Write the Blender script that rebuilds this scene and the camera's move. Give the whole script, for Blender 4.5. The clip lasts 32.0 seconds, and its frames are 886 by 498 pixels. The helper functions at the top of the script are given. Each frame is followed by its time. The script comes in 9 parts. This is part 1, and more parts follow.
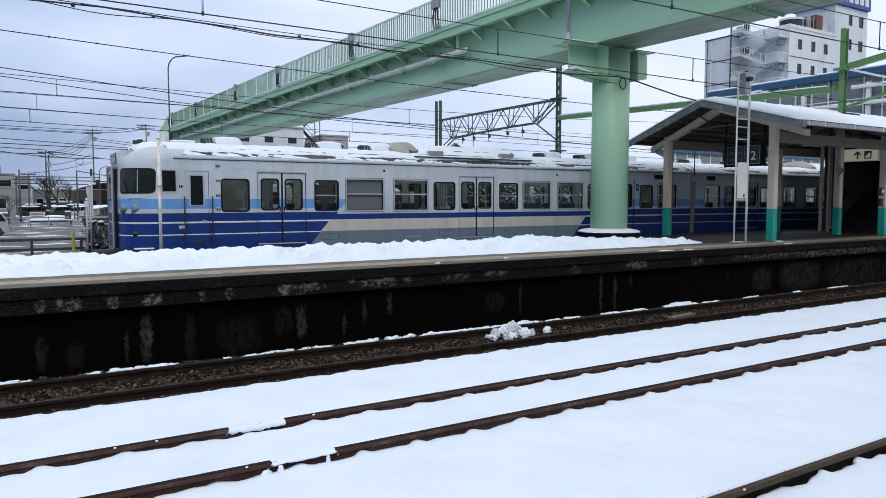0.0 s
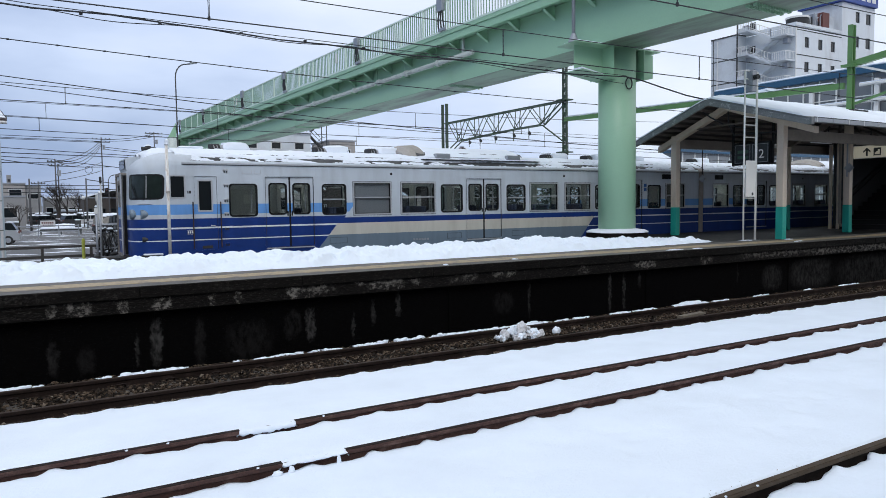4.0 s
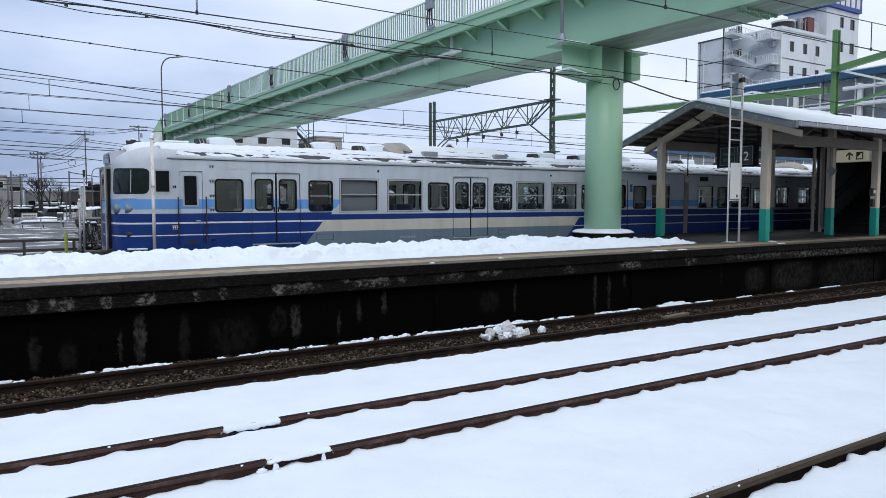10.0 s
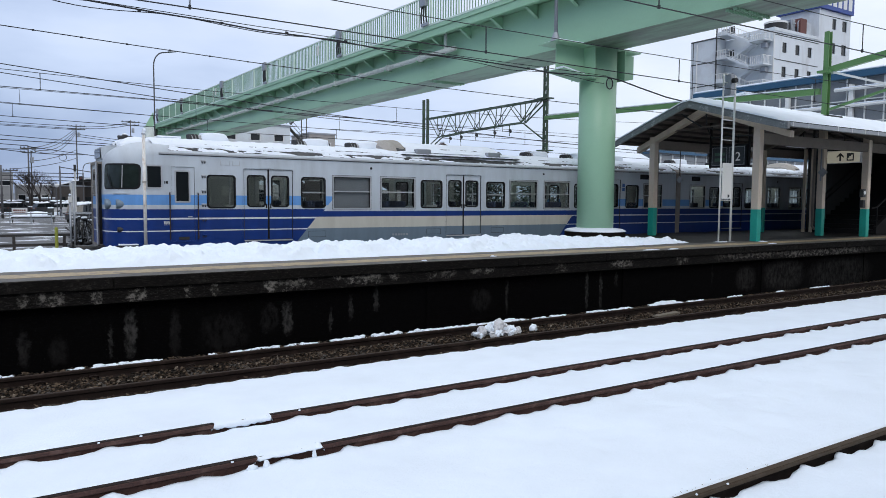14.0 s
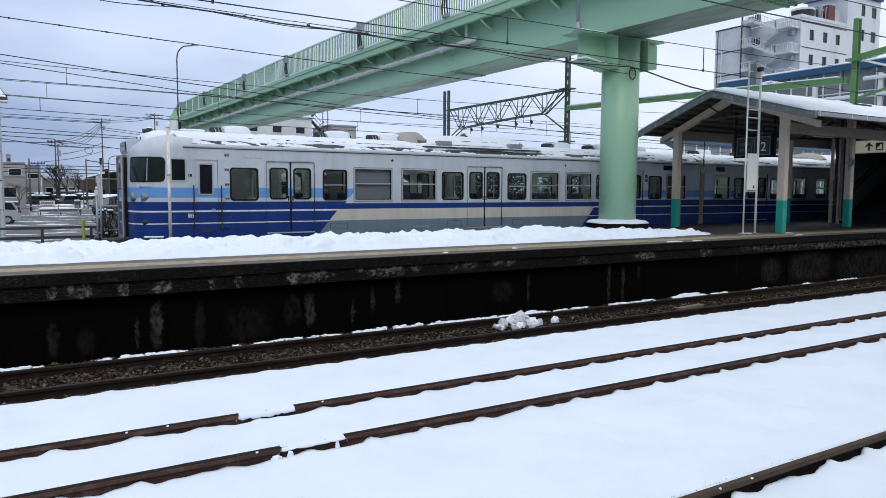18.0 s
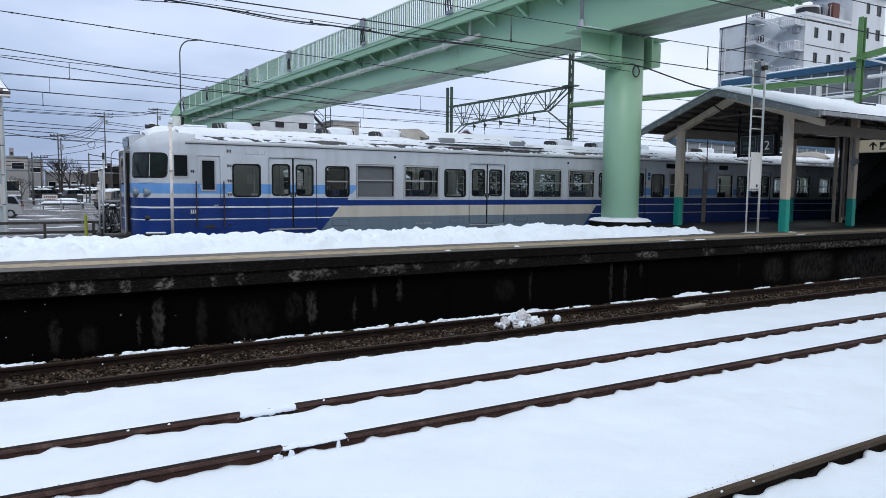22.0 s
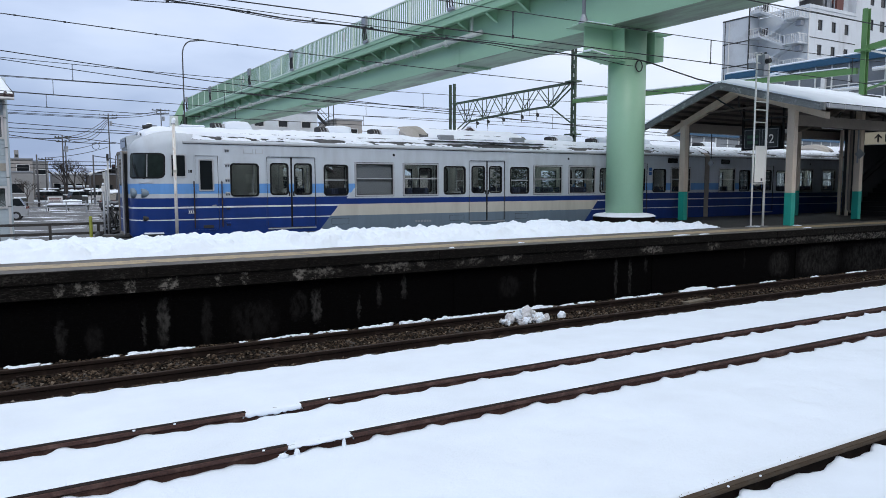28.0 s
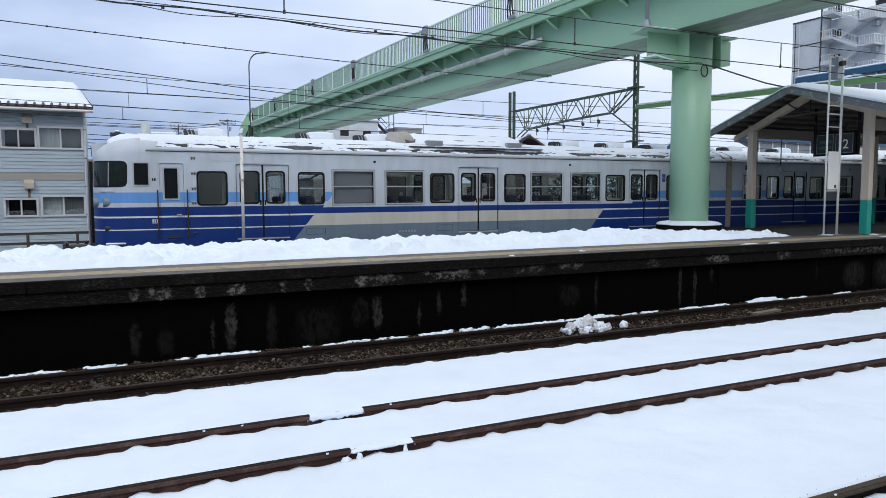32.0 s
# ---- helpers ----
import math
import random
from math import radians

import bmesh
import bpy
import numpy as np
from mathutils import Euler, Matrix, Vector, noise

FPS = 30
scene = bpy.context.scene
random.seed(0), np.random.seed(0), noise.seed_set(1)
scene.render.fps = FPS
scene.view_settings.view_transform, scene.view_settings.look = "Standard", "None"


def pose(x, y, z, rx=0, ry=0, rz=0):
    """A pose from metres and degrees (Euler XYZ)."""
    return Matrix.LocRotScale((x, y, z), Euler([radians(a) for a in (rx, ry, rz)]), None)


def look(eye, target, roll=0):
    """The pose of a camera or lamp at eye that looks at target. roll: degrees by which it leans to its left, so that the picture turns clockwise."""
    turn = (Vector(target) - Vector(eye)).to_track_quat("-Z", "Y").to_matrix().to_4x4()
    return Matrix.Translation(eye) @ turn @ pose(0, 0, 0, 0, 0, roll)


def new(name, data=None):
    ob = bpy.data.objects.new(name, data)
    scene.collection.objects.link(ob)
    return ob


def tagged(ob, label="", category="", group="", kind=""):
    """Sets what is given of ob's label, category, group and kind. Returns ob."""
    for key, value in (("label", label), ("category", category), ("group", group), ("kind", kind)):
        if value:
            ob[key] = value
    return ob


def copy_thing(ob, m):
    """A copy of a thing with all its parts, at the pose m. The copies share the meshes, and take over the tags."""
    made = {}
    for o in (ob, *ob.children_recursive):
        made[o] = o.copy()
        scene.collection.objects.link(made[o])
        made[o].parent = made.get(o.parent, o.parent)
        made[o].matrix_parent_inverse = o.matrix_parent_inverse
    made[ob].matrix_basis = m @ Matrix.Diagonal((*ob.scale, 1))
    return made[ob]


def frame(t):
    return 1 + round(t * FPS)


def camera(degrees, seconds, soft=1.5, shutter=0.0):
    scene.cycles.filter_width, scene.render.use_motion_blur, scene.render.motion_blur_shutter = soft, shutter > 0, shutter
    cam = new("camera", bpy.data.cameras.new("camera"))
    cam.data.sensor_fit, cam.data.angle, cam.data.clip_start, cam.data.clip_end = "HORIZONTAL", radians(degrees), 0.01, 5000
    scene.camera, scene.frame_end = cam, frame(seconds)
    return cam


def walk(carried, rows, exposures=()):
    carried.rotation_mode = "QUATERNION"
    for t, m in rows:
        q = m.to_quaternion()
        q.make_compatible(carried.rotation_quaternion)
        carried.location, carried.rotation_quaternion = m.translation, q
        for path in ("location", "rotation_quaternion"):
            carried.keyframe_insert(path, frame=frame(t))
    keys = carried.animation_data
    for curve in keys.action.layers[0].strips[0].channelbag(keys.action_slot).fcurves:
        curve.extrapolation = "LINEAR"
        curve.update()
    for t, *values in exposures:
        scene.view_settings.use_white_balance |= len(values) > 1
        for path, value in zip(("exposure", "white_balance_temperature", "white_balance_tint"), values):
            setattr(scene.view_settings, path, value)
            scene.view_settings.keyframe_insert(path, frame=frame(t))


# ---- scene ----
cam = camera(64.192, 32.0, soft=0.55)
PATH = [
    (0, 0.003, -0.007, 2.206, 86.050, 0.017, -31.689),
    (0.5, 0.007, -0.015, 2.202, 86.423, 0.059, -31.611),
    (1, 0.002, -0.006, 2.197, 86.786, 0.120, -31.558),
    (1.5, 0.005, -0.011, 2.162, 87.042, 0.289, -31.429),
    (2, 0.007, -0.018, 2.155, 87.064, 0.381, -31.331),
    (2.5, 0.005, -0.014, 2.152, 87.006, 0.504, -31.273),
    (3, 0.007, -0.015, 2.158, 86.859, 0.631, -31.195),
    (3.5, 0.002, -0.009, 2.162, 86.615, 0.762, -31.097),
    (5.5, 0.004, -0.006, 2.171, 85.839, 0.809, -31.210),
    (6, 0.005, -0.007, 2.171, 85.876, 0.757, -31.380),
    (6.5, 0.003, -0.007, 2.171, 85.897, 0.684, -31.534),
    (7, 0.002, -0.005, 2.172, 85.904, 0.617, -31.688),
    (7.5, 0.002, -0.011, 2.171, 85.888, 0.536, -31.792),
    (8, 0.004, 0.005, 2.166, 85.897, 0.445, -31.878),
    (8.5, 0.002, 0.004, 2.168, 85.915, 0.322, -31.924),
    (9, -0.000, -0.002, 2.168, 86.002, 0.226, -31.969),
    (9.5, -0.009, -0.013, 2.175, 86.111, 0.107, -32.067),
    (10, -0.011, -0.007, 2.174, 86.179, 0.041, -32.187),
    (10.5, -0.007, 0.000, 2.167, 86.214, 0.009, -32.311),
    (11, -0.004, -0.008, 2.168, 86.180, -0.010, -32.388),
    (11.5, -0.001, -0.002, 2.172, 86.114, -0.054, -32.478),
    (12, -0.004, 0.005, 2.165, 86.118, -0.095, -32.568),
    (12.5, -0.007, -0.013, 2.170, 86.118, -0.224, -32.641),
    (13, -0.010, -0.009, 2.170, 86.112, -0.303, -32.718),
    (13.5, -0.009, -0.010, 2.171, 86.076, -0.399, -32.754),
    (14, -0.010, -0.011, 2.172, 86.006, -0.401, -32.764),
    (14.5, -0.006, -0.004, 2.171, 85.918, -0.432, -32.732),
    (16.5, -0.013, -0.004, 2.175, 85.648, -0.136, -31.791),
    (17, -0.013, -0.002, 2.176, 85.656, -0.151, -31.528),
    (17.5, -0.022, -0.009, 2.182, 85.547, -0.189, -31.328),
    (18, -0.020, -0.011, 2.184, 85.304, -0.224, -31.076),
    (18.5, -0.024, -0.009, 2.196, 84.868, -0.311, -30.857),
    (19, -0.016, -0.001, 2.222, 84.493, -0.361, -30.714),
    (19.5, -0.013, 0.014, 2.244, 84.290, -0.424, -30.685),
    (20, -0.009, 0.012, 2.244, 84.301, -0.466, -30.730),
    (20.5, -0.017, 0.002, 2.233, 84.528, -0.491, -30.810),
    (21, -0.017, 0.004, 2.231, 84.768, -0.515, -30.868),
    (21.5, -0.020, -0.007, 2.226, 84.923, -0.528, -30.867),
    (22, -0.015, 0.004, 2.218, 84.977, -0.554, -30.891),
    (22.5, -0.019, 0.009, 2.220, 84.936, -0.619, -30.988),
    (23, -0.017, 0.006, 2.221, 84.823, -0.565, -31.060),
    (23.5, -0.009, 0.006, 2.216, 84.688, -0.419, -31.101),
    (24, -0.012, -0.004, 2.217, 84.537, -0.298, -31.113),
    (24.5, -0.009, -0.003, 2.216, 84.419, -0.190, -31.099),
    (25, -0.005, -0.006, 2.218, 84.383, -0.146, -31.041),
    (25.5, -0.008, 0.006, 2.215, 84.365, -0.120, -31.034),
    (27.5, 0.001, 0.008, 2.217, 84.463, 0.011, -30.797),
    (28, 0.001, 0.007, 2.216, 84.763, 0.099, -30.571),
    (28.5, -0.001, 0.004, 2.217, 85.093, 0.223, -30.274),
    (29, -0.005, 0.005, 2.218, 85.327, 0.233, -29.953),
    (29.5, -0.010, 0.008, 2.213, 85.423, 0.140, -29.618),
    (30, -0.011, 0.013, 2.215, 85.385, 0.083, -29.181),
    (30.5, -0.017, 0.006, 2.218, 85.361, -0.012, -28.588),
    (31, -0.029, 0.001, 2.217, 85.390, -0.015, -27.892),
    (31.5, -0.026, 0.016, 2.212, 85.436, 0.035, -26.989),
    (32, -0.040, -0.005, 2.220, 85.397, 0.224, -25.831)
]
walk(cam, [(t, pose(x, y, z, rx, ry, rz)) for t, x, y, z, rx, ry, rz in PATH])

# ---- light: overcast winter day ----
world = bpy.data.worlds.new("overcast_sky")
scene.world = world
world.use_nodes = True
wn, wl = world.node_tree.nodes, world.node_tree.links
wn.clear()
w_out = wn.new("ShaderNodeOutputWorld")
w_bg = wn.new("ShaderNodeBackground")
w_sky = wn.new("ShaderNodeTexSky")
w_sky.sky_type, w_sky.sun_disc = "NISHITA", False
w_sky.sun_elevation, w_sky.sun_rotation = radians(32), radians(150)
w_sky.air_density, w_sky.dust_density = 1.0, 2.0
w_co = wn.new("ShaderNodeTexCoord")
w_map = wn.new("ShaderNodeMapping")
w_map.inputs["Scale"].default_value = (1.6, 1.6, 5.0)
w_noise = wn.new("ShaderNodeTexNoise")
w_noise.inputs["Scale"].default_value, w_noise.inputs["Detail"].default_value = 1.7, 6.0
w_ramp = wn.new("ShaderNodeValToRGB")
w_ramp.color_ramp.elements[0].position, w_ramp.color_ramp.elements[0].color = -0.0, (0.29, 0.385, 0.61, 1)
w_ramp.color_ramp.elements[1].position, w_ramp.color_ramp.elements[1].color = 0.45, (0.90, 0.96, 1.06, 1)
w_mid = w_ramp.color_ramp.elements.new(0.2)
w_mid.color = (0.60, 0.705, 0.93, 1)
w_sep = wn.new("ShaderNodeSeparateXYZ")
def w_math(op, a, c):
    q = wn.new("ShaderNodeMath")
    q.operation = op
    for i, v in enumerate((a, c)):
        if isinstance(v, float):
            q.inputs[i].default_value = v
        else:
            wl.new(v, q.inputs[i])
    return q.outputs[0]


wl.new(w_co.outputs["Generated"], w_sep.inputs["Vector"])
w_fac = w_math("ADD", w_math("MULTIPLY", w_sep.outputs["X"], 0.34), w_math("MULTIPLY", w_sep.outputs["Z"], 0.74))
w_fac = w_math("ADD", w_fac, w_math("MULTIPLY", w_math("SUBTRACT", w_noise.outputs["Fac"], 0.5), 0.55))
w_mix = wn.new("ShaderNodeMix")
w_mix.data_type = "RGBA"
w_mix.inputs["Factor"].default_value = 0.985
w_bg.inputs["Strength"].default_value = 0.98
wl.new(w_co.outputs["Generated"], w_map.inputs["Vector"])
wl.new(w_map.outputs["Vector"], w_noise.inputs["Vector"])
wl.new(w_fac, w_ramp.inputs["Fac"])
wl.new(w_sky.outputs["Color"], w_mix.inputs["A"])
wl.new(w_ramp.outputs["Color"], w_mix.inputs["B"])
wl.new(w_mix.outputs["Result"], w_bg.inputs["Color"])
wl.new(w_bg.outputs["Background"], w_out.inputs["Surface"])

sun_data = bpy.data.lights.new("sun", "SUN")
sun_data.energy, sun_data.angle, sun_data.color = 0.9, radians(25), (1.0, 0.98, 0.95)
sun = new("sun", sun_data)
sun.matrix_world = look((-30, -40, 50), (10, 10, 0))
scene.view_settings.exposure = 0.04


# ---- materials ----
def node_mat(name):
    m = bpy.data.materials.new(name)
    m.use_nodes = True
    return m, m.node_tree.nodes, m.node_tree.links, m.node_tree.nodes["Principled BSDF"]


def tex(nodes, links, kind, scale, detail=5.0, stretch=(1, 1, 1), rough=0.55, world=False):
    """A noise in object space at a real-world scale; stretch shrinks it along an axis."""
    co, mp, tx = nodes.new("ShaderNodeTexCoord"), nodes.new("ShaderNodeMapping"), nodes.new(kind)
    mp.inputs["Scale"].default_value = stretch
    tx.inputs["Scale"].default_value = scale
    if kind == "ShaderNodeTexNoise":
        tx.inputs["Detail"].default_value, tx.inputs["Roughness"].default_value = detail, rough
    if world:
        links.new(nodes.new("ShaderNodeNewGeometry").outputs["Position"], mp.inputs["Vector"])
    else:
        links.new(co.outputs["Object"], mp.inputs["Vector"])
    links.new(mp.outputs["Vector"], tx.inputs["Vector"])
    return tx


def ramp(nodes, links, source, stops):
    r = nodes.new("ShaderNodeValToRGB")
    e = r.color_ramp.elements
    e[0].position, e[0].color = stops[0][0], (*stops[0][1], 1)
    e[1].position, e[1].color = stops[-1][0], (*stops[-1][1], 1)
    for p, c in stops[1:-1]:
        q = e.new(p)
        q.color = (*c, 1)
    links.new(source, r.inputs["Fac"])
    return r


def mixed(nodes, links, fac, a, b, mode="MIX"):
    m = nodes.new("ShaderNodeMix")
    m.data_type, m.blend_type = "RGBA", mode
    for sock, v in (("Factor", fac), ("A", a), ("B", b)):
        if isinstance(v, (tuple, float, int)):
            m.inputs[sock].default_value = v if not isinstance(v, tuple) else (*v, 1)
        else:
            links.new(v, m.inputs[sock])
    return m.outputs["Result"]


def relief(nodes, links, bsdf, height, strength, distance):
    b = nodes.new("ShaderNodeBump")
    b.inputs["Strength"].default_value, b.inputs["Distance"].default_value = strength, distance
    links.new(height, b.inputs["Height"])
    links.new(b.outputs["Normal"], bsdf.inputs["Normal"])


def scaled(c, k):
    return tuple(min(1.0, v * k) for v in c)


def surface(name, colour, rough=0.6, metal=0.0, grain=40.0, vary=0.12, stain=None, stain_scale=1.2, stain_at=(0.5, 0.7),
            bump=0.15, depth=0.004, stretch=(1, 1, 1), stain_stretch=(1, 1, 1), per_piece=0.0, spec=0.5, world=False, streak=0.0):
    """A painted, stony or metal surface: fine grain, broad variation and optional stains of another colour."""
    m, n, l, b = node_mat(name)
    fine = tex(n, l, "ShaderNodeTexNoise", grain, 6, stretch, 0.55, world)
    broad = tex(n, l, "ShaderNodeTexNoise", stain_scale, 8, stain_stretch, 0.62, world)
    base = ramp(n, l, fine.outputs["Fac"], [(0.3, scaled(colour, 1 - vary)), (0.7, scaled(colour, 1 + vary))]).outputs["Color"]
    soft = ramp(n, l, broad.outputs["Fac"], [(0.3, (1 - vary,) * 3), (0.7, (1, 1, 1))]).outputs["Color"]
    base = mixed(n, l, 1.0, base, soft, "MULTIPLY")
    if stain:
        where = ramp(n, l, broad.outputs["Fac"], [(stain_at[0], (0, 0, 0)), (stain_at[1], (1, 1, 1))])
        mask = where.outputs["Color"]
        if streak:
            runs = tex(n, l, "ShaderNodeTexNoise", streak, 6, (1, 1, 0.12), 0.6, world)
            lines = ramp(n, l, runs.outputs["Fac"], [(0.42, (0, 0, 0)), (0.6, (1, 1, 1))])
            mask = mixed(n, l, 1.0, mask, lines.outputs["Color"], "MULTIPLY")
        base = mixed(n, l, mask, base, stain)
    if per_piece:
        info = n.new("ShaderNodeObjectInfo")
        tone = ramp(n, l, info.outputs["Random"], [(0.0, (1 - per_piece,) * 3), (1.0, (1, 1, 1))]).outputs["Color"]
        base = mixed(n, l, 1.0, base, tone, "MULTIPLY")
    l.new(base, b.inputs["Base Color"])
    b.inputs["Roughness"].default_value, b.inputs["Metallic"].default_value = rough, metal
    b.inputs["Specular IOR Level"].default_value = spec
    relief(n, l, b, fine.outputs["Fac"], bump, depth)
    return m


def snow_mat(name, tint=(0.84, 0.91, 0.993), bump=0.35, dirt=0.0):
    m, n, l, b = node_mat(name)
    fine = tex(n, l, "ShaderNodeTexNoise", 22, 8, (1, 1, 1), 0.65)
    broad = tex(n, l, "ShaderNodeTexNoise", 1.1, 5)
    base = ramp(n, l, broad.outputs["Fac"], [(0.3, scaled(tint, 0.93)), (0.65, tint)]).outputs["Color"]
    if dirt:
        spots = tex(n, l, "ShaderNodeTexNoise", 5.5, 8, (1, 1, 1), 0.7)
        where = ramp(n, l, spots.outputs["Fac"], [(0.62, (0, 0, 0)), (0.8, (dirt,) * 3)])
        base = mixed(n, l, where.outputs["Color"], base, (0.35, 0.33, 0.31))
    l.new(base, b.inputs["Base Color"])
    b.inputs["Roughness"].default_value = 0.75
    b.inputs["Specular IOR Level"].default_value = 0.25
    relief(n, l, b, fine.outputs["Fac"], bump, 0.03)
    return m


def glass_mat(name, tint=(0.85, 0.88, 0.88)):
    m, n, l, b = node_mat(name)
    n.remove(b)
    out = n["Material Output"]
    clear, gloss, edge, mix = n.new("ShaderNodeBsdfTransparent"), n.new("ShaderNodeBsdfGlossy"), n.new("ShaderNodeLayerWeight"), n.new("ShaderNodeMixShader")
    clear.inputs["Color"].default_value = (*tint, 1)
    gloss.inputs["Roughness"].default_value = 0.03
    curve = ramp(n, l, edge.outputs["Facing"], [(0.0, (0.05,) * 3), (0.5, (0.07,) * 3), (0.8, (0.20,) * 3), (1.0, (0.9,) * 3)])
    l.new(curve.outputs["Color"], mix.inputs["Fac"])
    l.new(clear.outputs["BSDF"], mix.inputs[1])
    l.new(gloss.outputs["BSDF"], mix.inputs[2])
    l.new(mix.outputs["Shader"], out.inputs["Surface"])
    return m


SNOW = snow_mat("snow")
SNOW_BANK = snow_mat("ploughed_snow", (0.85, 0.92, 1.0), 0.5, 0.05)
SNOW_ROOF = snow_mat("roof_snow", (0.82, 0.87, 0.94), 0.4)
RUST = surface("rusty_rail", (0.068, 0.030, 0.024), 0.8, 0.0, 60, 0.35, (0.14, 0.085, 0.072), 5.0, (0.52, 0.72))
RUST_DARK = surface("oily_brown_rail", (0.020, 0.012, 0.0095), 0.8, 0.0, 60, 0.3, (0.045, 0.03, 0.024), 4.0, (0.55, 0.75), spec=0.2)
HEAD_BROWN = surface("brown_rail_head", (0.046, 0.031, 0.024), 0.65, 0.1, 80, 0.25, (0.08, 0.062, 0.052), 12.0, (0.55, 0.75), spec=0.2)
RAIL_TOP = surface("worn_rail_head", (0.074, 0.053, 0.036), 0.6, 0.0, 80, 0.2, (0.075, 0.062, 0.052), 9.0, (0.5, 0.75), stretch=(0.2, 1, 1), spec=0.12)
# Near-black body paints the shaded web and sides below the brown head.
RAIL_BLACK = surface("shaded_black_rail_side", (0.012, 0.0085, 0.007), 0.8, 0.0, 60, 0.3, (0.022, 0.016, 0.013), 6.0, (0.5, 0.75), spec=0.15)
RAIL_DARK = surface("dark_rail_head", (0.022, 0.0145, 0.0125), 0.8, 0.0, 80, 0.4, (0.08, 0.058, 0.052), 19.0, (0.58, 0.72), spec=0.15)
BALLAST = surface("ballast_stone", (0.135, 0.104, 0.073), 0.9, 0, 30, 0.35, (0.23, 0.185, 0.125), 14.0, (0.45, 0.7), 0.6, 0.01)
BALLAST_BED = surface("ballast_bed", (0.013, 0.0095, 0.007), 0.95, 0, 45, 0.5, (0.055, 0.040, 0.027), 20.0, (0.48, 0.68), 0.8, 0.03, spec=0.1)
def stained_mat(name, base, stain, boxes, warp, stretch, fine=(0.3, 0.62), rise=3.0, rough=0.92, spec=0.05):
    """Near-black concrete with flaking or lime-washed patches at given places: boxes of (x0, x1, z0, z1, strength)."""
    m, n, l, b = node_mat(name)
    geo, sep = n.new("ShaderNodeNewGeometry"), n.new("ShaderNodeSeparateXYZ")
    l.new(geo.outputs["Position"], sep.inputs["Vector"])

    def calc(op, a, c):
        q = n.new("ShaderNodeMath")
        q.operation, q.use_clamp = op, op == "MULTIPLY"
        for k, v in enumerate((a, c)):
            if isinstance(v, (int, float)):
                q.inputs[k].default_value = v
            else:
                l.new(v, q.inputs[k])
        return q.outputs[0]

    bend = tex(n, l, "ShaderNodeTexNoise", 9.0, 7, (1, 1, 1), 0.78, True)
    ways = n.new("ShaderNodeSeparateColor")
    l.new(bend.outputs["Color"], ways.inputs["Color"])
    px = calc("ADD", sep.outputs["X"], calc("DIVIDE", calc("SUBTRACT", ways.outputs["Red"], 0.5), 1 / warp))
    pz = calc("ADD", sep.outputs["Z"], calc("DIVIDE", calc("SUBTRACT", ways.outputs["Green"], 0.5), 0.6 / warp))
    total = 0.0
    for x0, x1, z0, z1, k in boxes:
        dx = calc("DIVIDE", calc("ABSOLUTE", calc("SUBTRACT", px, (x0 + x1) / 2), 0.0), (x1 - x0) / 2)
        dz = calc("DIVIDE", calc("ABSOLUTE", calc("SUBTRACT", pz, (z0 + z1) / 2), 0.0), (z1 - z0) / 2)
        inside = calc("MULTIPLY", calc("SUBTRACT", 1.35, calc("SQRT", calc("ADD", calc("POWER", dx, 2.6), calc("POWER", dz, 2.6)), 0.0)), 1.6)
        total = calc("MAXIMUM", total, calc("MULTIPLY", inside, k))
    flakes = tex(n, l, "ShaderNodeTexNoise", 9.0, 8, stretch, 0.72, True)
    speck = tex(n, l, "ShaderNodeTexNoise", 46.0, 5, (1, 1, 1), 0.6, True)
    ragged = ramp(n, l, flakes.outputs["Fac"], [(fine[0], (0.05,) * 3), (fine[1], (1, 1, 1))]).outputs["Color"]
    grime = tex(n, l, "ShaderNodeTexNoise", 22.0, 8, (0.6, 1, 2.6), 0.78, True)
    dark_tone = ramp(n, l, grime.outputs["Fac"], [(0.38, scaled(base, 0.6)), (0.53, scaled(base, 1.2)), (0.60, scaled(base, 0.5 + 0.45 * rise)), (0.70, scaled(base, 1.7 * rise))]).outputs["Color"]
    dots = ramp(n, l, speck.outputs["Fac"], [(0.62, (0, 0, 0)), (0.70, (0.6,) * 3)]).outputs["Color"]
    col = mixed(n, l, dots, dark_tone, scaled(stain, 0.5))
    col = mixed(n, l, mixed(n, l, 1.0, ragged, total, "MULTIPLY"), col, stain)
    l.new(col, b.inputs["Base Color"])
    b.inputs["Roughness"].default_value, b.inputs["Specular IOR Level"].default_value = rough, spec
    relief(n, l, b, flakes.outputs["Fac"], 0.5, 0.012)
    return m


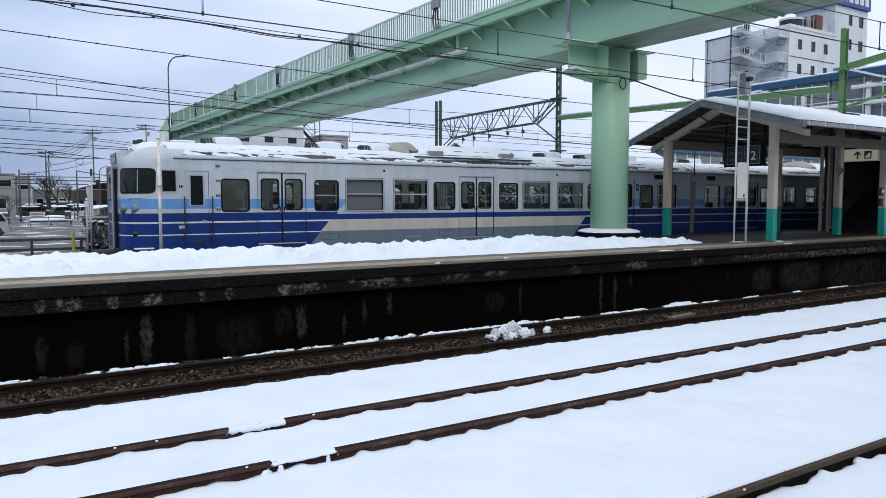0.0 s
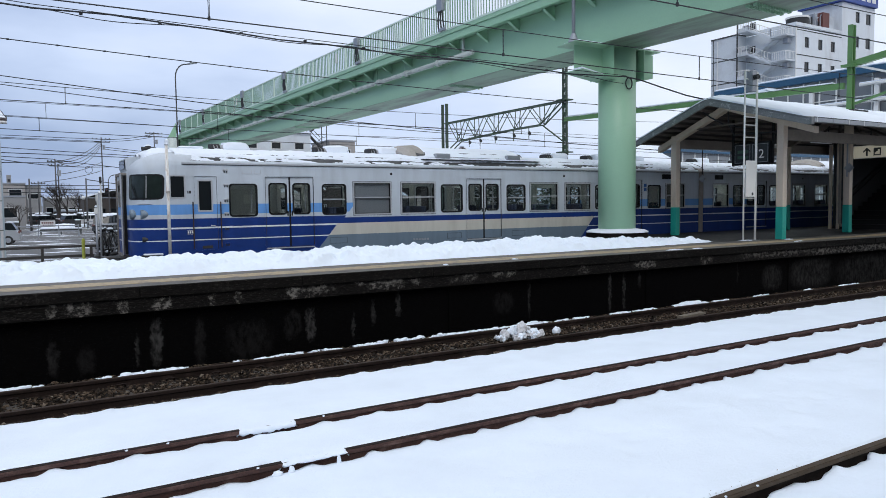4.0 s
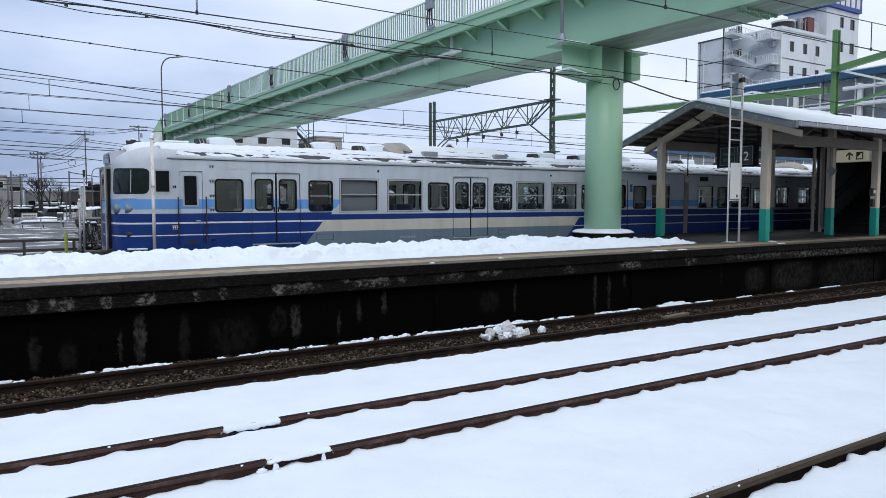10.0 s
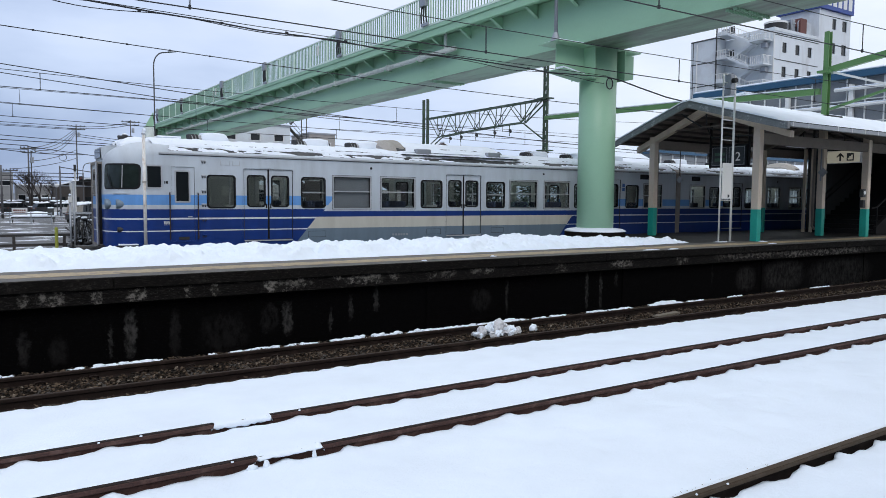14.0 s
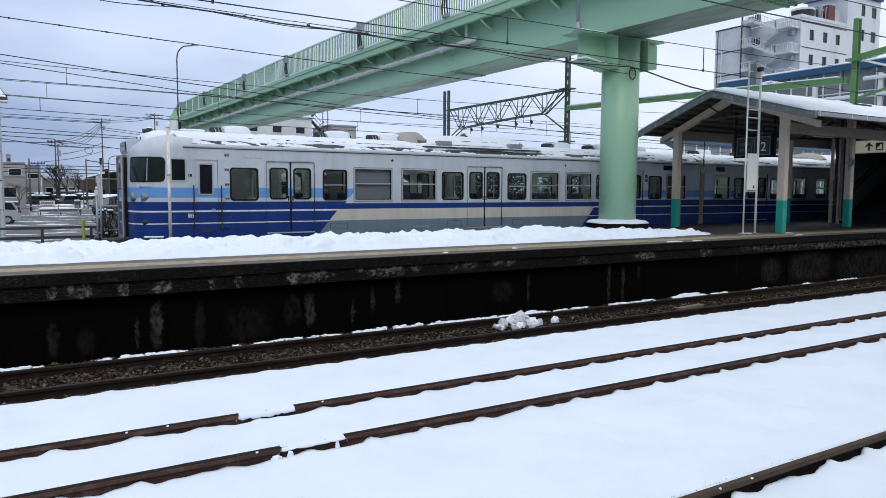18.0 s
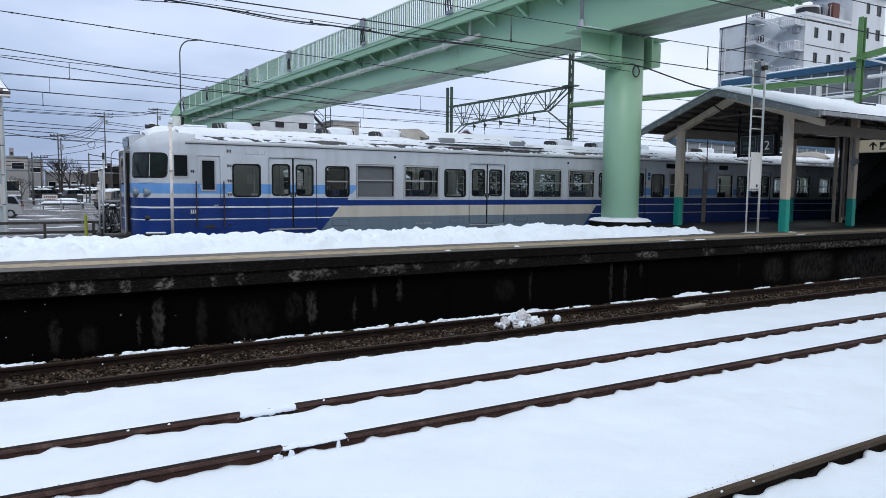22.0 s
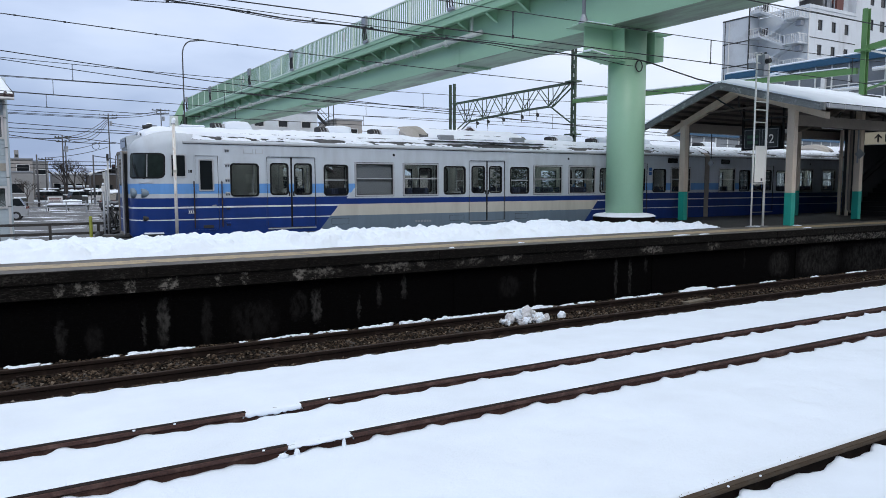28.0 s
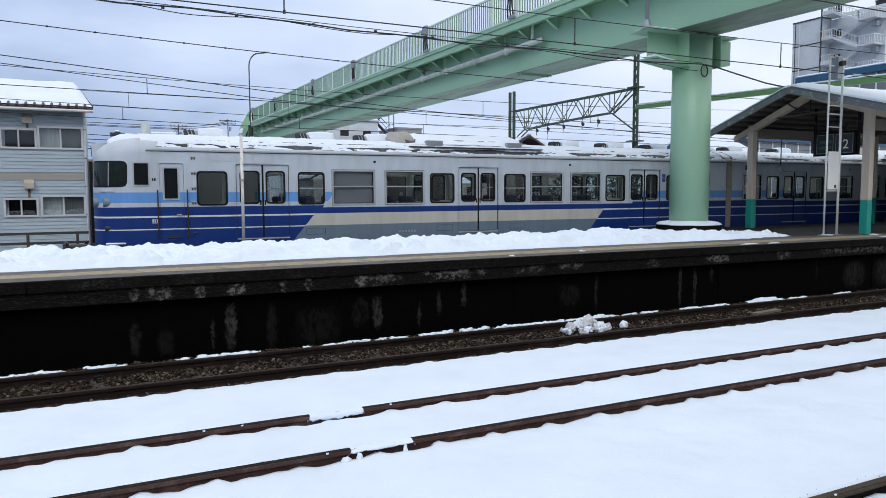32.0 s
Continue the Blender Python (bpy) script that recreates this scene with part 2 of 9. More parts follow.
# Near-black base puts the shade under the edge, on top of soot, into colour.
WALL_DARK = stained_mat("shaded_sooty_concrete", (0.0014, 0.0013, 0.0014), (0.064, 0.061, 0.058), [
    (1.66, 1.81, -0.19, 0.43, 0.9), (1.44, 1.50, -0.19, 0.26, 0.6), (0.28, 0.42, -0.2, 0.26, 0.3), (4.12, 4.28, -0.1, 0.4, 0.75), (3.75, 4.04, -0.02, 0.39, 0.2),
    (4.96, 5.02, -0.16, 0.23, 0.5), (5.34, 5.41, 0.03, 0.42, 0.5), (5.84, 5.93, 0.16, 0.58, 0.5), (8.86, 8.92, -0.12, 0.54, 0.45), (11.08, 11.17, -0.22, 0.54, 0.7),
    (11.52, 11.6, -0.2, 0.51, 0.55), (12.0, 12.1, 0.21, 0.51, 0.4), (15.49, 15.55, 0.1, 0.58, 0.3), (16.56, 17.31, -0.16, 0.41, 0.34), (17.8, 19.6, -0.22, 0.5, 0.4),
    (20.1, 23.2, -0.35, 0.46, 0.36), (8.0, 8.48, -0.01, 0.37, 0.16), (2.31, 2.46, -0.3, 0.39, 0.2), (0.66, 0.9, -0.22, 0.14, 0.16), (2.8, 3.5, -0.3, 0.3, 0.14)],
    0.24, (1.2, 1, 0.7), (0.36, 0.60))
# Near-black base, far below the tone of EDGE_TOP, for edge fronts and plinth.
NOSE = stained_mat("near_black_platform_edge", (0.0047, 0.0040, 0.0034), (0.064, 0.058, 0.051), [
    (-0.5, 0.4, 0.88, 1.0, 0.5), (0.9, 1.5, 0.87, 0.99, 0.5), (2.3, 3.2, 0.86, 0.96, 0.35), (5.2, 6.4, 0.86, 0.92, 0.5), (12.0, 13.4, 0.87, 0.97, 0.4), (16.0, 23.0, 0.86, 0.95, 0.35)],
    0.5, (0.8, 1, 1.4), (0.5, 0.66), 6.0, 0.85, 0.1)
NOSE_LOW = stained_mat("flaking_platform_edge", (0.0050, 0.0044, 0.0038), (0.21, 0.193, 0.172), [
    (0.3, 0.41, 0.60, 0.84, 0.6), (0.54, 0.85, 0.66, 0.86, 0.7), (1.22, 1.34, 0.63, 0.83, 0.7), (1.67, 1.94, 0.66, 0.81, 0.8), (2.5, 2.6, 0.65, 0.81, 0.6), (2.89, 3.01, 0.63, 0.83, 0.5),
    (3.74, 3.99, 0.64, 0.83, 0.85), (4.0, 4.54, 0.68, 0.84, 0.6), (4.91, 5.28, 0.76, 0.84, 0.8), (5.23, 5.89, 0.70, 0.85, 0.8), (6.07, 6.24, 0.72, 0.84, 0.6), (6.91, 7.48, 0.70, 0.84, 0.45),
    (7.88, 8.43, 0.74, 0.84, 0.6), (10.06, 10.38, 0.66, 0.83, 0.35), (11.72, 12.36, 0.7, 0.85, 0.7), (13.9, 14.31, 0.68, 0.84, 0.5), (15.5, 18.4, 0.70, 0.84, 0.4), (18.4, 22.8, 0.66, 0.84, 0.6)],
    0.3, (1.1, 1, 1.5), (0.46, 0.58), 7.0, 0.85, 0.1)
ASPHALT = surface("wet_platform_asphalt", (0.009, 0.0085, 0.008), 0.55, 0, 70, 0.3, (0.04, 0.037, 0.033), 1.3, (0.52, 0.75), 0.4, 0.004, spec=0.2)
EDGE_TOP = surface("damp_edge_concrete", (0.128, 0.118, 0.104), 0.65, 0, 60, 0.32, (0.045, 0.040, 0.034), 3.0, (0.46, 0.64), 0.5, 0.006, world=True)
YELLOW_LINE = surface("worn_yellow_line", (0.43, 0.325, 0.185), 0.6, 0, 30, 0.25, (0.17, 0.135, 0.10), 4.0, (0.48, 0.64), 0.3, 0.003, world=True)
GREEN = surface("mint_green_paint", (0.310, 0.520, 0.352), 0.42, 0, 30, 0.03, (0.24, 0.39, 0.26), 0.7, (0.55, 0.85), 0.05, 0.002,
                (1, 1, 1), (1, 0.3, 1))
# Stains are grime; the base, darker than GREEN, puts underside shade into colour.
SOFFIT = surface("shaded_grimy_mint_soffit", (0.26, 0.40, 0.275), 0.5, 0, 30, 0.06, (0.15, 0.18, 0.145), 0.9, (0.42, 0.62), 0.06, 0.002,
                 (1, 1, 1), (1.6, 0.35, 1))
GREEN_PALE = surface("pale_green_rail", (0.62, 0.74, 0.66), 0.4, 0, 40, 0.05, None, 1.0, (0.5, 0.7), 0.05)
GREEN_RAIL = surface("mint_railing_bar", (0.20, 0.33, 0.26), 0.42, 0, 30, 0.04)
# Far railing's bars: same paint, darkened to read as shaded behind the near ones.
GREEN_RAIL_SHADED = surface("shaded_mint_railing_bar", (0.17, 0.28, 0.22), 0.5, 0, 30, 0.06)
GREEN_DARK = surface("dark_green_steel", (0.035, 0.06, 0.038), 0.5, 0, 40, 0.15, (0.05, 0.09, 0.05), 1.5, (0.5, 0.7), 0.15)
MAST_GREEN = surface("catenary_green_paint", (0.11, 0.235, 0.085), 0.45, 0, 40, 0.1, (0.08, 0.17, 0.08), 1.5, (0.5, 0.75), 0.1)
STEEL_DARK = surface("weathered_steel", (0.075, 0.08, 0.078), 0.6, 0.4, 40, 0.2, (0.11, 0.08, 0.06), 2.0, (0.55, 0.75))
PIPE = surface("pale_pipe_lagging", (0.60, 0.64, 0.60), 0.6, 0, 30, 0.1, (0.33, 0.36, 0.33), 2.0, (0.5, 0.7))
GALV = surface("galvanised_steel", (0.34, 0.36, 0.39), 0.45, 0.6, 50, 0.12)
CABLE = surface("black_cable", (0.022, 0.024, 0.028), 0.6, 0, 60, 0.1)
CREAM = surface("cream_post_paint", (0.68, 0.56, 0.44), 0.5, 0, 30, 0.06, (0.40, 0.32, 0.25), 1.2, (0.55, 0.8), 0.06, 0.002, (1, 1, 1), (2, 2, 0.4))
TEAL = surface("teal_post_paint", (0.012, 0.36, 0.29), 0.5, 0, 30, 0.08, (0.012, 0.27, 0.21), 2.0, (0.55, 0.8), 0.06)
ROOF_SHEET = surface("grey_roof_sheet", (0.20, 0.21, 0.21), 0.55, 0.1, 30, 0.12, (0.13, 0.13, 0.13), 1.5, (0.5, 0.7))
# Base lowered so the boarding carries the shade under the shelter roof.
UNDER_ROOF = surface("shaded_roof_boarding", (0.046, 0.037, 0.031), 0.7, 0, 20, 0.2, (0.05, 0.04, 0.035), 1.5, (0.5, 0.7), 0.2, 0.003, (0.2, 3, 1))
WHITE_PAINT = surface("white_paint", (0.72, 0.72, 0.70), 0.5, 0, 30, 0.06, (0.55, 0.5, 0.42), 2.0, (0.6, 0.8))
BLACK = surface("black_rubber", (0.007, 0.007, 0.008), 0.6, 0, 60, 0.1, spec=0.25)
SIGN_BLACK = surface("dark_sign_face", (0.018, 0.024, 0.026), 0.35, 0, 30, 0.05)
GLASS = glass_mat("window_glass")
DARK_GLASS = surface("tinted_glass", (0.012, 0.015, 0.017), 0.05, 0, 3, 0.1, None, 1.0, (0.5, 0.7), 0.0, spec=0.3)

# ---- mesh helpers ----
def part(name, bm, material, parent=None, label="", smooth=False, kind=""):
    """Links a bmesh as one mesh object under a thing or a part."""
    me = bpy.data.meshes.new(name)
    bmesh.ops.recalc_face_normals(bm, faces=bm.faces)
    bm.to_mesh(me)
    bm.free()
    for mm in material if isinstance(material, (list, tuple)) else [material]:
        me.materials.append(mm)
    if smooth:
        me.shade_smooth()
    ob = new(name, me)
    ob.parent = parent
    return tagged(ob, label, kind=kind)


def thing(name, at, label, category, group="", kind="", rz=0.0):
    ob = new(name)
    ob.empty_display_size = 0.2
    ob.matrix_basis = pose(*at, 0, 0, rz)
    return tagged(ob, label, category, group, kind)


def bm_box(bm, x0, x1, y0, y1, z0, z1, bevel=0.0):
    vs = [bm.verts.new((x, y, z)) for x in (x0, x1) for y in (y0, y1) for z in (z0, z1)]
    fs = [bm.faces.new([vs[i] for i in f]) for f in ((0, 1, 3, 2), (4, 6, 7, 5), (0, 4, 5, 1), (2, 3, 7, 6), (0, 2, 6, 4), (1, 5, 7, 3))]
    if bevel:
        es = list({e for f in fs for e in f.edges})
        bmesh.ops.bevel(bm, geom=es, offset=bevel, segments=1, affect="EDGES", clamp_overlap=True)
    return bm


def box(x0, x1, y0, y1, z0, z1, bevel=0.0):
    return bm_box(bmesh.new(), x0, x1, y0, y1, z0, z1, bevel)


def bm_tube(bm, pts, r, sides=8, caps=True):
    """A round bar along a run of points; r is one radius or one for each point."""
    pts = [Vector(p) for p in pts]
    rs = r if isinstance(r, (list, tuple)) else [r] * len(pts)
    rings = []
    side = None
    for i, p in enumerate(pts):
        d = (pts[min(i + 1, len(pts) - 1)] - pts[max(i - 1, 0)]).normalized()
        if side is None:
            side = d.orthogonal().normalized()
        side = (side - d * side.dot(d)).normalized()
        up = d.cross(side)
        rings.append([bm.verts.new(p + rs[i] * (math.cos(a) * side + math.sin(a) * up)) for a in (2 * math.pi * k / sides for k in range(sides))])
    for a, b in zip(rings, rings[1:]):
        for k in range(sides):
            bm.faces.new((a[k], a[(k + 1) % sides], b[(k + 1) % sides], b[k]))
    if caps:
        bm.faces.new(rings[0][::-1])
        bm.faces.new(rings[-1])
    return bm


def tube(pts, r, sides=8):
    return bm_tube(bmesh.new(), pts, r, sides)


def bm_bar(bm, p, q, w, h):
    """A square bar from p to q, w wide across and h high."""
    p, q = Vector(p), Vector(q)
    d = (q - p).normalized()
    side = d.cross(Vector((0, 0, 1)))
    side = side.normalized() if side.length > 1e-4 else Vector((1, 0, 0))
    up = side.cross(d)
    ring = [[bm.verts.new(e + side * (w / 2 * sx) + up * (h / 2 * sz)) for sx, sz in ((-1, -1), (1, -1), (1, 1), (-1, 1))] for e in (p, q)]
    a, b = ring
    for k in range(4):
        bm.faces.new((a[k], a[(k + 1) % 4], b[(k + 1) % 4], b[k]))
    bm.faces.new(a[::-1])
    bm.faces.new(b)
    return bm


def bar(p, q, w, h):
    return bm_bar(bmesh.new(), p, q, w, h)


def bm_prism(bm, outline, axis, a, b):
    """An outline of (u, v) pairs drawn out from a to b along axis x (u, v = y, z), y (x, z) or z (x, y)."""
    def at(u, v, w):
        return {"x": (w, u, v), "y": (u, w, v), "z": (u, v, w)}[axis]
    r0 = [bm.verts.new(at(u, v, a)) for u, v in outline]
    r1 = [bm.verts.new(at(u, v, b)) for u, v in outline]
    n = len(outline)
    for k in range(n):
        bm.faces.new((r0[k], r0[(k + 1) % n], r1[(k + 1) % n], r1[k]))
    bm.faces.new(r0[::-1])
    bm.faces.new(r1)
    return bm


def prism(outline, axis, a, b):
    return bm_prism(bmesh.new(), outline, axis, a, b)


def grid_sheet(xs, ys, height):
    """A sheet of quads over the plan, height(x, y)."""
    bm = bmesh.new()
    rows = [[bm.verts.new((x, y, height(x, y))) for x in xs] for y in ys]
    for r0, r1 in zip(rows, rows[1:]):
        for k in range(len(xs) - 1):
            bm.faces.new((r0[k], r0[k + 1], r1[k + 1], r1[k]))
    return bm


def fbm(x, y, z=0.0, octaves=4):
    return noise.fractal(Vector((x, y, z)), 1.0, 2.0, octaves)


def steps(a, b, n):
    return [a + (b - a) * i / n for i in range(n + 1)]


# ---- ground, tracks and snow ----
def ground_mat():
    m, n, l, b = node_mat("snowy_wet_ground")
    big = tex(n, l, "ShaderNodeTexNoise", 0.42, 8, (0.45, 0.7, 1), 0.7)
    fine = tex(n, l, "ShaderNodeTexNoise", 9.0, 6)
    wet = ramp(n, l, fine.outputs["Fac"], [(0.3, (0.045, 0.043, 0.042)), (0.7, (0.10, 0.097, 0.092))]).outputs["Color"]
    where = ramp(n, l, big.outputs["Fac"], [(0.545, (0, 0, 0)), (0.585, (1, 1, 1))]).outputs["Color"]
    l.new(mixed(n, l, where, wet, (0.80, 0.83, 0.88)), b.inputs["Base Color"])
    b.inputs["Roughness"].default_value = 0.6
    relief(n, l, b, fine.outputs["Fac"], 0.3, 0.02)
    return m


GROUND = ground_mat()
gxs = [-2500, -600, -150, *steps(-60, 140, 50), 400, 1200, 2500]
gys = [-600, -100, *steps(-20, 100, 30), 200, 600, 2500]
tagged(part("ground", grid_sheet(gxs, gys, lambda x, y: -0.42 + (0.3 if y > 22.5 else 0.0)), GROUND), "wet asphalt ground with patches of melting snow", "ground", kind="structure")

# Snow sheet added behind the train to bounce light up at the footbridge.
tagged(part("bounce_snow", grid_sheet(steps(10, 90, 60), steps(21.5, 58, 26), lambda x, y: -0.04 + 0.05 * fbm(x * 0.4, y * 0.4, 2) - 0.25 * (x < 10.5 or x > 89 or y > 57)), SNOW, smooth=True),
       "mostly hidden flat snow added beyond the train to bounce light onto the footbridge", "snow", kind="stuff")
RAIL_SHAPE = [(-0.0625, 0), (0.0625, 0), (0.0625, 0.012), (0.014, 0.03), (0.009, 0.045), (0.009, 0.105), (0.033, 0.117), (0.0325, 0.146), (0.026, 0.153),
              (-0.026, 0.153), (-0.0325, 0.146), (-0.033, 0.117), (-0.009, 0.105), (-0.009, 0.045), (-0.014, 0.03), (-0.0625, 0.012)]


def rail(y, top, label, head, body=None, x0=-60.0, x1=150.0, side=None):
    bm = bmesh.new()
    bm_prism(bm, [(y + u, top - 0.153 + v) for u, v in RAIL_SHAPE], "x", x0, x1)
    ob = part("rail", bm, body or RUST)
    part("rail_head", box(x0, x1, y - 0.027, y + 0.027, top - 0.002, top + 0.003), head, ob)
    if side:
        part("head_side", prism([(y - 0.0355, top - 0.033), (y - 0.0355, top - 0.008), (y - 0.029, top - 0.0005), (y - 0.028, top - 0.033)], "x", x0, x1), side, ob)
    return tagged(ob, label, "rail", "running rails")


Y_BN, Y_BF, Y_CF, Y_CN, Y_AN, Y_AF, Z_A = 5.73, 6.80, 3.28, 2.213, 9.205, 10.275, -0.10
for y in (Y_BN, Y_BF):
    rail(y, 0.0, "rusty brown rail half buried in snow", RAIL_DARK)
for y in (Y_CF, Y_CN):
    rail(y, 0.0, "brown rail with a worn bright head in snow", RAIL_TOP, RAIL_BLACK, side=RAIL_TOP)
for y in (Y_AN, Y_AF):
    rail(y, Z_A, "dark brown rail on cleared ballast beside the platform", HEAD_BROWN, RUST_DARK)
for y in (18.541, 19.609):
    rail(y, 0.0, "rail under the standing train", RAIL_TOP)

XS_FINE = [-60, -30, -15, -8, *steps(-4, 16, 420), *steps(16.1, 30, 140), *steps(30.3, 60, 70), 80, 110, 150]


def scallop(x, seed, amp):
    """The uneven melted edge of snow along a rail: sleeper-spaced tongues and noise."""
    tongue = max(0.0, math.sin(2 * math.pi * x / 0.62 + 1.3 * noise.noise(Vector((x * 0.7, seed, 3.0))))) ** 3
    return amp * (0.35 + 0.55 * noise.noise(Vector((x * 1.9, seed, 0.0))) + 0.35 * noise.noise(Vector((x * 6.0, seed, 5.0))) - 0.55 * tongue)


def snow_strip(label, y0, z0, y1, z1, dome, amp, seed, prints=0.0, tongues=0.034):
    """Snow between two rails: high behind the nearer rail, low and scalloped before the farther one."""
    bm = bmesh.new()
    cross = [-0.001, 0.0, 0.03, 0.1, 0.22, 0.36, 0.5, 0.64, 0.76, 0.86, 0.92, 0.96, 0.985, 1.0, 1.001]
    if prints:
        cross = sorted({*cross, *steps(0.04, 0.98, 44)})
    rows = []
    for v in cross:
        row = []
        for x in XS_FINE:
            far = y1 - max(-0.01, scallop(x, seed, amp)) if y1 < 50 else y1
            near = y0 + 0.006 + 0.008 * noise.noise(Vector((x * 7, seed, 8))) - 0.018 * max(0.0, noise.noise(Vector((x * 19, seed, 8))))
            w = min(1.0, max(0.0, v))
            y = near + (far - near) * w
            z = z0 + (z1 - z0) * w + dome * math.sin(math.pi * w) + 0.012 * math.sin(math.pi * min(1, w * 6)) * fbm(x * 1.3, y * 1.3, seed)
            z += 0.013 * fbm(x * 0.35, y * 0.5, seed + 2) * math.sin(math.pi * w)
            tongue = max(0.0, math.sin(2 * math.pi * x / 0.62 + 1.3 * noise.noise(Vector((x * 0.7, seed, 3.0))))) ** 4
            if w > 0.9:
                z += (w - 0.9) * 10 * (tongues * tongue * max(0.0, 0.6 + 0.8 * noise.noise(Vector((x * 0.9, seed, 9.0)))) - 0.012 + 0.022 * noise.noise(Vector((x * 2.4, seed, 6.0))) + 0.015 * noise.noise(Vector((x * 8.0, seed, 7.0))))
            if prints:
                z -= prints * max(0.0, fbm(x * 2.4, y * 2.4, seed + 9, 2) - 0.06) * math.sin(math.pi * w)
            if v < 0:
                z -= 0.03
            if v > 1:
                z -= 0.2
                y += 0.03
            row.append(bm.verts.new((x, y, z)))
        rows.append(row)
    for r0, r1 in zip(rows, rows[1:]):
        for k in range(len(XS_FINE) - 1):
            bm.faces.new((r0[k], r0[k + 1], r1[k + 1], r1[k]))
    ob = part("snow_cover", bm, SNOW, smooth=True)
    return tagged(ob, label, "snow", kind="stuff")


snow_strip("smooth untouched snow beside the near track", 1.27, 0.0, Y_CF - 0.03, -0.066, 0.0, 0.10, 1.0, 0.035, 0.034)
snow_strip("smooth deep snow between two tracks with faint footprints", Y_CF + 0.036, -0.004, Y_BN - 0.028, -0.064, 0.02, 0.09, 2.0, 0.036)
snow_strip("snow filling the space between two rails", Y_BN + 0.03, -0.002, Y_BF - 0.028, -0.060, 0.005, 0.06, 3.0)
snow_strip("smooth snow bank ending at the cleared ballast", Y_BF + 0.03, 0.0, 8.66, -0.085, 0.02, 0.05, 4.0, 0.0, 0.004)


def snow_lump(at, size, seed, name="snow_lump", label="small clump of snow lying on a rail", detail=3, mat=None, rough=0.35):
    bm = bmesh.new()
    bmesh.ops.create_icosphere(bm, subdivisions=detail, radius=1.0)
    for v in bm.verts:
        k = 1 + rough * fbm(v.co.x * 1.6 + seed, v.co.y * 1.6, v.co.z * 1.6, 4)
        v.co = Vector((v.co.x * size[0] * k, v.co.y * size[1] * k, max(-0.3, v.co.z) * size[2] * k))
    ob = part(name, bm, mat or SNOW, smooth=True)
    ob.location = at
    return tagged(ob, label, "snow")


# trodden crossing over the middle track
def snow_bridge(x0, x1, yr, drop, label, seed):
    """Trodden snow draped over a rail between x0 and x1, with a ragged lip that hangs down the rail's near face."""
    prof = ((0.17, -0.06), (0.12, -0.02), (0.075, -0.002), (0.035, 0.005), (-0.015, 0.007), (-0.042, 0.001), (-0.053, -0.012), (-0.056, -0.6), (-0.050, -1.0), (-0.02, -1.0))
    xs = steps(x0, x1, 60)
    bm = bmesh.new()
    rows = []
    for x in xs:
        lip = drop * (1 + 0.30 * fbm(x * 9, 0.0, seed, 3) + 0.22 * noise.noise(Vector((x * 31, seed, 1))))
        end = min(x - x0, x1 - x)
        row = []
        for k, (dy, z) in enumerate(prof):
            e = min(1.0, max(0.0, (end - 0.012 * (1 + noise.noise(Vector((k * 2.3, seed, x0))))) / 0.022))
            zz = (-lip if z == -1.0 else -0.6 * lip if z == -0.6 else z)
            zz += 0.004 * fbm(x * 12, dy * 12, seed, 3) - 0.05 * (1 - e) ** 2 * (k < 7)
            row.append(bm.verts.new((x + 0.01 * noise.noise(Vector((dy * 20, seed, 5))), yr + dy + (0.035 * (1 - e) if k > 4 else 0.0), zz)))
        rows.append(row)
    for r0, r1 in zip(rows, rows[1:]):
        for k in range(len(prof) - 1):
            bm.faces.new((r0[k], r0[k + 1], r1[k + 1], r1[k]))
    return tagged(part("snow_lump", bm, SNOW, smooth=True), label, "snow")


snow_bridge(1.73, 2.34, Y_BF, 0.052, "snow packed over the rail at a trodden crossing", 4.0)
snow_bridge(1.80, 2.44, Y_BN, 0.026, "snow packed over the rail at a trodden crossing", 9.0)
snow_lump((1.885, 5.635, -0.062), (0.027, 0.024, 0.055), 2.0, rough=0.2)
snow_lump((2.31, 5.63, -0.06), (0.018, 0.016, 0.06), 7.0, rough=0.3)
snow_lump((1.765, 5.64, -0.06), (0.045, 0.03, 0.03), 11.0)
for i, (x, y) in enumerate(((1.10, Y_BF), (0.75, Y_BF), (2.62, Y_BF), (1.62, Y_BN), (4.35, Y_CF), (4.72, Y_CF))):
    snow_lump((x, y - 0.025, 0.0), (0.015, 0.010, 0.010), i * 3.1, detail=2)

def crumbs(name, spots, low, high, seed, mat, label, category):
    """Tiny lumps strewn where spots(rnd) says, joined."""
    rnd = random.Random(seed)
    verts, faces = [], []
    for p in spots(rnd):
        s, q = rnd.uniform(low, high), len(verts)
        m = Euler((rnd.uniform(0, 3), rnd.uniform(0, 3), rnd.uniform(0, 3))).to_matrix()
        verts += [Vector(p) + m @ Vector(v) * s * rnd.uniform(0.6, 1.2) for v in ((1.3, 0, 0), (-1.2, 0, 0), (0, 1, 0), (0, -1, 0), (0, 0, 0.8), (0, 0, -0.8))]
        faces += [(q + a, q + b, q + d) for a, b, d in ((0, 2, 4), (2, 1, 4), (1, 3, 4), (3, 0, 4), (2, 0, 5), (1, 2, 5), (3, 1, 5), (0, 3, 5))]
    me = bpy.data.meshes.new(name)
    me.from_pydata(verts, [], faces)
    me.materials.append(mat)
    tagged(new(name, me), label, category, kind="stuff")


def rail_edge(rnd):
    for yr in (Y_BN, Y_BF):
        for i in range(900):
            x = -2.0 + 14 * rnd.random()
            if noise.noise(Vector((x * 1.7, yr, 2.0))) > -0.15:
                yield (x, yr + 0.028 + 0.014 * rnd.random(), 0.001 + 0.004 * rnd.random())


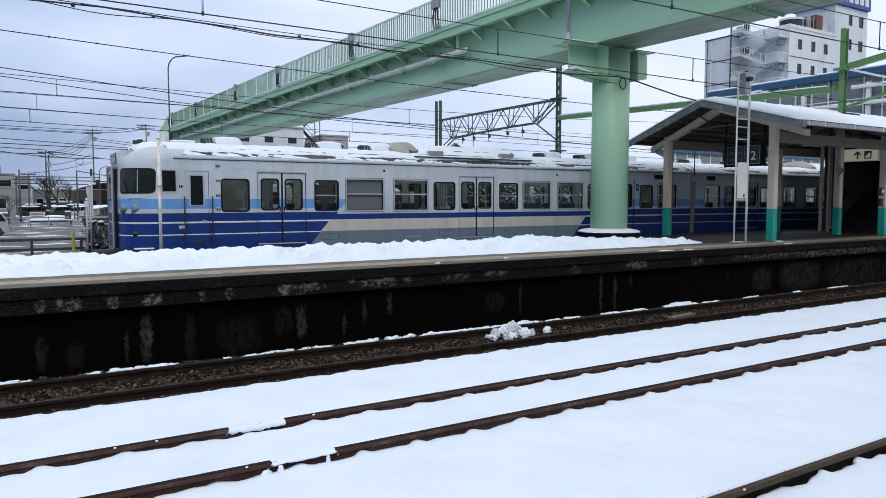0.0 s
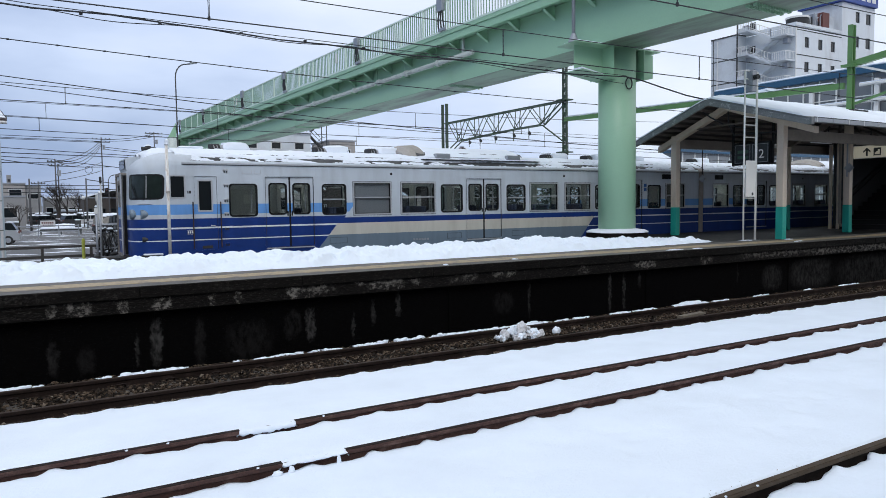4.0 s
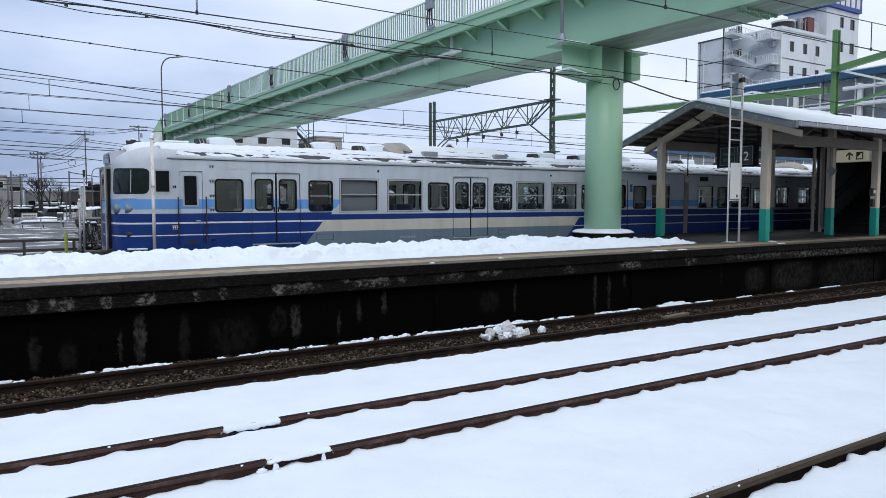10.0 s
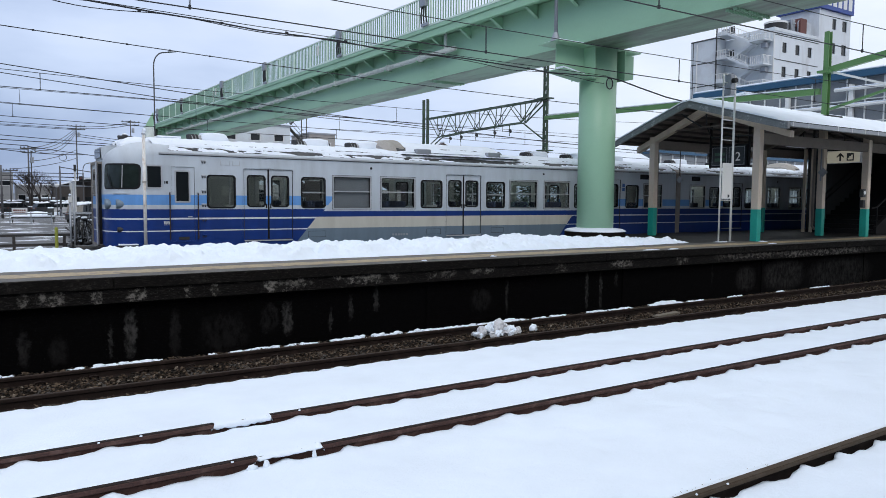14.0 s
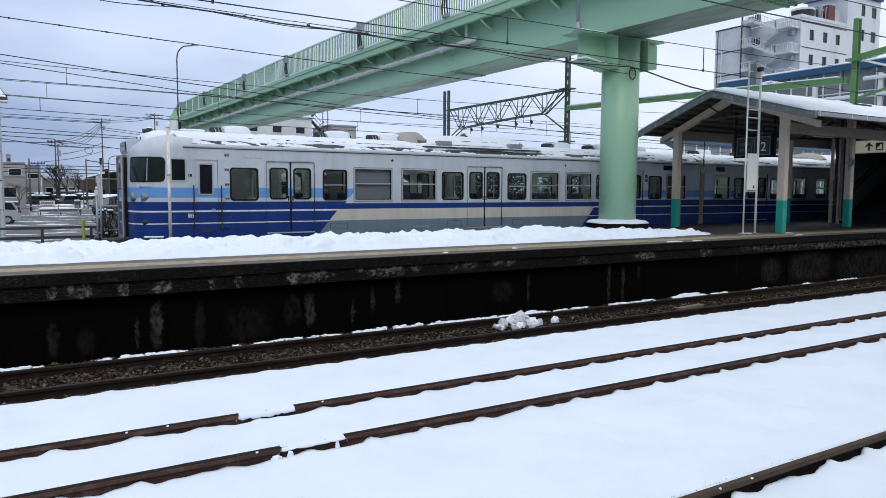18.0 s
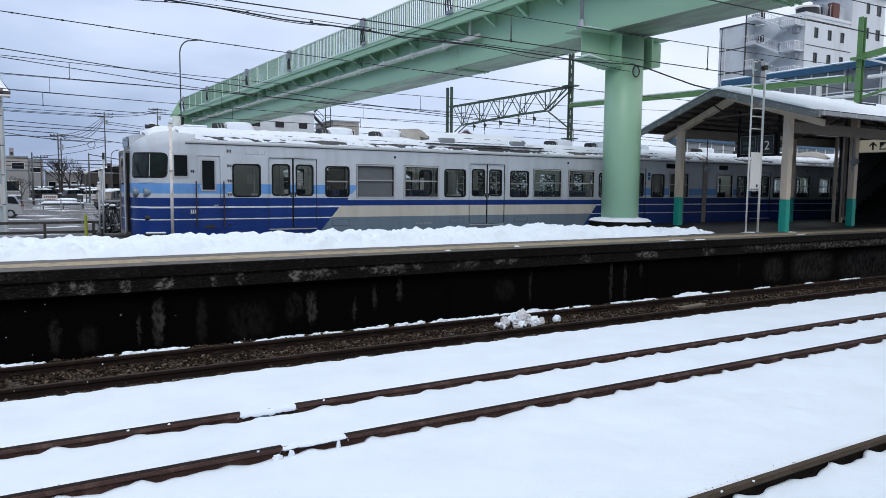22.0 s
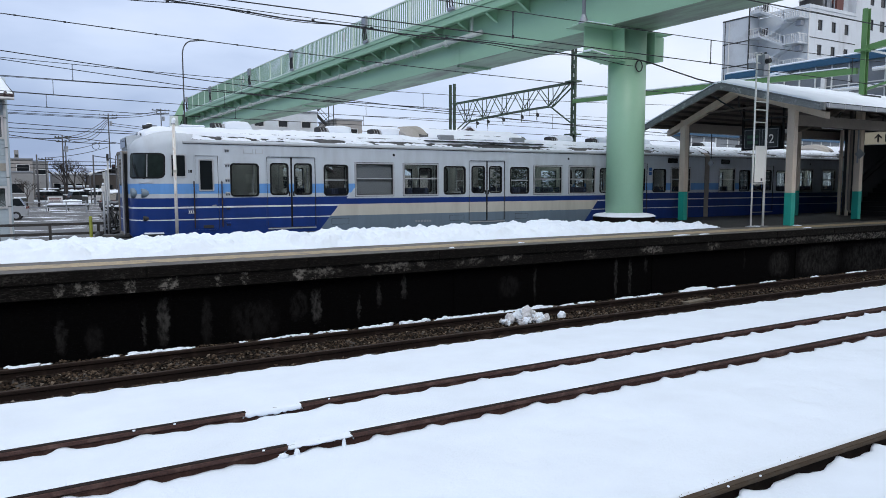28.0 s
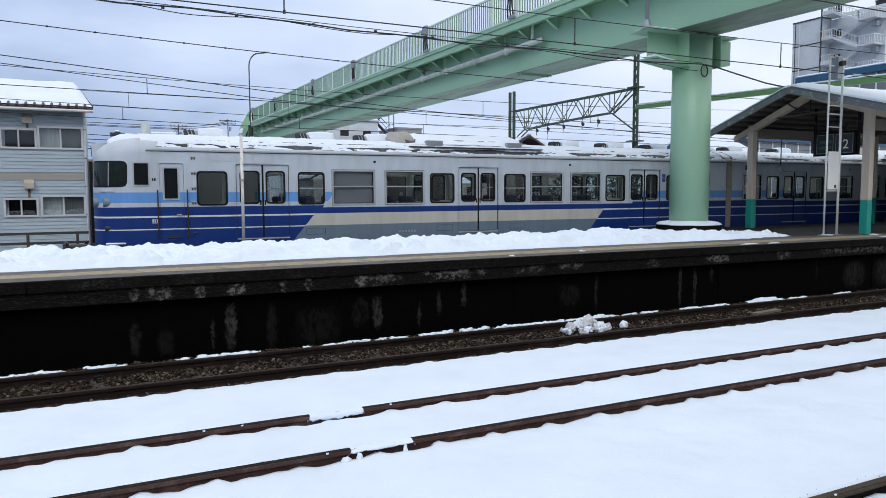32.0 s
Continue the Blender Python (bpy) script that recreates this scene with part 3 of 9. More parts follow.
def grit_spots(rnd):
    for i in range(22):
        x = 3.9 + 1.5 * rnd.random()
        yield (x, Y_CF + 0.042 + 0.07 * rnd.random() ** 2.2, 0.003)


crumbs("snow_crumbs", rail_edge, 0.003, 0.0085, 12, SNOW, "crumbs of snow along the edge of the rail heads", "snow")
crumbs("grit", grit_spots, 0.002, 0.0055, 13, BALLAST, "specks of dark grit on the snow beside the rail", "grit")

# wisps of snow blown off a roof above, falling past the near edge
def flake_spots(length, count):
    def spots(rnd):
        for i in range(count):
            d = rnd.uniform(2.3, 4.6)
            u = rnd.random() ** 1.3
            yield (d * (0.02 + 0.52 * rnd.random() ** 1.25), d, length * u)
    return spots


def flurry(name, length, count, low, high, seed, label):
    crumbs(name, flake_spots(length, count), low, high, seed, SNOW_ROOF, label, "snowflakes")
    return bpy.data.objects[name]


fast_flakes = flurry("falling_snow_clots", 2.0, 210, 0.0018, 0.0056, 31, "small clots of snow falling through the air")
slow_flakes = flurry("drifting_snowflakes", 2.4, 130, 0.0014, 0.0034, 32, "fine snowflakes drifting down through the air")

# cleared track beside the platform
def bed_z(y):
    """Height of the ballast: a shoulder behind the farther rail that falls towards the platform wall."""
    return -0.235 + 0.075 * min(1.0, max(0.0, (y - 10.30) / 0.06)) - 0.42 * max(0.0, y - 10.56)


tagged(part("ballast_bed", grid_sheet([-60, *steps(-6, 40, 230), 70, 150], steps(8.5, 11.42, 22),
                                      lambda x, y: bed_z(y) - 0.06 * max(0, 8.9 - y) + 0.02 * fbm(x * 3, y * 3)), BALLAST_BED),
       "dirty brown gravel bed of the cleared track", "ballast", kind="stuff")


def stones():
    """Loose crushed stones, each a lopsided lump of eight faces."""
    rnd = random.Random(5)
    verts, faces = [], []
    base = ((1, 0, 0), (-1, 0, 0), (0, 1, 0), (0, -1, 0), (0, 0, 1), (0, 0, -1))
    tri = ((0, 2, 4), (2, 1, 4), (1, 3, 4), (3, 0, 4), (2, 0, 5), (1, 2, 5), (3, 1, 5), (0, 3, 5))
    for i in range(30000):
        x = -3 + 34 * rnd.random() ** 1.25
        y = rnd.choice((rnd.uniform(9.27, 10.21), rnd.uniform(9.27, 10.21), rnd.uniform(9.27, 10.21), rnd.uniform(10.34, 10.75), rnd.uniform(8.78, 9.14)))
        if 9.27 < y < 10.21 and noise.noise(Vector((x * 2.1, y * 1.2, 4.0))) < -0.3 and rnd.random() < 0.6:
            continue
        s = rnd.uniform(0.015, 0.031) * (1.3 if rnd.random() < 0.12 else 1.0)
        m = Euler((rnd.uniform(-0.8, 0.8), rnd.uniform(-0.8, 0.8), rnd.uniform(0, 6))).to_matrix()
        mound = 0.022 * max(0.0, math.sin(2 * math.pi * (x + 2.0 - 0.31) / 0.62))
        c = Vector((x, y, bed_z(y) + 0.004 + mound * rnd.random() + 0.018 * rnd.random()))
        sc = (s * rnd.uniform(0.9, 1.6), s, s * rnd.uniform(0.55, 0.9))
        q = len(verts)
        verts += [c + (m @ Vector((b[0] * sc[0], b[1] * sc[1], b[2] * sc[2]))) * rnd.uniform(0.72, 1.2) for b in base]
        faces += [(q + a, q + b, q + d) for a, b, d in tri]
    bm = bmesh.new()
    me = bpy.data.meshes.new("stones")
    me.from_pydata(verts, [], faces)
    bm.from_mesh(me)
    bpy.data.meshes.remove(me)
    return bm


def island_stone_mat():
    m, n, l, b = node_mat("mixed_ballast_stones")
    geo = n.new("ShaderNodeNewGeometry")
    tone = ramp(n, l, geo.outputs["Random Per Island"], [(0.0, (0.006, 0.005, 0.004)), (0.4, (0.020, 0.0135, 0.009)), (0.75, (0.060, 0.040, 0.026)), (0.95, (0.13, 0.096, 0.067)), (1.0, (0.22, 0.19, 0.155))]).outputs["Color"]
    moss = tex(n, l, "ShaderNodeTexNoise", 1.3, 4, (1, 1, 1), 0.6, True)
    where = ramp(n, l, moss.outputs["Fac"], [(0.62, (0, 0, 0)), (0.74, (0.3,) * 3)]).outputs["Color"]
    l.new(mixed(n, l, where, tone, (0.040, 0.048, 0.022)), b.inputs["Base Color"])
    b.inputs["Roughness"].default_value, b.inputs["Specular IOR Level"].default_value = 0.9, 0.2
    return m


STONES = island_stone_mat()
tagged(part("ballast_stones", stones(), STONES), "loose brown ballast stones between dark rails", "ballast", kind="stuff")

# concrete sleepers showing through the ballast
def sleeper_run():
    first = None
    for i in range(46):
        x = -2.0 + 0.62 * i
        if first is None:
            bm = box(-0.11, 0.11, 8.75, 10.73, -0.33, -0.222, 0.015)
            first = tagged(part("sleeper", bm, surface("sleeper_timber", (0.05, 0.042, 0.035), 0.9, 0, 30, 0.3, None, 1, (0.5, 0.7), 0.4, 0.01, (0.3, 6, 1))),
                           "dark timber sleeper sunk in ballast", "sleeper", "track sleepers")
            first.location.x = x
        else:
            copy_thing(first, Matrix.Translation((x, 0, 0)))


sleeper_run()


def rail_clips():
    """Spring clips and chairs at each sleeper of the cleared track."""
    g = thing("rail_fastenings", (0, Y_AN, Z_A - 0.13), "rusty spring clips holding the rails to the sleepers", "fastening")
    me = None
    for i in range(40):
        for y, s in ((Y_AN, 1), (Y_AF, -1), (Y_AF, 1)):
            if me is None:
                bm = tube([(-0.05, 0.06, 0.0), (-0.05, 0.10, 0.05), (0.0, 0.13, 0.065), (0.05, 0.10, 0.05), (0.05, 0.06, 0.0)], 0.014, 5)
                bm_box(bm, -0.08, 0.08, 0.03, 0.16, -0.02, 0.012)
                ob = part("rail_clip", bm, RUST_DARK, g)
                me = ob.data
            else:
                ob = new("rail_clip", me)
                ob.parent = g
            ob.matrix_basis = pose(-2.0 + 0.62 * i, y - Y_AN, 0, 0, 0, 0 if s > 0 else 180)


rail_clips()

# snow left along the foot of the platform and on the cleared track
def snow_patch(x, y, z, lx, ly, lz, seed, label="thin strip of leftover snow beside the rail"):
    snow_lump((x, y, z), (lx, ly, lz), seed, "snow_patch", label, 3, SNOW, 0.6)


rnd_s = random.Random(8)
for x0, x1, up in ((-2.9, -2.2, 0.03), (-1.4, -0.6, 0.03), (-0.30, 0.05, 0.035), (0.09, 0.2, 0.015), (0.86, 1.0, 0.02), (1.14, 2.02, 0.03), (2.66, 2.76, 0.015), (3.0, 3.35, 0.02), (3.3, 3.72, 0.042),
                   (3.87, 4.37, 0.025), (4.61, 5.2, 0.06), (5.39, 5.88, 0.05), (6.04, 6.45, 0.045), (6.5, 7.46, 0.045), (7.55, 8.41, 0.07), (8.47, 8.68, 0.025), (8.89, 9.11, 0.03), (9.25, 9.7, 0.025),
                   (10.32, 10.88, 0.04), (11.0, 11.56, 0.035), (13.39, 13.99, 0.03), (14.93, 15.48, 0.025), (16.99, 17.24, 0.02), (18.52, 19.34, 0.025)):
    n_bits = max(1, round((x1 - x0) / 0.16))
    w = (x1 - x0) / n_bits
    for k in range(n_bits):
        snow_patch(x0 + w * (k + 0.5), 10.455 + 0.035 * rnd_s.random(), -0.142, w * rnd_s.uniform(0.55, 0.95), 0.05, 0.022 + 0.75 * up * rnd_s.uniform(0.3, 1.0), x0 * 3.7 + k)
for k, (x, w, h) in enumerate(((12.35, 0.22, 0.06), (12.6, 0.3, 0.105), (12.85, 0.28, 0.10), (13.1, 0.2, 0.055))):
    snow_lump((x, 10.5, -0.16), (w, 0.12, h), 4.4 + k, "snow_patch", "small mound of snow at the platform foot", 3, SNOW, 0.3)


SNOW_DIRTY = snow_mat("dirty_chunk_snow", (0.66, 0.66, 0.68), 0.8, 0.75)


def snow_heap():
    rnd = random.Random(3)
    heap = thing("snow_heap", (7.52, 9.90, -0.2), "heap of broken snow chunks lying across the cleared track", "snow")
    for i in range(95):
        a, r = rnd.uniform(0, 6.28), rnd.random() ** 0.6
        s = rnd.uniform(0.03, 0.088) * (1.25 - 0.55 * r)
        bm = bmesh.new()
        bmesh.ops.create_icosphere(bm, subdivisions=3, radius=1.0)
        cuts = [(Vector((rnd.gauss(0, 1), rnd.gauss(0, 1), rnd.gauss(0, 1))).normalized(), rnd.uniform(0.45, 0.8)) for _ in range(9)]
        for v in bm.verts:
            for nrm, d in cuts:
                over = v.co.dot(nrm) - d
                if over > 0:
                    v.co -= nrm * over * 0.97
            v.co *= 1 + 0.30 * fbm(v.co.x * 1.8 + i, v.co.y * 1.8, v.co.z * 1.8, 4)
            v.co = Vector((v.co.x * s * 1.25, v.co.y * s, v.co.z * s * 0.95))
        ob = part("snow_chunk", bm, SNOW_DIRTY if rnd.random() < 0.55 else SNOW_BANK, heap)
        top = (1 - r) * rnd.uniform(0.25, 1) * (0.8 + 0.5 * noise.noise(Vector((a, r, 1.0))))
        ob.matrix_basis = pose(0.52 * r * math.cos(a), 0.24 * r * math.sin(a), 0.015 + 0.24 * top, rnd.uniform(0, 360), rnd.uniform(0, 360), 0)
    snow_lump((8.33, 9.86, -0.18), (0.09, 0.06, 0.09), 6.0, "snow_lump", "single chunk of snow on the ballast")
    snow_lump((9.3, 9.5, -0.2), (0.13, 0.06, 0.03), 9.0, "snow_lump", "single chunk of snow on the ballast")


snow_heap()
tagged(part("timber_plank", bar((11.35, 9.62, -0.17), (12.15, 9.72, -0.165), 0.14, 0.04), surface("weathered_plank", (0.20, 0.17, 0.13), 0.8, 0, 30, 0.2)),
       "short weathered plank lying between the rails", "plank")

# ---- platforms ----
ZP, YP = 1.012, 11.15
plat = thing("platform", (0, YP, 0), "old island platform with shade-darkened concrete wall and projecting edge", "platform", kind="structure")


def platform_parts():
    bm = box(-60, 150, 0.42, 6.33, 0.75, ZP - 0.004)
    part("paving", bm, ASPHALT, plat, "dark wet asphalt platform surface")
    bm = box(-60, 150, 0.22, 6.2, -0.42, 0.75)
    part("retaining_wall", bm, WALL_DARK, plat, "sooty concrete retaining wall, coloured near black for shade under the edge")
    bm = box(-60, 150, 0.45, 0.98, ZP + 0.005, ZP + 0.008)
    part("yellow_line", bm, YELLOW_LINE, plat, "worn dirty yellow guide line")
    bm = bmesh.new()
    bm_box(bm, 0, 2.497, 0.0, 0.42, 0.84, ZP, 0.012)
    me = None
    for i in range(44):
        x = -16 + 2.5 * i
        if me is None:
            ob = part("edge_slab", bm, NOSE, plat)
            me = ob.data
        else:
            ob = new("edge_slab", me)
            ob.parent = plat
        ob.location = (x, 0.006 * noise.noise(Vector((i * 1.7, 0, 0))), 0.004 * noise.noise(Vector((i * 2.3, 4, 0))))
    part("edge_strip", box(-60, 150, 0.025, 1.5, ZP + 0.001, ZP + 0.005), EDGE_TOP, plat, "damp grey concrete edge strip")
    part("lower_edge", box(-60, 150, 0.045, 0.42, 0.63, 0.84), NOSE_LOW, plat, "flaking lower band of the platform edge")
    for i in range(8):
        x = -3.6 + 5.3 * i + 0.2 * noise.noise(Vector((i * 3.1, 0, 1)))
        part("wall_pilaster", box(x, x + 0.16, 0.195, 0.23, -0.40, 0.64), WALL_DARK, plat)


platform_parts()
tagged(part("near_platform", box(-40, 60, -6, 1.24, -0.42, 1.0, 0.02), ASPHALT), "concrete platform on which the view is taken", "platform", kind="structure")

# Unseen wall added behind the camera to block low sky light.
tagged(part("sky_blocker_rear", box(-45, 65, -6.4, -6.0, -0.42, 6.2), surface("sky_blocker_grey", (0.10, 0.10, 0.10), 0.8, 0, 12, 0.15)), "unseen plain grey wall added behind the camera to cut low sky light", "wall", kind="structure")

# ---- ploughed snow on the platform ----
def bank_height(x, y):
    end = min(1.0, max(0.0, (16.75 - x + 0.35 * noise.noise(Vector((y, 1, 2)))) / 2.6)) ** 0.5 * (1 - 0.36 * min(1.0, max(0.0, (x - 12.0) / 2.4)))
    front = min(1.0, max(0.0, (y - 12.62 - 0.10 * fbm(x * 1.2, 0.0, 4.0) - 0.25 * max(0, x - 13.5) / 3.0) / 0.55))
    front = 1 - (1 - front) ** 2.0
    back = min(1.0, max(0.0, (15.5 - y) / 1.0))
    lumps = 0.06 * fbm(x * 0.9, y * 1.1, 1.0, 2) + 0.085 * fbm(x * 2.1, y * 2.3, 3.0, 2) + 0.055 * fbm(x * 4.6, y * 5.2, 7.0, 2) + 0.030 * fbm(x * 9.5, y * 9.5, 5.0, 2) - 0.03 * max(0.0, fbm(x * 3.4, y * 4.6, 15.0, 2))
    lumps += 0.09 * max(0.0, min(1.0, (13.5 - y) / 0.5)) * fbm(x * 4.0, y * 4.0, 11.0, 3)
    end *= 1 - 0.25 * math.exp(-((x - 14.9) / 1.0) ** 2)
    return ZP - 0.02 + front * back * (0.195 * end + min(1.0, end * 3.0) * (lumps + 0.03)) + 0.01 * fbm(x * 6, y * 6, 2.0)


tagged(part("snow_bank", grid_sheet([-40, -20, -10, *steps(-4, 17.2, 800)], [*steps(12.45, 14.0, 62), *steps(14.06, 15.6, 26)], bank_height), SNOW_BANK, smooth=True),
       "lumpy ploughed snow bank along the platform", "snow", kind="stuff")

# ---- green footbridge ----
def footbridge():
    # runs square to the tracks, turned slightly; local y along the bridge, local x across it
    turn = 1.9
    fb = thing("footbridge", (15.5, 15.5, 0), "long mint-green steel footbridge with barred railings over the tracks", "footbridge", rz=turn)
    y0, y1 = -26.0, 50.4
    zs, zt, zd = 6.76, 8.16, 8.40
    bm = bmesh.new()
    bm_box(bm, -0.78, 0.78, y0, y1, zs, zt + 0.1)
    part("box_girder", bm, GREEN, fb, "mint-green steel box girder")
    part("soffit_plate", box(-0.80, 0.80, y0, y1, zs - 0.014, zs - 0.001), SOFFIT, fb, "grimy stained underside of the girder in a shade-darkened green")
    part("deck", box(-1.27, 1.27, y0, y1, zt + 0.12, zd + 0.05), GREEN, fb)
    part("kerb_snow", box(-1.36, -1.32, 4.0, y1, zd + 0.172, zd + 0.182), SNOW_ROOF, fb, "thin snow along the kerb")
    for s in (-1, 1):
        part("fascia_beam", box(s * 1.31 - 0.035, s * 1.31 + 0.035, y0, y1, zt, zd), GREEN, fb)
        part("kerb", box(s * 1.335 - 0.05, s * 1.335 + 0.05, y0, y1, zd + 0.004, zd + 0.145), GREEN, fb, "raised mint-green kerb")
        part("kerb_flange", box(s * 1.325 - 0.07, s * 1.325 + 0.07, y0, y1, zd + 0.146, zd + 0.168), GREEN_PALE, fb)
        part("fascia_flange", box(s * 1.31 - 0.075, s * 1.31 + 0.075, y0, y1, zt - 0.016, zt), GREEN, fb)
    br = None
    bays = [3.63 - 1.73 * k for k in range(17, 0, -1)] + [3.63 + 1.757 * k for k in range(7)] + [15.93 + 1.972 * k for k in range(18)]
    for y in bays:
        for s in (-1, 1):
            if br is None:
                bm = prism([(-0.78, zt - 0.31), (-1.27, zt - 0.02), (-1.27, zt + 0.12), (-0.78, zt + 0.12)], "y", -0.008, 0.008)
                bm_bar(bm, (-0.785, 0, zt - 0.32), (-1.28, 0, zt - 0.03), 0.13, 0.014)
                ob = part("cantilever_bracket", bm, GREEN, fb)
                br = ob.data
            else:
                ob = new("cantilever_bracket", br)
                ob.parent = fb
            ob.matrix_basis = pose(0, y, 0, 0, 0, 0 if s < 0 else 180)
    # railing: panels of bars between posts, two lengths of bay
    zr0, zr1 = zd + 0.245, 9.70
    post = part("railing_post", box(-0.03, 0.03, -0.035, 0.035, zd + 0.168, zr1), GREEN_PALE, fb)
    post.matrix_basis = pose(-1.31, bays[0], 0)
    made = {}
    for i, (ya, yb) in enumerate(zip(bays, bays[1:])):
        span = round(yb - ya, 2)
        for s in (-1, 1):
            if i or s > 0:
                ob = new("railing_post", post.data)
                ob.parent = fb
                ob.matrix_basis = pose(s * 1.31, ya, 0)
            if span not in made:
                bm = bmesh.new()
                for k in range(1, 11):
                    y = span * k / 11
                    bm_box(bm, -0.014, 0.014, y - 0.01, y + 0.01, zr0, zr1 - 0.045)
                made[span] = [part("bottom_rail", box(-0.022, 0.022, 0.035, span - 0.035, zr0 - 0.045, zr0), GREEN_PALE, fb),
                              part("top_rail", box(-0.03, 0.03, 0.035, span - 0.035, zr1 - 0.045, zr1 + 0.005), GREEN_PALE, fb),
                              part("railing_bars", bm, GREEN_RAIL_SHADED, fb, kind="stuff")]
                first_bar = part("railing_bar", box(-0.022, 0.022, -0.011, 0.011, zr0, zr1 - 0.045), GREEN_RAIL, fb) if "bar" not in made else None
                if first_bar:
                    made["bar"] = first_bar.data
                    first_bar.matrix_basis = pose(-1.31, ya + span / 11, 0)
                pieces = made[span]
                made[span] = [ob.data for ob in pieces]
            else:
                pieces = [tagged(new(nm, me), kind="stuff" if nm == "railing_bars" else "") for nm, me in zip(("bottom_rail", "top_rail", "railing_bars"), made[span])]
                for ob in pieces:
                    ob.parent = fb
            for ob in pieces:
                ob.matrix_basis = pose(s * 1.31, ya, 0)
            if s < 0 and ya > 4:
                bpy.data.objects.remove(pieces[2])
                for k in range(1, 11):
                    rb = new("railing_bar", made["bar"])
                    rb.parent = fb
                    rb.matrix_basis = pose(s * 1.31, ya + span * k / 11, 0)
    part("rail_snow", box(-1.335, -1.285, 9.0, bays[-1], zr1 + 0.006, zr1 + 0.03, 0.008), SNOW_ROOF, fb, "line of snow on the handrail")
    # splice plates with bolt heads
    for y in (7.9, -4.8, 24.0):
        bm = box(-0.79, -0.779, y - 0.14, y + 0.14, zs + 0.03, zt - 0.05)
        for r in range(8):
            for c in (-0.09, -0.035, 0.035, 0.09):
                bm_box(bm, -0.803, -0.785, y + c - 0.013, y + c + 0.013, zs + 0.1 + r * 0.16 - 0.013, zs + 0.1 + r * 0.16 + 0.013)
        part("splice_plate", bm, GREEN, fb)
        bm = box(-0.76, 0.76, y - 0.14, y + 0.14, zs - 0.012, zs - 0.001)
        for r in range(14):
            for c in (-0.1, 0.1):
                bm_box(bm, -0.7 + r * 0.107 - 0.016, -0.7 + r * 0.107 + 0.016, y + c - 0.045, y + c + 0.045, zs - 0.075, zs - 0.006)
        part("splice_plate", bm, GREEN, fb)
    # lagged pipe along the web
    pts = [(-1.02, 6.0, 7.60), *[(-1.02, 7.2 + 2.1 * k, 7.60 - 0.004 * k) for k in range(20)]]
    part("pipe", tube(pts, 0.09, 12), PIPE, fb, "pale lagged pipe slung under the deck", True)
    part("pipe_elbow", tube([(-1.02, 6.6, 7.62), (-1.02, 6.6, 7.9), (-1.02, 6.6, 8.3)], 0.055, 8), PIPE, fb)
    for k in range(17):
        y = 8.2 + 2.45 * k
        part("pipe_collar", tube([(-1.02, y, 7.59), (-1.02, y + 0.16, 7.59)], 0.13, 12), PIPE, fb)
        part("pipe_bracket", box(-1.12, -0.78, y + 0.22, y + 0.28, 7.46, 7.52), GREEN, fb)
        part("pipe_hanger", bar((-0.98, y + 0.3, 7.5), (-0.98, y + 0.3, 8.3), 0.03, 0.03), GREEN, fb)
    # junction boxes and cable drops on the railing
    for y in (7.45, 14.5, 23.8, 31.5, 41.4, 49.2):
        jb = part("junction_box", box(-1.5, -1.36, y - 0.2, y + 0.2, 9.3, 9.76, 0.02), GALV, fb, "grey junction box with hanging cables")
        for k in (-0.1, 0.0, 0.1):
            part("cable_drop", tube([(-1.43, y + k, 9.32), (-1.45, y + k * 1.6, 9.0), (-1.4, y + k * 2, 8.62)], 0.03, 6), CABLE, jb)
        part("cable_gland", box(-1.47, -1.39, y - 0.32, y + 0.12, zd + 0.17, zd + 0.3, 0.02), GALV, jb)
    for y in (2.8, 16.9, 33.0):
        part("sign_plate", box(-1.36, -1.345, y - 0.11, y + 0.11, 9.05, 9.5), WHITE_PAINT, fb)
    # end stair tower far off
    part("stair_panel", prism([(-1.33, 9.70), (-1.33, 8.2), (-2.25, 6.5), (-2.25, 8.0)], "y", y1 + 0.6, y1 + 0.66), GREEN, fb, "sloping green panel of the end stair")
    part("stair_landing", box(-1.3, 1.3, y1, y1 + 2.4, zt + 0.1, zd + 0.05), GREEN, fb)
    part("end_brace", bar((-1.31, y1 + 0.1, zr1), (-1.31, y1 + 2.3, zs + 0.4), 0.1, 0.14), GREEN_DARK, fb)
    part("end_post", bar((-1.25, y1 + 0.5, -0.12), (-1.25, y1 + 0.5, zd), 0.35, 0.35), GREEN_DARK, fb)
    part("stair_flight", prism([(y1 + 2.4, zd), (y1 + 2.4, zt - 0.2), (y1 + 16, 0.0), (y1 + 16, 0.3)], "x", -1.7, 0.9), GREEN, fb)


footbridge()


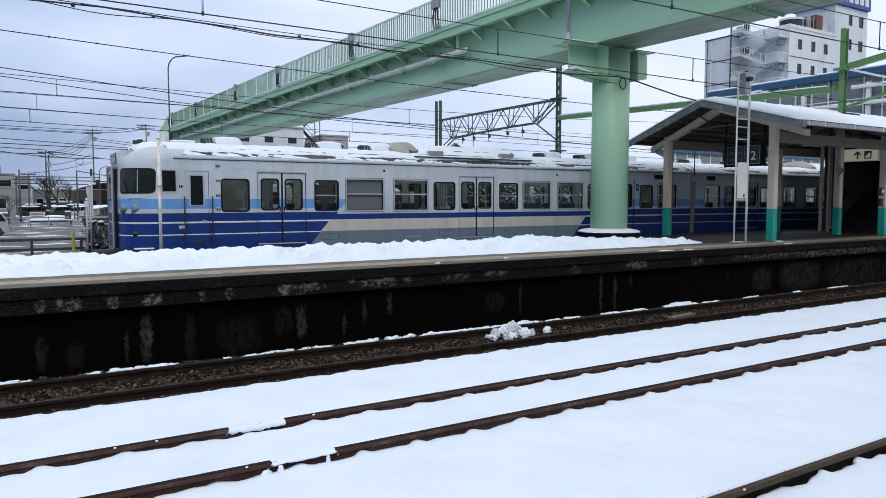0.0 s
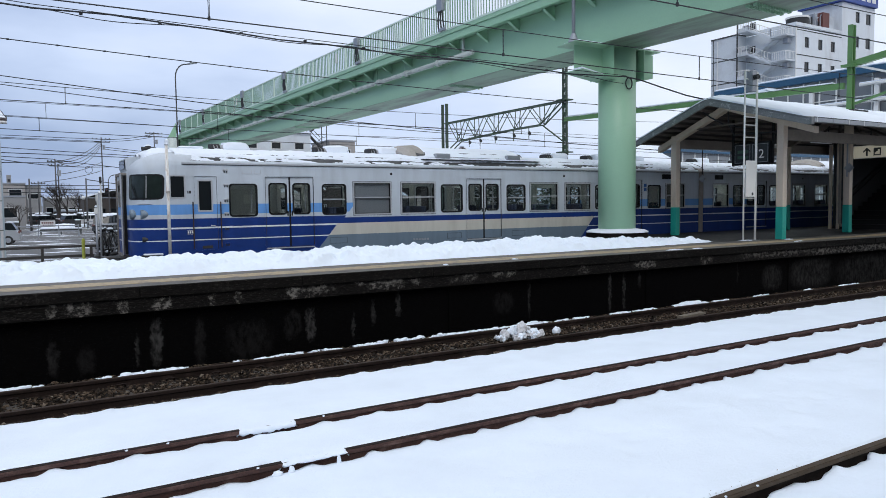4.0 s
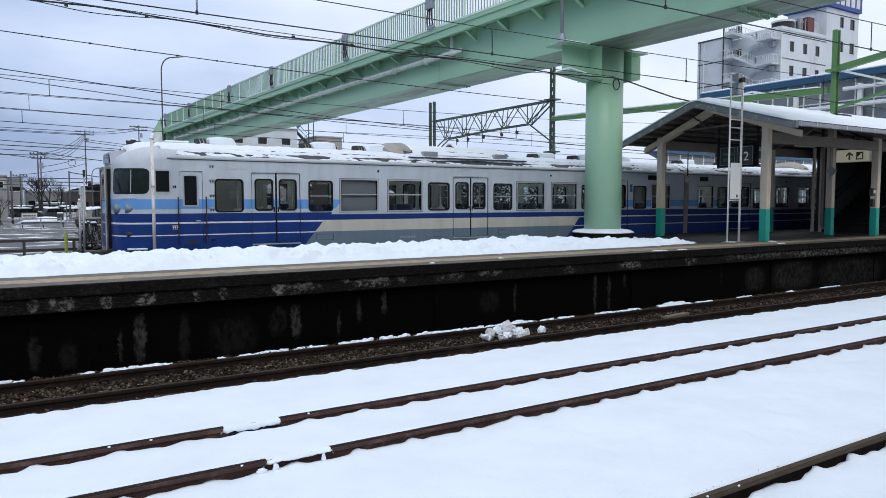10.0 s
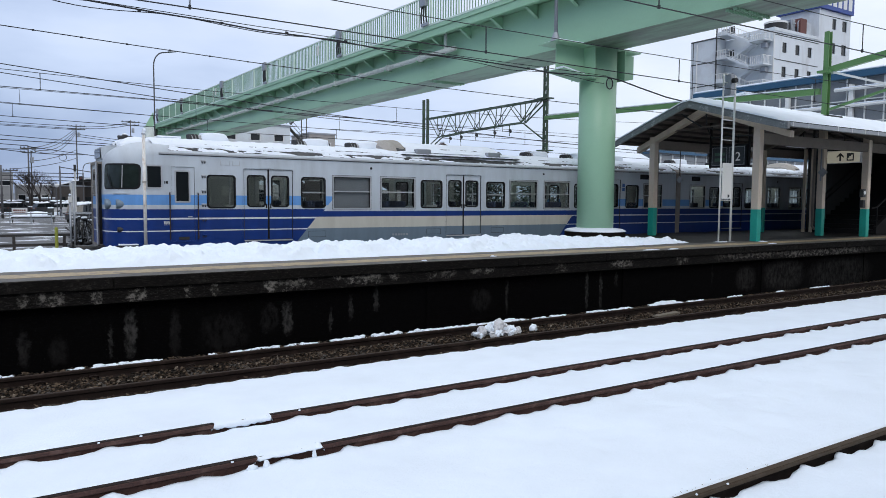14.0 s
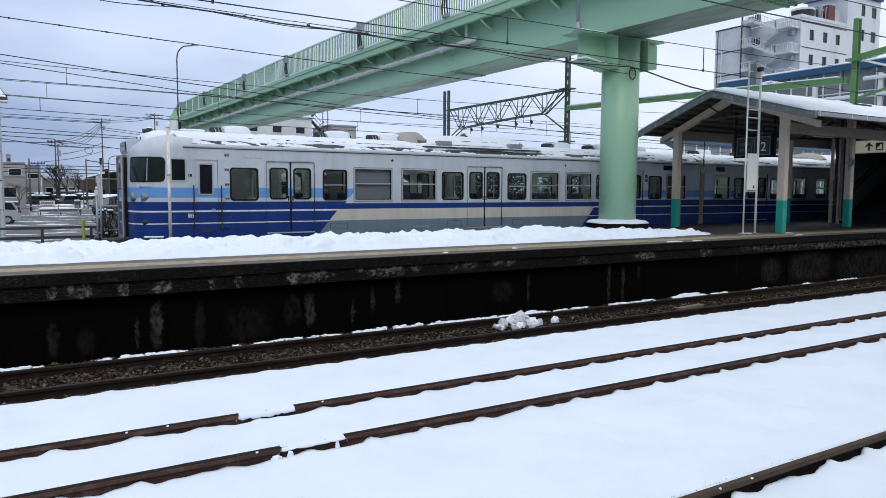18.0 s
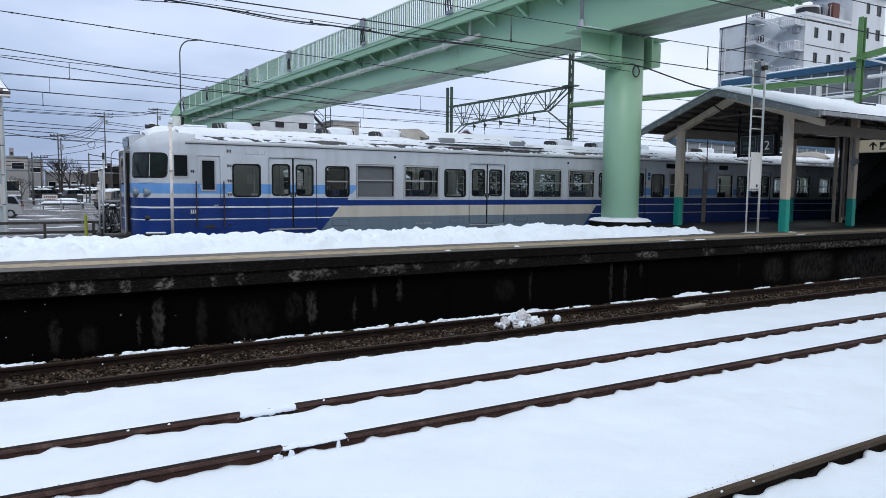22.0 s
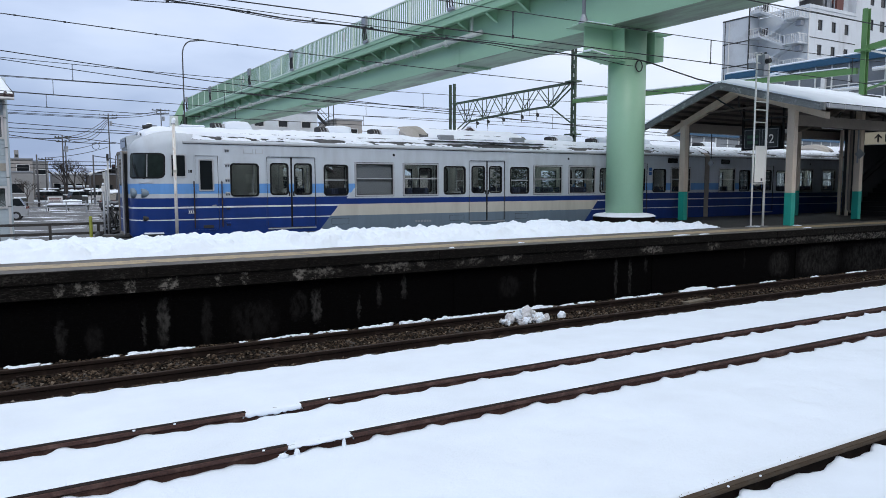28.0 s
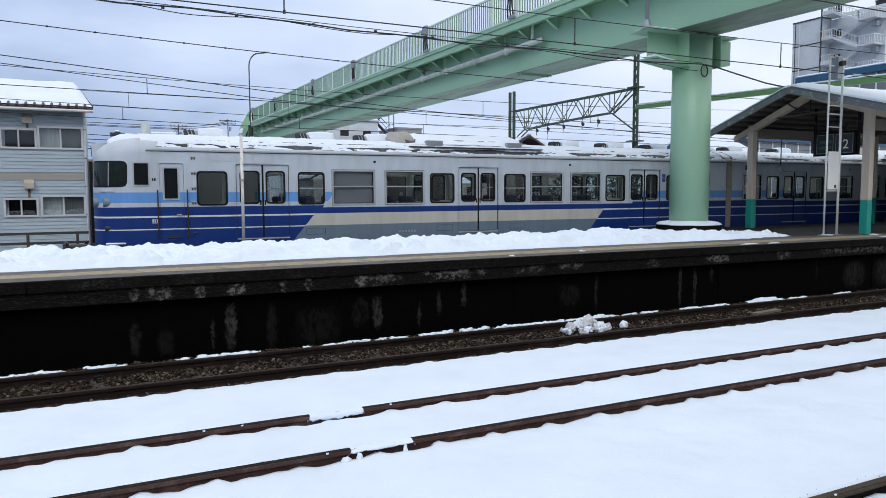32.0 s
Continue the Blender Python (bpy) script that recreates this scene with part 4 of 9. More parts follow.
def bridge_pillar():
    bp = thing("bridge_pillar", (15.7, 15.75, ZP), "round mint-green steel pillar carrying the footbridge", "pillar")
    part("column", tube([(0, 0, 0), (0, 0, 5.68)], 0.555, 48), GREEN, bp, "", True)
    part("corbel_web", prism([(-1.72, 4.95), (-0.5, 4.78), (-0.5, 5.68), (-1.72, 5.68)], "y", -0.03, 0.0), GREEN, bp)
    part("corbel_web", prism([(1.5, 4.99), (0.5, 4.78), (0.5, 5.68), (1.5, 5.68)], "y", -0.03, 0.0), GREEN, bp)
    part("corbel_flange", box(-2.0, 1.4, -0.42, 0.46, 5.68, 5.715), GREEN, bp)
    part("corbel_flange", prism([(-1.75, 4.93), (-0.45, 4.755), (-0.45, 4.78), (-1.75, 4.955)], "y", -0.4, 0.4), GREEN, bp)
    part("corbel_flange", prism([(1.42, 4.952), (0.45, 4.755), (0.45, 4.78), (1.42, 4.975)], "y", -0.1, 0.4), GREEN, bp)
    part("flange_snow", prism([(-1.73, 4.958), (-0.9, 4.845), (-0.9, 4.88), (-1.73, 5.01)], "y", -0.36, -0.04), SNOW_ROOF, bp)
    for x in (-0.62, 0.62):
        part("stiffener", box(x - 0.012, x + 0.012, -0.5, 0.5, 4.78, 5.68), GREEN, bp)
    part("corbel_snow", box(-1.92, -0.9, -0.40, 0.3, 5.715, 5.75, 0.015), SNOW_ROOF, bp, "snow lying on the corbel")
    cb = part("conduit", tube([(-1.9, -0.2, 5.7), (-1.9, -0.2, 9.2)], 0.055, 10), GALV, bp, "grey steel conduit rising from the corbel", True)
    part("conduit_foot", tube([(-1.9, -0.2, 5.7), (-1.9, -0.2, 5.95)], [0.16, 0.06], 10), GALV, cb)
    ring = [(-0.12 + 0.13 * math.cos(a), -0.6, 4.62 + 0.16 * math.sin(a)) for a in steps(0, 2 * math.pi, 16)]
    part("cable_loop", tube(ring, 0.018, 5), CABLE, bp)
    base = thing("pillar_plinth", (15.7, 15.75, ZP), "round dark concrete plinth capped with snow", "plinth")
    part("plinth_block", tube([(0, 0, -0.01), (0, 0, 0.2), (0, 0, 0.23)], [0.92, 0.92, 0.89], 40), NOSE, base)
    bm = bmesh.new()
    bmesh.ops.create_icosphere(bm, subdivisions=4, radius=1.0)
    for v in bm.verts:
        k = 1 + 0.05 * fbm(v.co.x * 3, v.co.y * 3, v.co.z * 3)
        v.co = Vector((v.co.x * 0.93 * k, v.co.y * 0.93 * k, 0.235 + max(-0.1, v.co.z) ** 1 * 0.13 * k if v.co.z > 0 else 0.225))
    part("snow_cap", bm, SNOW_ROOF, base, "", True)


bridge_pillar()

# ---- the train ----
def livery_mat(name, length, has_cab):
    """Blue, pale blue, cream and silver paint of one car, laid out in the car's own metres (x from its left end, z from the rail)."""
    m, n, l, b = node_mat(name)
    co, sep = n.new("ShaderNodeTexCoord"), n.new("ShaderNodeSeparateXYZ")
    l.new(co.outputs["Object"], sep.inputs["Vector"])

    def calc(op, a, c):
        q = n.new("ShaderNodeMath")
        q.operation = op
        for i, v in enumerate((a, c)):
            if isinstance(v, (int, float)):
                q.inputs[i].default_value = v
            else:
                l.new(v, q.inputs[i])
        return q.outputs[0]

    x, z = sep.outputs["X"], sep.outputs["Z"]
    slant = calc("SUBTRACT", x, calc("MULTIPLY", calc("SUBTRACT", z, 1.69), 0.85))
    ends = calc("MAXIMUM", calc("LESS_THAN", slant, 5.13 if has_cab else 9.0), calc("GREATER_THAN", slant, 14.3 if has_cab else length - 4.6))
    pale_end = calc("MAXIMUM", calc("LESS_THAN", slant, 5.2 if has_cab else 3.0), calc("GREATER_THAN", slant, 15.3 if has_cab else length - 3.6))

    def band(z0, z1):
        return calc("MULTIPLY", calc("GREATER_THAN", z, z0), calc("LESS_THAN", z, z1))

    silver, pale, navy, cream, slate, white = (0.52, 0.567, 0.615), (0.14, 0.335, 0.69), (0.006, 0.034, 0.188), (0.55, 0.535, 0.475), (0.15, 0.205, 0.26), (0.70, 0.72, 0.76)
    low = mixed(n, l, ends, mixed(n, l, calc("LESS_THAN", z, 1.39), cream, slate), navy)
    lines = calc("MULTIPLY", ends, calc("MAXIMUM", band(1.655, 1.695), band(1.372, 1.398)))
    low = mixed(n, l, lines, low, white)
    col = mixed(n, l, calc("LESS_THAN", z, 1.845), silver, navy)
    col = mixed(n, l, calc("LESS_THAN", z, 1.695), col, low)
    col = mixed(n, l, calc("MULTIPLY", pale_end, band(2.0, 2.24)), col, pale)
    col = mixed(n, l, calc("MULTIPLY", pale_end, band(1.845, 1.9)), col, navy)
    grime = tex(n, l, "ShaderNodeTexNoise", 1.6, 7, (2.5, 1, 0.5), 0.6)
    tone = ramp(n, l, grime.outputs["Fac"], [(0.3, (0.86, 0.85, 0.84)), (0.6, (1, 1, 1))]).outputs["Color"]
    l.new(mixed(n, l, 1.0, col, tone, "MULTIPLY"), b.inputs["Base Color"])
    b.inputs["Roughness"].default_value = 0.36
    b.inputs["Specular IOR Level"].default_value = 0.3
    wob = tex(n, l, "ShaderNodeTexNoise", 2.2, 2)
    relief(n, l, b, wob.outputs["Fac"], 0.06, 0.01)
    return m


LIV_CAB = livery_mat("cab_car_paint", 19.55, True)
LIV_MID = livery_mat("second_car_paint", 19.5, False)
SILVER = surface("silver_trim", (0.50, 0.51, 0.53), 0.35, 0.5, 50, 0.06)
TRAIN_ROOF = surface("grey_train_roof", (0.045, 0.047, 0.05), 0.65, 0.1, 20, 0.2, (0.09, 0.09, 0.09), 2.0, (0.5, 0.7))
INSIDE = surface("cream_interior_panel", (0.54, 0.55, 0.54), 0.5, 0, 20, 0.05)
FLOOR_IN = surface("grey_vinyl_floor", (0.16, 0.15, 0.14), 0.5, 0, 20, 0.1)
SEAT = surface("dark_seat_moquette", (0.03, 0.04, 0.08), 0.85, 0, 80, 0.2)
TUBE_LIGHT, _n, _l, _b = node_mat("fluorescent_tube")
_b.inputs["Base Color"].default_value = (0.8, 0.82, 0.8, 1)
_b.inputs["Emission Color"].default_value, _b.inputs["Emission Strength"].default_value = (0.92, 1.0, 0.97, 1), 3.6
BLIND = surface("grey_window_blind", (0.26, 0.26, 0.28), 0.7, 0, 60, 0.05)
GANGWAY = surface("dirty_tan_gangway", (0.23, 0.21, 0.19), 0.6, 0, 20, 0.2, (0.12, 0.10, 0.08), 3.0, (0.45, 0.7))
SCREEN_GLASS = surface("green_tinted_windscreen", (0.022, 0.032, 0.029), 0.08, 0, 2.5, 0.5, None, 1.0, (0.5, 0.7), 0.0, spec=0.35)
VENT_GREY = surface("pale_vent_grey", (0.36, 0.37, 0.38), 0.5, 0, 20, 0.1, (0.2, 0.2, 0.2), 2.0, (0.5, 0.7))
GRAB_BROWN = surface("rusty_grab_rail", (0.04, 0.026, 0.022), 0.6, 0.2, 40, 0.3, (0.10, 0.05, 0.03), 6.0, (0.5, 0.7))
STICKER = surface("blue_sticker", (0.02, 0.09, 0.30), 0.4, 0, 20, 0.05)
HEAD_GREY = surface("worn_blue_grey_housing", (0.20, 0.26, 0.31), 0.4, 0.2, 30, 0.1)
BELLOWS = surface("tan_grey_bellows", (0.34, 0.30, 0.265), 0.7, 0, 30, 0.15, (0.2, 0.16, 0.13), 2.0, (0.5, 0.7), 0.15, 0.004, (8, 1, 1))
LOUVRE = surface("dark_louvre", (0.032, 0.033, 0.035), 0.6, 0.2, 30, 0.15)


def rounded(x0, x1, z0, z1, r, n=5):
    out = []
    for cx, cz, a0 in ((x1 - r, z1 - r, 0), (x0 + r, z1 - r, 90), (x0 + r, z0 + r, 180), (x1 - r, z0 + r, 270)):
        for k in range(n + 1):
            a = radians(a0 + 90 * k / n)
            out.append((cx + r * math.cos(a), cz + r * math.sin(a)))
    return out


def ring(x0, x1, z0, z1, r, w, ya, yb):
    """A rounded frame: w wide, from depth ya to yb."""
    bm = bmesh.new()
    o, i = rounded(x0, x1, z0, z1, r), rounded(x0 + w, x1 - w, z0 + w, z1 - w, max(0.005, r - w * 0.6))
    vo = [[bm.verts.new((x, y, z)) for x, z in o] for y in (ya, yb)]
    vi = [[bm.verts.new((x, y, z)) for x, z in i] for y in (ya, yb)]
    n = len(o)
    for k in range(n):
        j = (k + 1) % n
        bm.faces.new((vo[0][k], vo[0][j], vi[0][j], vi[0][k]))
        bm.faces.new((vo[1][k], vi[1][k], vi[1][j], vo[1][j]))
        bm.faces.new((vo[0][k], vo[1][k], vo[1][j], vo[0][j]))
        bm.faces.new((vi[0][k], vi[0][j], vi[1][j], vi[1][k]))
    return bm


def wall_with_holes(x0, x1, z0, z1, ya, yb, holes):
    """An upright slab between depths ya and yb with rectangular holes (x0, x1, z0, z1)."""
    bm = bmesh.new()
    xs = sorted({x0, x1, *[h[0] for h in holes], *[h[1] for h in holes]})
    zs = sorted({z0, z1, *[h[2] for h in holes], *[h[3] for h in holes]})
    vs = {}

    def v(x, y, z):
        k = (round(x, 4), round(y, 4), round(z, 4))
        if k not in vs:
            vs[k] = bm.verts.new((x, y, z))
        return vs[k]

    def solid(i, j):
        if not (0 <= i < len(xs) - 1 and 0 <= j < len(zs) - 1):
            return False
        cx, cz = (xs[i] + xs[i + 1]) / 2, (zs[j] + zs[j + 1]) / 2
        return not any(h[0] < cx < h[1] and h[2] < cz < h[3] for h in holes)

    for i in range(len(xs) - 1):
        for j in range(len(zs) - 1):
            if not solid(i, j):
                continue
            a, b, c, d = xs[i], xs[i + 1], zs[j], zs[j + 1]
            for y in (ya, yb):
                bm.faces.new((v(a, y, c), v(b, y, c), v(b, y, d), v(a, y, d)))
            for di, dj, e in ((-1, 0, ((a, c), (a, d))), (1, 0, ((b, c), (b, d))), (0, -1, ((a, c), (b, c))), (0, 1, ((a, d), (b, d)))):
                if not solid(i + di, j + dj):
                    (p, q), (r, s) = e
                    bm.faces.new((v(p, ya, q), v(r, ya, s), v(r, yb, s), v(p, yb, q)))
    return bm


SIDE = 1.475
ROOF_ARCH = [(-1.475, 3.2), (-1.44, 3.27), (-1.33, 3.35), (-1.1, 3.45), (-0.8, 3.535), (-0.4, 3.59), (0, 3.61), (0.4, 3.59), (0.8, 3.535), (1.1, 3.45), (1.33, 3.35), (1.44, 3.27), (1.475, 3.2)]


def pane(x0, x1, z0, z1, y, parent, mat=None, t=0.006):
    g = part("pane", box(x0, x1, y - t / 2, y + t / 2, z0, z1), mat or GLASS, parent)
    g.visible_shadow = False
    return g


def rubber_window(car, x0, x1, z0, z1, s, sash=False):
    w = part("window", ring(x0 - 0.03, x1 + 0.03, z0 - 0.03, z1 + 0.03, 0.09, 0.038, s * (SIDE + 0.010), s * (SIDE - 0.05)), BLACK, car, "window with a black rubber surround")
    pane(x0 - 0.01, x1 + 0.01, z0 - 0.01, z1 + 0.01, s * (SIDE - 0.02), w)
    if sash:
        part("sash_bar", box(x0, x1, min(s * (SIDE + 0.004), s * (SIDE - 0.03)), max(s * (SIDE + 0.004), s * (SIDE - 0.03)), (z0 + z1) / 2 - 0.012, (z0 + z1) / 2 + 0.012), SILVER, w)


def sash_window(car, x0, x1, z0, z1, s, blind=False):
    w = part("window", ring(x0 - 0.03, x1 + 0.03, z0 - 0.03, z1 + 0.03, 0.012, 0.038, s * (SIDE + 0.014), s * (SIDE - 0.05)), SILVER, car, "sliding sash window in a silver frame")
    part("gasket", ring(x0 - 0.004, x1 + 0.004, z0 - 0.004, z1 + 0.004, 0.006, 0.026, s * (SIDE + 0.006), s * (SIDE - 0.045)), BLACK, w)
    part("frame_seam", ring(x0 - 0.04, x1 + 0.04, z0 - 0.04, z1 + 0.04, 0.014, 0.011, s * (SIDE + 0.003), s * (SIDE - 0.02)), LOUVRE, w)
    zm = z0 + 0.53 * (z1 - z0)
    ys = sorted((s * (SIDE + 0.002), s * (SIDE - 0.04)))
    part("sash_bar", box(x0, x1, ys[0], ys[1], zm - 0.016, zm + 0.016), SILVER, w)
    pane(x0 - 0.01, x1 + 0.01, zm, z1, s * (SIDE - 0.035), w)
    pane(x0 - 0.01, x1 + 0.01, z0, zm, s * (SIDE - 0.015), w)
    if blind:
        part("blind", box(x0, x1, s * (SIDE - 0.07) - 0.003, s * (SIDE - 0.07) + 0.003, z0 + 0.02, z1), BLIND, w, "lowered grey blind")


def sliding_door(car, x0, x1, s, mat):
    """A pair of leaves, each with a tall rubber-framed window, in a shallow recess."""
    zb, zt = 1.13, 2.905
    part("door_gap", ring(x0 - 0.006, x1 + 0.006, zb - 0.004, zt + 0.006, 0.02, 0.009, s * (SIDE + 0.002), s * (SIDE - 0.03)), LOUVRE, car)
    part("door_frame", ring(x0 - 0.045, x1 + 0.045, zb - 0.02, zt + 0.045, 0.11, 0.016, s * (SIDE + 0.01), s * (SIDE - 0.02)), mat, car)
    xm = (x0 + x1) / 2
    yo = SIDE - 0.028
    for a, b in ((x0, xm - 0.006), (xm + 0.006, x1)):
        wa, wb = (a + 0.11, b - 0.095) if a == x0 else (a + 0.095, b - 0.11)
        bm = wall_with_holes(a, b, zb, zt, s * yo, s * (yo - 0.035), [(wa, wb, 1.98, 2.73)])
        leaf = part("door_leaf", bm, mat, car)
        part("window_rubber", ring(wa - 0.03, wb + 0.03, 1.95, 2.76, 0.09, 0.037, s * (yo + 0.012), s * (yo - 0.04)), BLACK, leaf)
        pane(wa - 0.008, wb + 0.008, 1.972, 2.738, s * (yo - 0.02), leaf)
        hx = b - 0.05 if a == x0 else a + 0.05
        part("handle", box(hx - 0.018, hx + 0.018, min(s * (yo + 0.012), s * yo), max(s * (yo + 0.012), s * yo), 1.92, 2.04, 0.004), BLACK, leaf)
    part("door_seal", box(xm - 0.022, xm + 0.022, min(s * (yo + 0.01), s * (yo - 0.03)), max(s * (yo + 0.01), s * (yo - 0.03)), zb, zt), BLACK, car)
    part("step_plate", box(x0, x1, min(s * (SIDE - 0.04), s * (SIDE + 0.02)), max(s * (SIDE - 0.04), s * (SIDE + 0.02)), 1.09, 1.12), SILVER, car)


def roof_vent(car, x, snow=1.0):
    """A low louvred ventilator with a snow cap, on the roof's middle."""
    v = part("ventilator", prism([(-0.19, 3.56), (-0.18, 3.72), (-0.13, 3.79), (0.13, 3.79), (0.18, 3.72), (0.19, 3.56)], "x", x + 0.02, x + 0.92), VENT_GREY, car, "grey louvred roof ventilator")
    for k in range(3):
        rib = part("louvre", prism([(-0.19, -0.14), (-0.19, 0.04), (-0.165, 0.09), (-0.11, 0.12), (0.11, 0.12), (0.165, 0.09), (0.19, 0.04), (0.19, -0.14)], "x", -0.026, 0.026), LOUVRE, v)
        rib.matrix_basis = pose(x + 0.085 * k, 0, 3.70, 0, -12, 0)
    bm = bmesh.new()
    bmesh.ops.create_icosphere(bm, subdivisions=3, radius=1.0)
    for q in bm.verts:
        k = 1 + 0.12 * fbm(q.co.x * 2 + x, q.co.y * 2, q.co.z * 2)
        q.co = Vector((x + 0.60 + math.copysign(abs(q.co.x) ** 0.5, q.co.x) * 0.37 * k, math.copysign(abs(q.co.y) ** 0.6, q.co.y) * 0.24 * k, 3.73 + math.copysign(abs(q.co.z) ** 0.6, q.co.z) * 0.145 * snow * k))
    part("snow_cap", bm, SNOW_ROOF, v, "", True)


def arch_z(y):
    """Height of the roof's outside at y across the car."""
    for (ya, za), (yb, zb) in zip(ROOF_ARCH, ROOF_ARCH[1:]):
        if ya <= y <= yb:
            return za + (zb - za) * (y - ya) / (yb - ya)
    return 3.2


def roof_snow(car, x0, x1, seed, bald):
    """Snow along the roof, worn through near the eaves where it bares the dark roof: bald is a list of (x, width, strength)."""
    xs = steps(x0, x1, int((x1 - x0) / 0.03))
    side = [*steps(1.435, 1.0, 26), *steps(0.9, 0.0, 5)]
    ys = [-y for y in side] + [y for y in reversed(side[:-1])]

    def thick(x, y):
        e = 1.435 - abs(y)
        worn = sum(k * math.exp(-((x - c) / w) ** 2) for c, w, k in bald)
        belt = math.exp(-((e - 0.13) / 0.10) ** 2)
        hole = 0.62 * fbm(x * 1.1 + 0.9 * e, e * 4.0, seed, 4) + 0.30 * fbm(x * 5.0 + 5.0 * e, e * 9.0, seed + 2, 3) + (worn + 0.02) * belt - 0.55 * (1 - belt)
        body = min(1.0, max(-0.4, -hole * 3.2 + 0.25))
        rim = min(1.0, (e - 0.035 + 0.05 * fbm(x * 1.3, 0, seed) + 0.035 * fbm(x * 6.0, 1, seed)) / 0.09)
        return min(body, rim), 0.036 * (1 + 0.5 * fbm(x * 1.5, y * 2, seed) + 0.55 * fbm(x * 5.0, y * 6, seed + 3, 3)) + 0.02 * min(1.0, e)

    bm = bmesh.new()
    rows, deep = [], []
    for y in ys:
        row, dr = [], []
        for x in xs:
            k, h = thick(x, y)
            row.append(bm.verts.new((x, y, arch_z(y) + (0.012 + h * max(0.0, k) ** 0.6 if k > 0 else 0.004))))
            dr.append(k)
        rows.append(row)
        deep.append(dr)
    for r0, r1, d0, d1 in zip(rows, rows[1:], deep, deep[1:]):
        for i in range(len(xs) - 1):
            if max(d0[i], d0[i + 1], d1[i], d1[i + 1]) > 0:
                bm.faces.new((r0[i], r0[i + 1], r1[i + 1], r1[i]))
    for v in [v for v in bm.verts if not v.link_faces]:
        bm.verts.remove(v)
    part("roof_snow", bm, SNOW_ROOF, car, "thin broken snow on the carriage roof", True)


def cab_ring(z, n=10):
    """Plan of the cab at height z: the flat nose, rounded corners and sides, as points from one side to the other."""
    back = 0.08 if z < 2.3 else 0.08 + 0.03 * (z - 2.3) / 0.7 if z < 3.0 else 0.11 + 0.95 * ((z - 3.0) / 0.61) ** 2.3
    half = SIDE if z <= 3.2 else SIDE * math.sqrt(max(0.0004, 1 - ((z - 3.2) / 0.415) ** 2.2))
    flat = min(0.70, half * 0.5)
    pts = []
    for k in range(n + 1):
        a = radians(90 * k / n)
        pts.append((back + 0.77 * (1 - math.sin(a) ** 0.9) if k < n else back, -(flat + (half - flat) * math.cos(a) ** 0.8)))
    pts = [(max(p[0], back), p[1]) for p in pts]
    pts = [(1.2 if z <= 3.2 else 1.32 + back * 0.3, -half - (0.0 if z <= 3.2 else 0.0))] + pts
    return pts + [(x, -y) for x, y in reversed(pts)]


def cab_skin():
    bm = bmesh.new()
    zs = [0.95, 1.2, 1.6, 2.0, 2.3, 2.6, 2.8, 2.95, 3.05, 3.15, 3.25, 3.33, 3.41, 3.48, 3.54, 3.58, 3.61]
    rows = [[bm.verts.new((x, y, z)) for x, y in cab_ring(z)] for z in zs]
    for r0, r1 in zip(rows, rows[1:]):
        for k in range(len(r0) - 1):
            bm.faces.new((r0[k], r0[k + 1], r1[k + 1], r1[k]))
    bm.faces.new(rows[-1])
    return bm


def cab_patch(k0, k1, z0, z1, off, side, corner=0.1):
    """A piece of the cab's skin pushed out by off, between fractions k0 and k1 of its corner."""
    bm = bmesh.new()
    rows = []
    for z in [z0, z0 + 0.015, z0 + 0.04, z0 + 0.1, *steps(z0 + 0.18, z1 - 0.18, 3), z1 - 0.1, z1 - 0.04, z1 - 0.015, z1]:
        pts = cab_ring(z, 24)[1:26]
        row = []
        dz = min(z - z0, z1 - z)
        inset = (0.1 - math.sqrt(max(0.0, 0.01 - (0.1 - dz) ** 2))) * corner / 0.1 if dz < 0.1 else 0.0
        for i in range(17):
            f = (k0 + inset + (k1 - k0 - 2 * inset) * i / 16) * 24
            a, b = pts[int(f)], pts[min(24, int(f) + 1)]
            x, y = a[0] + (b[0] - a[0]) * (f - int(f)), a[1] + (b[1] - a[1]) * (f - int(f))
            tx, ty = b[0] - a[0], b[1] - a[1]
            ln = math.hypot(tx, ty) or 1
            nx, ny = ty / ln, -tx / ln
            if nx > 0:
                nx, ny = -nx, -ny
            row.append(bm.verts.new((x + nx * off, side * (y + ny * off), z)))
        rows.append(row)
    for r0, r1 in zip(rows, rows[1:]):
        for k in range(16):
            bm.faces.new((r0[k], r0[k + 1], r1[k + 1], r1[k]))
    return bm


# (kind, x0, x1) of the openings along one side, in the car's metres
CAB_SIDE = [("rubber", 2.315, 2.965), ("door", 3.20, 4.47), ("rubber2", 4.73, 5.365), ("blind", 5.62, 6.72), ("sash", 7.07, 8.14), ("rubber", 8.38, 9.07), ("door", 9.24, 10.50),
            ("rubber2", 10.73, 11.40), ("sash", 11.63, 12.72), ("sash", 13.06, 14.13), ("rubber", 14.38, 15.09), ("door", 15.29, 16.55), ("rubber", 16.85, 17.45), ("sash", 17.76, 18.72)]
MID_SIDE = [("sash", 0.55, 1.42), ("rubber", 1.72, 2.30), ("door", 2.52, 3.78), ("rubber", 3.98, 4.68), ("sash", 5.5, 6.4), ("sash", 7.1, 8.0), ("rubber", 8.4, 9.1), ("door", 9.3, 10.56), ("rubber", 10.8, 11.5),
            ("sash", 11.8, 12.9), ("sash", 13.25, 14.35), ("rubber", 14.6, 15.3), ("door", 15.5, 16.76), ("rubber", 17.05, 17.7)]


